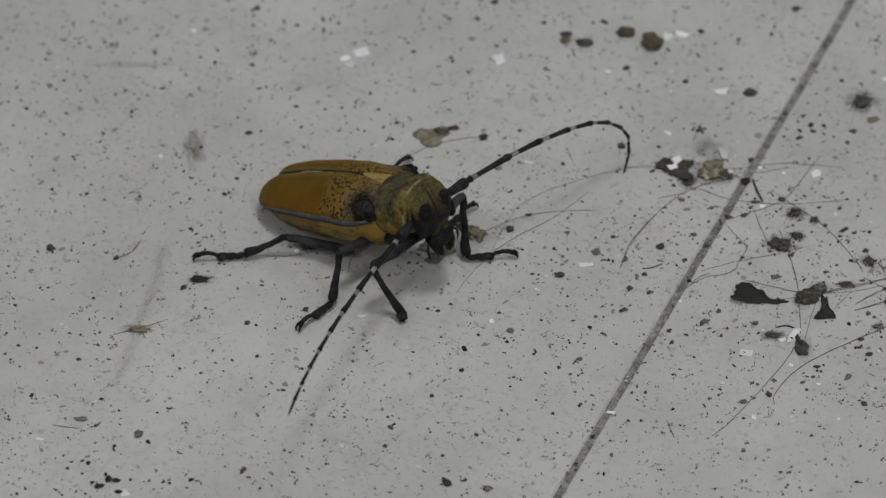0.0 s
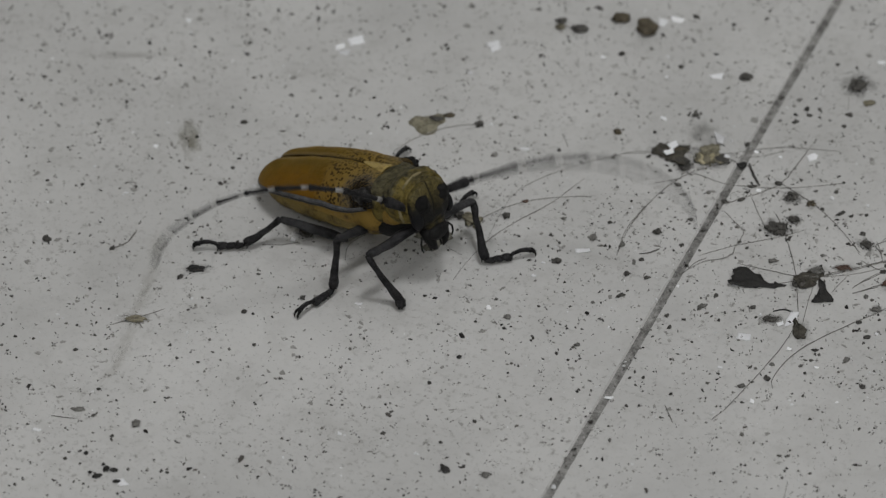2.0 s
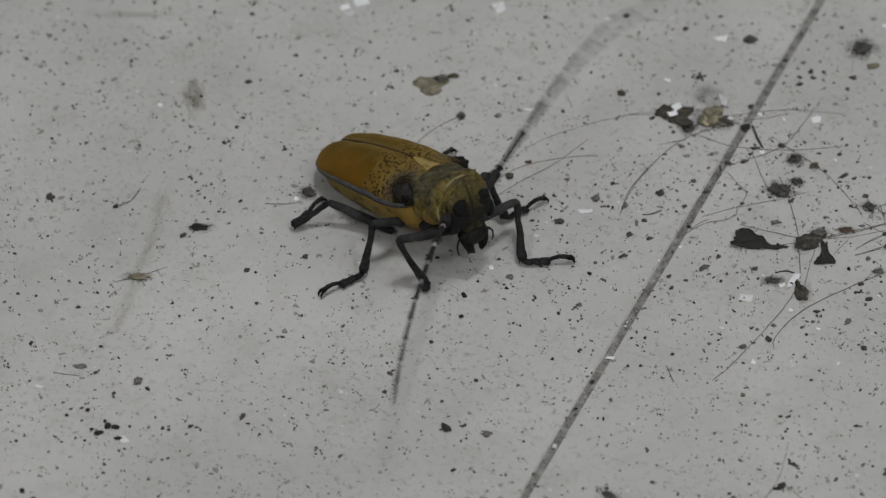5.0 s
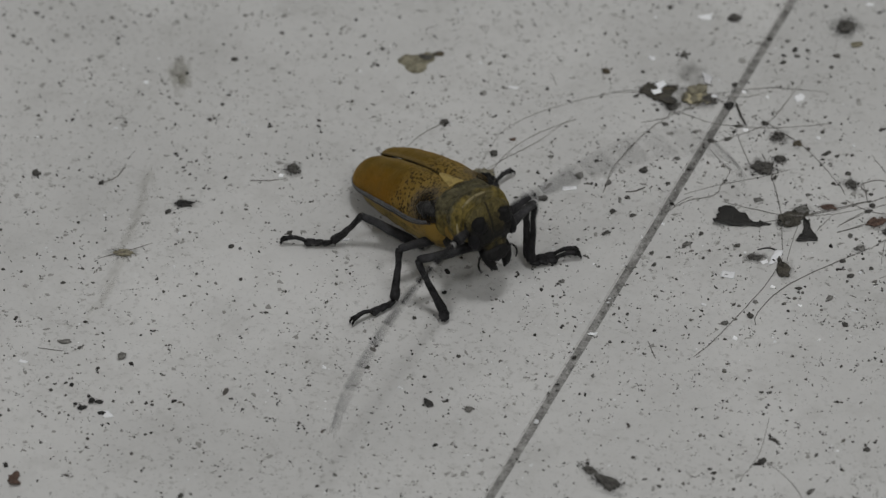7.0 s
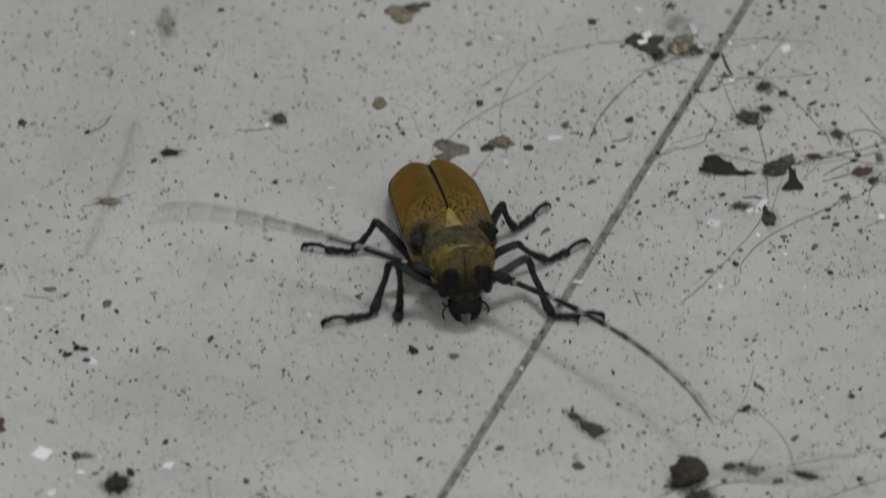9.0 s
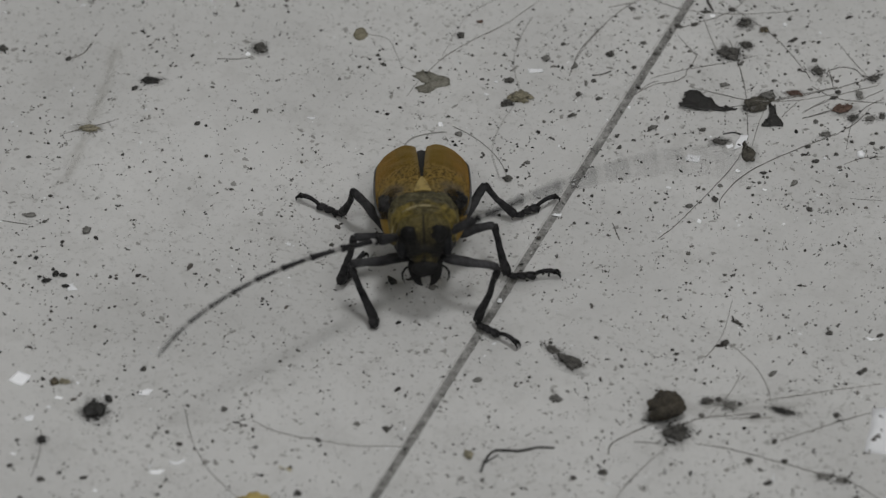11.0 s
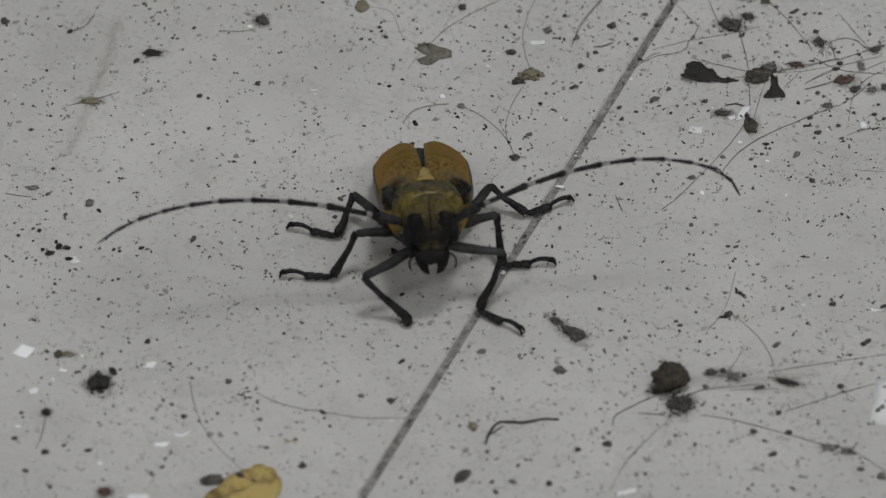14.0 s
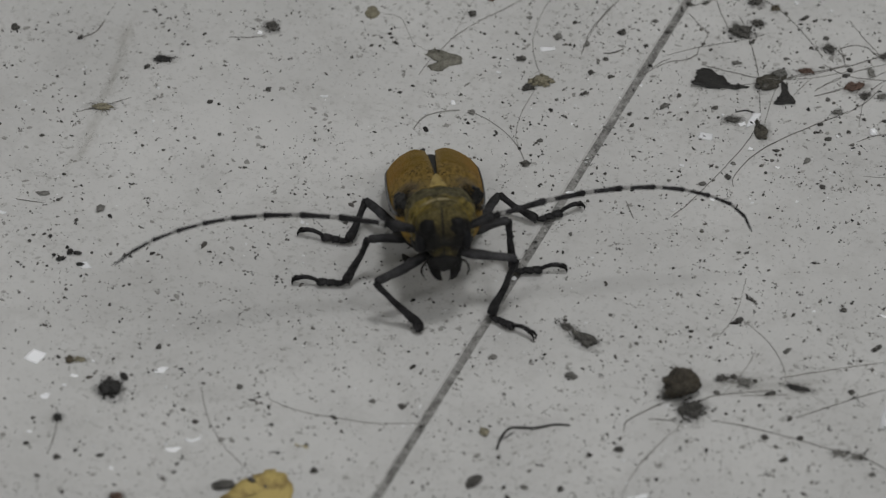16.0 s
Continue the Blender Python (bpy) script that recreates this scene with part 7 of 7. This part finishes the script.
# antennae: seconds, way from the head's axis, rise, bend sideways and upwards per joint, in degrees
SWEEP_LA = [
    (0, 68, 18, 3.3, -9.3),
    (1, 68, 20, 3.8, -9.7),
    (1.2, 68, 20, 3.8, -9.7),
    (1.5, 55.1, 10.0, 2.69, -6.23),
    (1.6, 41, 18, -0.0, -8.8),
    (1.7, 39, 17, -1.0, -8.3),
    (1.8, 34, 14, -7.7, -1.9),
    (1.9, 25, 9, -5.8, -0.0),
    (2, 55.2, 16.7, -10.11, -1.41),
    (2.1, 48, 29, -7.6, -2.1),
    (2.2, 44, 28, -5.3, -2.0),
    (2.3, 30, 26, -4.1, -2.3),
    (2.4, 34, 11, -7.2, -1.9),
]
SWEEP_LB = [
    (2.5, 33, 21, -4.9, -1.8),
    (2.6, 53, 30, -7.0, -2.8),
    (2.7, 82, 18, -1.9, -5.6),
    (2.8, 95, 20, -2.7, -5.3),
    (2.9, 105, 20, -2.9, -4.7),
    (3, 97.3, 44.2, 0.86, -7.16),
    (3.1, 110, 21, -1.6, -3.8),
    (3.2, 110, 19, -2.1, -4.6),
    (3.3, 110, 19, -2.7, -4.6),
    (3.4, 104, 19, -2.1, -4.4),
    (3.5, 80, 34, -0.8, -7.5),
    (3.6, 30, 31, -0.5, -2.6),
    (3.7, 47, 17, -7.9, -2.0),
    (3.8, 53, 12, -9.8, -1.7),
    (3.9, 47, 10, -9.1, -1.3),
    (4, 41, 25, -7.6, -0.7),
    (4.1, 60, 33, -7.7, -0.8),
    (4.2, 103, 26, -6.9, -5.4),
]
SWEEP_LC = [
    (6.3, 31, 23, -3.2, -2.3),
    (6.4, 74, 16, 4.1, -7.3),
    (6.5, 77, 17, 3.4, -5.2),
    (6.6, 98, 22, -1.8, -4.0),
    (6.7, 108, 21, -0.8, -3.2),
    (6.8, 116, 20, 1.7, -2.7),
    (6.9, 114, 15, 1.6, -4.7),
    (7, 83.8, 15.9, 0.48, -7.07),
    (7.1, 60, 10, 6.0, -5.7),
    (7.2, 49, 12, 4.7, -5.7),
    (7.3, 47, 14, -5.5, -2.8),
    (7.4, 37, 8, -4.3, -0.6),
    (7.5, 39, 9, -4.5, -1.0),
    (7.6, 44, 19, -3.8, -1.7),
    (7.7, 49, 25, -3.7, -1.6),
    (7.8, 61, 27, -3.1, -1.7),
    (7.9, 54, 28, -3.3, -1.6),
    (8, 50, 10, -4.5, -0.6),
]
SWEEP_LD = [
    (8.1, 46, 9, -4.2, -0.5),
    (8.2, 54, 11, -5.3, -0.4),
    (8.3, 57, 21, -4.7, -1.2),
    (8.4, 66, 27, -3.8, -0.5),
    (8.5, 87.5, 12.5, 5.26, -5.03),
    (8.6, 84, 15, 3.4, -3.5),
    (8.7, 85, 15, 2.6, -4.7),
    (8.8, 66, 14, -6.3, -2.0),
    (8.9, 65, 7, -6.9, -2.2),
    (9, 38.9, 11.4, -1.54, -2.23),
    (9.1, 54, 18, -2.5, -1.3),
    (9.2, 73, 31, -4.8, -1.1),
    (9.3, 86, 33, -5.2, -1.1),
    (9.4, 109, 23, -2.5, -4.1),
    (9.5, 71, 38, -2.6, -2.9),
    (9.6, 60, 9, -4.2, -1.1),
    (9.7, 31, 5, -1.1, -0.2),
]
SWEEP_LE = [
    (11.8, 141, 14, -1.6, -3.0),
    (11.9, 152, 19, 0.1, -2.0),
    (12, 164.7, 26.6, -1.70, -0.99),
    (12.1, 159, 18, 0.7, -3.3),
    (12.2, 130, 15, 1.0, -4.3),
    (12.3, 119, 18, -1.2, -4.4),
    (12.4, 116, 18.9, -2.9, -3.4),
    (12.5, 122.7, 18.5, -4.8, -2.4),
    (12.6, 124, 19, -4.4, -2.6),
    (12.7, 124, 25, -4.5, -3.4),
    (12.8, 135, 22, -3.0, -3.4),
    (12.9, 132, 24, -5.0, -3.8),
    (13, 112.4, 32.2, -0.86, -5.54),
    (13.5, 95.7, 33.6, -0.28, -6.70),
    (14, 92.8, 31.7, -0.00, -6.82),
    (14.5, 89.9, 29.9, 0.27, -6.95),
    (15, 87.9, 30.1, 0.46, -7.17),
    (15.5, 91.3, 25.2, 0.19, -6.76),
    (16, 94.7, 20.4, -0.08, -6.34),
]
SWEEP_RA = [
    (0, 80, 2, -1.6, -0.1),
    (1.2, 79, 0, -0.9, 0.4),
    (1.5, 90, 3, -2.5, -0.2),
    (1.6, 90, 2, -2.4, 1.0),
    (1.7, 101, 5, -4.3, 0.9),
    (1.8, 121, 13, -6.5, -0.6),
    (1.9, 130, 23, -6.1, -1.7),
    (2, 121.1, 37.2, -1.05, -7.79),
    (2.1, 152, 26, -5.5, -6.5),
    (2.2, 160, 20, -2.2, -5.8),
    (2.3, 162, 21, -3.4, -5.4),
    (2.4, 145, 14, -0.3, -6.4),
]
SWEEP_RB = [
    (2.5, 103, 34, -5.0, -2.0),
    (2.6, 77, 8, -3.1, 0.2),
    (2.7, 65, 7, -2.2, -0.3),
    (2.8, 45, 5, -0.4, -0.7),
    (2.9, 35, 4, 1.7, -1.2),
    (3, 38, 5, 0.8, -0.3),
    (3.1, 33, 6, 1.4, -0.3),
    (3.2, 31, 5, 1.2, -0.7),
    (3.3, 42, 8, 1.1, 0.4),
    (3.4, 76, 13, -3.1, 0.3),
    (3.5, 92, 17, -6.4, 0.5),
    (3.6, 112, 13, -7.5, -0.5),
    (3.7, 122, 27, -8.3, -1.6),
    (3.8, 122, 26, -6.2, -2.7),
    (3.9, 118, 27, -5.0, -2.6),
    (4, 100, 25, -2.7, -1.8),
    (4.1, 95, 11, -4.4, -0.2),
    (4.2, 93, 10, -6.3, -0.7),
]
SWEEP_RC = [
    (6.3, 166, 13, -1.8, -3.5),
    (6.4, 138, 12, 1.1, -4.2),
    (6.5, 119, 11, -5.8, -2.1),
    (6.6, 75, 5, -2.6, -0.6),
    (6.7, 56, 5, -0.7, -0.6),
    (6.8, 58, 6, 0.1, -0.3),
    (6.9, 66, 11, -0.9, -2.6),
    (7, 58.5, 17.5, 0.62, -4.87),
    (7.1, 54, 11, -0.4, -2.4),
    (7.2, 74, 10, -3.5, -0.8),
    (7.3, 97, 13, -6.4, -0.7),
    (7.4, 107, 22, -5.1, -1.6),
    (7.5, 105, 25, -3.2, -2.8),
    (7.6, 101, 12, -5.8, -0.6),
    (7.7, 72, 5, -2.2, -0.2),
    (7.8, 69, 8, -2.3, -0.2),
    (7.9, 78, 8, -2.9, -0.8),
    (8, 86, 23, -3.1, -0.4),
]
SWEEP_RD = [
    (8.1, 100, 28, -3.8, -1.0),
    (8.2, 110, 29, -3.4, -1.2),
    (8.3, 98, 26, -2.0, -1.0),
    (8.4, 85, 8, -4.3, -1.6),
    (8.5, 56.3, -4.4, 0.85, 0.25),
    (8.6, 64, 9, -1.3, 0.0),
    (8.7, 80, 22, -2.6, -1.0),
    (8.8, 125, 17, -0.0, -3.9),
    (8.9, 128, 15, 1.0, -3.5),
    (9, 121.4, 9.1, 0.54, -2.78),
    (9.1, 76, 22, -0.5, -1.6),
    (9.2, 82, 10, -4.9, -2.2),
    (9.3, 84, 7, -5.6, -2.2),
    (9.4, 91, 28, -6.8, -0.1),
    (9.5, 139, 10, 1.1, -3.4),
    (9.6, 153, 21, -1.4, -1.5),
    (9.7, 154, 20, -0.8, -2.6),
]
SWEEP_RE = [
    (11.8, 87, 0, -0.7, -3.5),
    (11.9, 73, 10, -4.6, -1.4),
    (12, 51.1, 17.0, -1.63, -4.12),
    (12.1, 53, 8, -4.1, -1.1),
    (12.2, 46, 7, -2.2, 0.2),
    (12.3, 74, 30, -5.3, -0.2),
    (12.4, 123, 21, -2.5, -4.0),
    (12.5, 135.8, 24.0, -7.6, -1.2),
    (12.6, 131, 23, -3.3, -2.4),
    (12.7, 117, 25, -2.6, -1.7),
    (12.8, 108, 19, -1.6, -4.0),
    (12.9, 104, 19, -0.9, -4.1),
    (13, 122.0, 7.0, -6.74, -1.02),
    (13.5, 93.9, 21.3, -3.30, -3.05),
    (14, 92.7, 19.2, -3.43, -2.69),
    (14.5, 91.4, 17.1, -3.56, -2.33),
    (15, 92.2, 16.7, -3.71, -2.49),
    (15.5, 91.2, 16.8, -3.65, -2.45),
    (16, 90.3, 16.9, -3.60, -2.41),
]

# wing cases: seconds, opening in degrees
OPENING = [(0, 1.0), (2.2, 1.1), (2.5, 3.0), (2.9, 1.2), (4, 0.6), (6.5, 0.5), (7.5, 1.3), (8.5, 0.7), (9.5, 0.9), (11.5, 2.8), (12.0, 3.5), (12.5, 3.3), (13, 2.3), (16, 1.9)]


# dragged litter: seconds, x, y in millimetres, turn in degrees
DRAGGED = {
    chaff_tuft: [(0, 7.9, 5.5, -70), (4.3, 7.9, 5.5, -70), (6.6, 14.3, -1.3, -45), (8.5, 14.2, -0.1, -40), (8.9, 21.8, -8.1, -8), (9.8, 22.4, -8.1, -8), (11.5, 33.7, -18.5, 0), (16, 33.7, -18.5, 0)],
    dust_tuft: [(0, 10.3, 41.9, 80), (2, 10.3, 41.9, 80), (3, 8.5, 39.3, 84), (4, 5.6, 37.5, 100), (6.6, 4.4, 19.1, 110), (7.6, 4.5, 18.9, 112), (8.2, 8.2, -10.1, 60), (8.9, 17.0, -38.7, 20), (9.8, 22.1, -37.1, 5), (11.5, 29.8, -49.2, 0), (16, 29.8, -49.2, 0)],
    loose_hair: [(0, -19.8, -1.7, 20), (4.3, -19.8, -1.7, 20), (6.6, -4.8, -19.6, 10), (8.9, 7.9, -31.5, 0), (16, 7.9, -31.5, 0)],
    leaf_skin: [(0, -1.3, -1.0, 15), (4.3, -1.3, -1.0, 15), (6.6, 10.0, -9.3, 5), (8, 9.6, -10.5, 0), (16, 9.6, -10.5, 0)],
}


def glide(rows, t):
    """Smooth values between rows of numbers, with no overshoot."""
    if t <= rows[0][0]:
        return np.array(rows[0][1:], float)
    if t >= rows[-1][0]:
        return np.array(rows[-1][1:], float)
    k = max(i for i in range(len(rows)) if rows[i][0] <= t)
    k = min(k, len(rows) - 2)

    def slope(i):
        if i <= 0 or i >= len(rows) - 1:
            return np.zeros(len(rows[0]) - 1)
        h0, h1 = rows[i][0] - rows[i - 1][0], rows[i + 1][0] - rows[i][0]
        d0 = (np.array(rows[i][1:], float) - np.array(rows[i - 1][1:], float)) / h0
        d1 = (np.array(rows[i + 1][1:], float) - np.array(rows[i][1:], float)) / h1
        m = np.where(d0 * d1 > 0, 2 * d0 * d1 / np.where(np.abs(d0 + d1) < 1e-9, 1, d0 + d1), 0.0)
        return m

    h = rows[k + 1][0] - rows[k][0]
    u = (t - rows[k][0]) / h
    a, b = np.array(rows[k][1:], float), np.array(rows[k + 1][1:], float)
    return a * (2 * u**3 - 3 * u**2 + 1) + slope(k) * h * (u**3 - 2 * u**2 + u) + b * (3 * u**2 - 2 * u**3) + slope(k + 1) * h * (u**3 - u**2)


def turn(heading, pitch, lean):
    return Matrix.Rotation(radians(heading), 3, "Z") @ Matrix.Rotation(-radians(pitch), 3, "Y") @ Matrix.Rotation(radians(lean), 3, "X")


def body_at(t):
    x, y, z, heading, pitch, lean = glide(BODY, t)
    return Vector((x, y, z)), turn(heading, pitch, lean), heading


def foot_at(rows, t):
    """Ankle place, way and knee swing: long moves are quick lifted steps, short ones slide."""
    out = []
    for a, b in zip(rows, rows[1:]):
        if not out:
            out.append(a)
        d = math.hypot(b[1] - a[1], b[2] - a[2])
        if b[0] - a[0] > 1.2 and d > 6:
            out += [(a[0] + (b[0] - a[0]) * k, *[p + (q - p) * k for p, q in zip(a[1:], b[1:])]) for k in (1 / 3, 2 / 3)]
        out.append(b)
    if t >= out[-1][0]:
        return (*out[-1][1:], 0.0)
    k = max(i for i in range(len(out) - 1) if out[i][0] <= t)
    a, b = out[k], out[k + 1]
    u = (t - a[0]) / (b[0] - a[0])
    d = math.hypot(b[1] - a[1], b[2] - a[2])
    lift = 0.0
    if d > 4.0:
        half = min(0.15 / (b[0] - a[0]), 0.5)
        u = min(max((u - 0.5 + half) / (2 * half), 0.0), 1.0)
        lift = 3.0 * math.sin(math.pi * u)
    u = u * u * (3 - 2 * u)
    way = (b[3] - a[3] + 180) % 360 - 180
    return a[1] + (b[1] - a[1]) * u, a[2] + (b[2] - a[2]) * u, a[3] + way * u, a[4] + (b[4] - a[4]) * u, lift


def along(x_axis, up):
    """A turn that lays x along x_axis and keeps z near up."""
    x = x_axis.normalized()
    y = up.cross(x).normalized()
    return Matrix((x, y, x.cross(y))).transposed()


def leg_pose(t, kind, sd, rows):
    """The thigh's, shin's and foot's poses in the beetle's space, in millimetres."""
    place, spin, _ = body_at(t)
    hip, thigh, shin = LEGS[kind]
    h = spin @ Vector((hip[0], hip[1] * sd, hip[2])) + place
    x, y, way, swing, lift = foot_at(rows, t)
    ankle = Vector((x, y, 1.9 + lift))
    d = ankle - h
    reach = min(d.length, (thigh + shin) * 0.995)
    u = d.normalized()
    ankle = h + u * reach
    run = (thigh**2 - shin**2 + reach**2) / (2 * reach)
    rise = math.sqrt(max(thigh**2 - run**2, 0))
    up = (Vector((0, 0, 1)) - u * u.z).normalized()
    p = radians(swing) * sd
    knee = h + u * run + rise * (math.cos(p) * up + math.sin(p) * u.cross(up))
    toe = Vector((math.cos(radians(way)), math.sin(radians(way)), 0))
    z = Vector((0, 0, 1))
    inv = spin.transposed()
    return [((inv @ (at - place)), inv @ along(to, z)) for at, to in ((h, knee - h), (knee, ankle - knee), (ankle, toe))]


def sweep_rows(sd):
    a, b, c, d, e = (SWEEP_LA, SWEEP_LB, SWEEP_LC, SWEEP_LD, SWEEP_LE) if sd > 0 else (SWEEP_RA, SWEEP_RB, SWEEP_RC, SWEEP_RD, SWEEP_RE)
    mid = lambda t0, t1, lag: [(t0 + 0.1 * i, 82 + 32 * math.sin((t0 + 0.1 * i) * 10.5 + lag), 22, 0.0, -4.0) for i in range(1, round((t1 - t0) / 0.1))]
    lag = 0.0 if sd > 0 else 2.4
    return a + b + mid(4.3, 6.2, lag) + c + d + mid(9.8, 11.7, lag) + e


def antenna_pose(t, sd, rows):
    """The joints' poses in the beetle's space, in millimetres."""
    place, spin, heading = body_at(t)
    az, el, hb, vb = glide(rows, t)
    level = Matrix.Rotation(radians(heading), 3, "Z")
    at = spin @ Vector((12.0, 5.0 * sd, -5.0)) + place
    inv, out = spin.transposed(), []
    for i, l in enumerate(JOINTS):
        d = level @ Vector((math.cos(radians(el)) * math.cos(radians(az)), sd * math.cos(radians(el)) * math.sin(radians(az)), math.sin(radians(el))))
        out.append((inv @ (at - place), inv @ along(d, Vector((0, 0, 1)))))
        at = at + d * l
        k = 0.4 if i < 2 else 1.0
        az += hb * k
        el += vb * k * (3.0 if i > 7 else 1.5 if i > 4 else 1.0)
    return out


def rigid(place, spin):
    return Matrix.Translation(place * MM) @ spin.to_4x4()


def motions():
    times = [i / 10 for i in range(161)]
    walk(beetle, [(t, rigid(*body_at(t)[:2])) for t in times])
    steps = {("front", -1): STEPS_RF, ("front", 1): STEPS_LF, ("middle", -1): STEPS_RM, ("middle", 1): STEPS_LM, ("hind", -1): STEPS_RH, ("hind", 1): STEPS_LH}
    for (kind, sd), meshes in FEET.items():
        poses = [leg_pose(t, kind, sd, steps[kind, sd]) for t in times]
        for i, ob in enumerate(meshes):
            walk(ob, [(t, rigid(*p[i])) for t, p in zip(times, poses)])
    for sd, meshes in ANTENNAE.items():
        rows = sweep_rows(sd)
        poses = [antenna_pose(t, sd, rows) for t in times]
        for i, ob in enumerate(meshes):
            walk(ob, [(t, rigid(*p[i])) for t, p in zip(times, poses)])
    for ob, rows in DRAGGED.items():
        walk(ob, [(t, pose(x * MM, y * MM, 0.0001, 0, 0, a)) for t, x, y, a in rows])
    for sd, ob in ELYTRA.items():
        hinge = Vector((0, 2.0 * sd, 2.0)) * MM
        rows = []
        for t, a in OPENING:
            spin = Matrix.Rotation(-radians(a) * sd, 3, "Z") @ Matrix.Rotation(radians(a * 0.2), 3, "Y")
            rows.append((t, Matrix.Translation(hinge) @ spin.to_4x4() @ Matrix.Translation(-hinge)))
        walk(ob, rows)


motions()
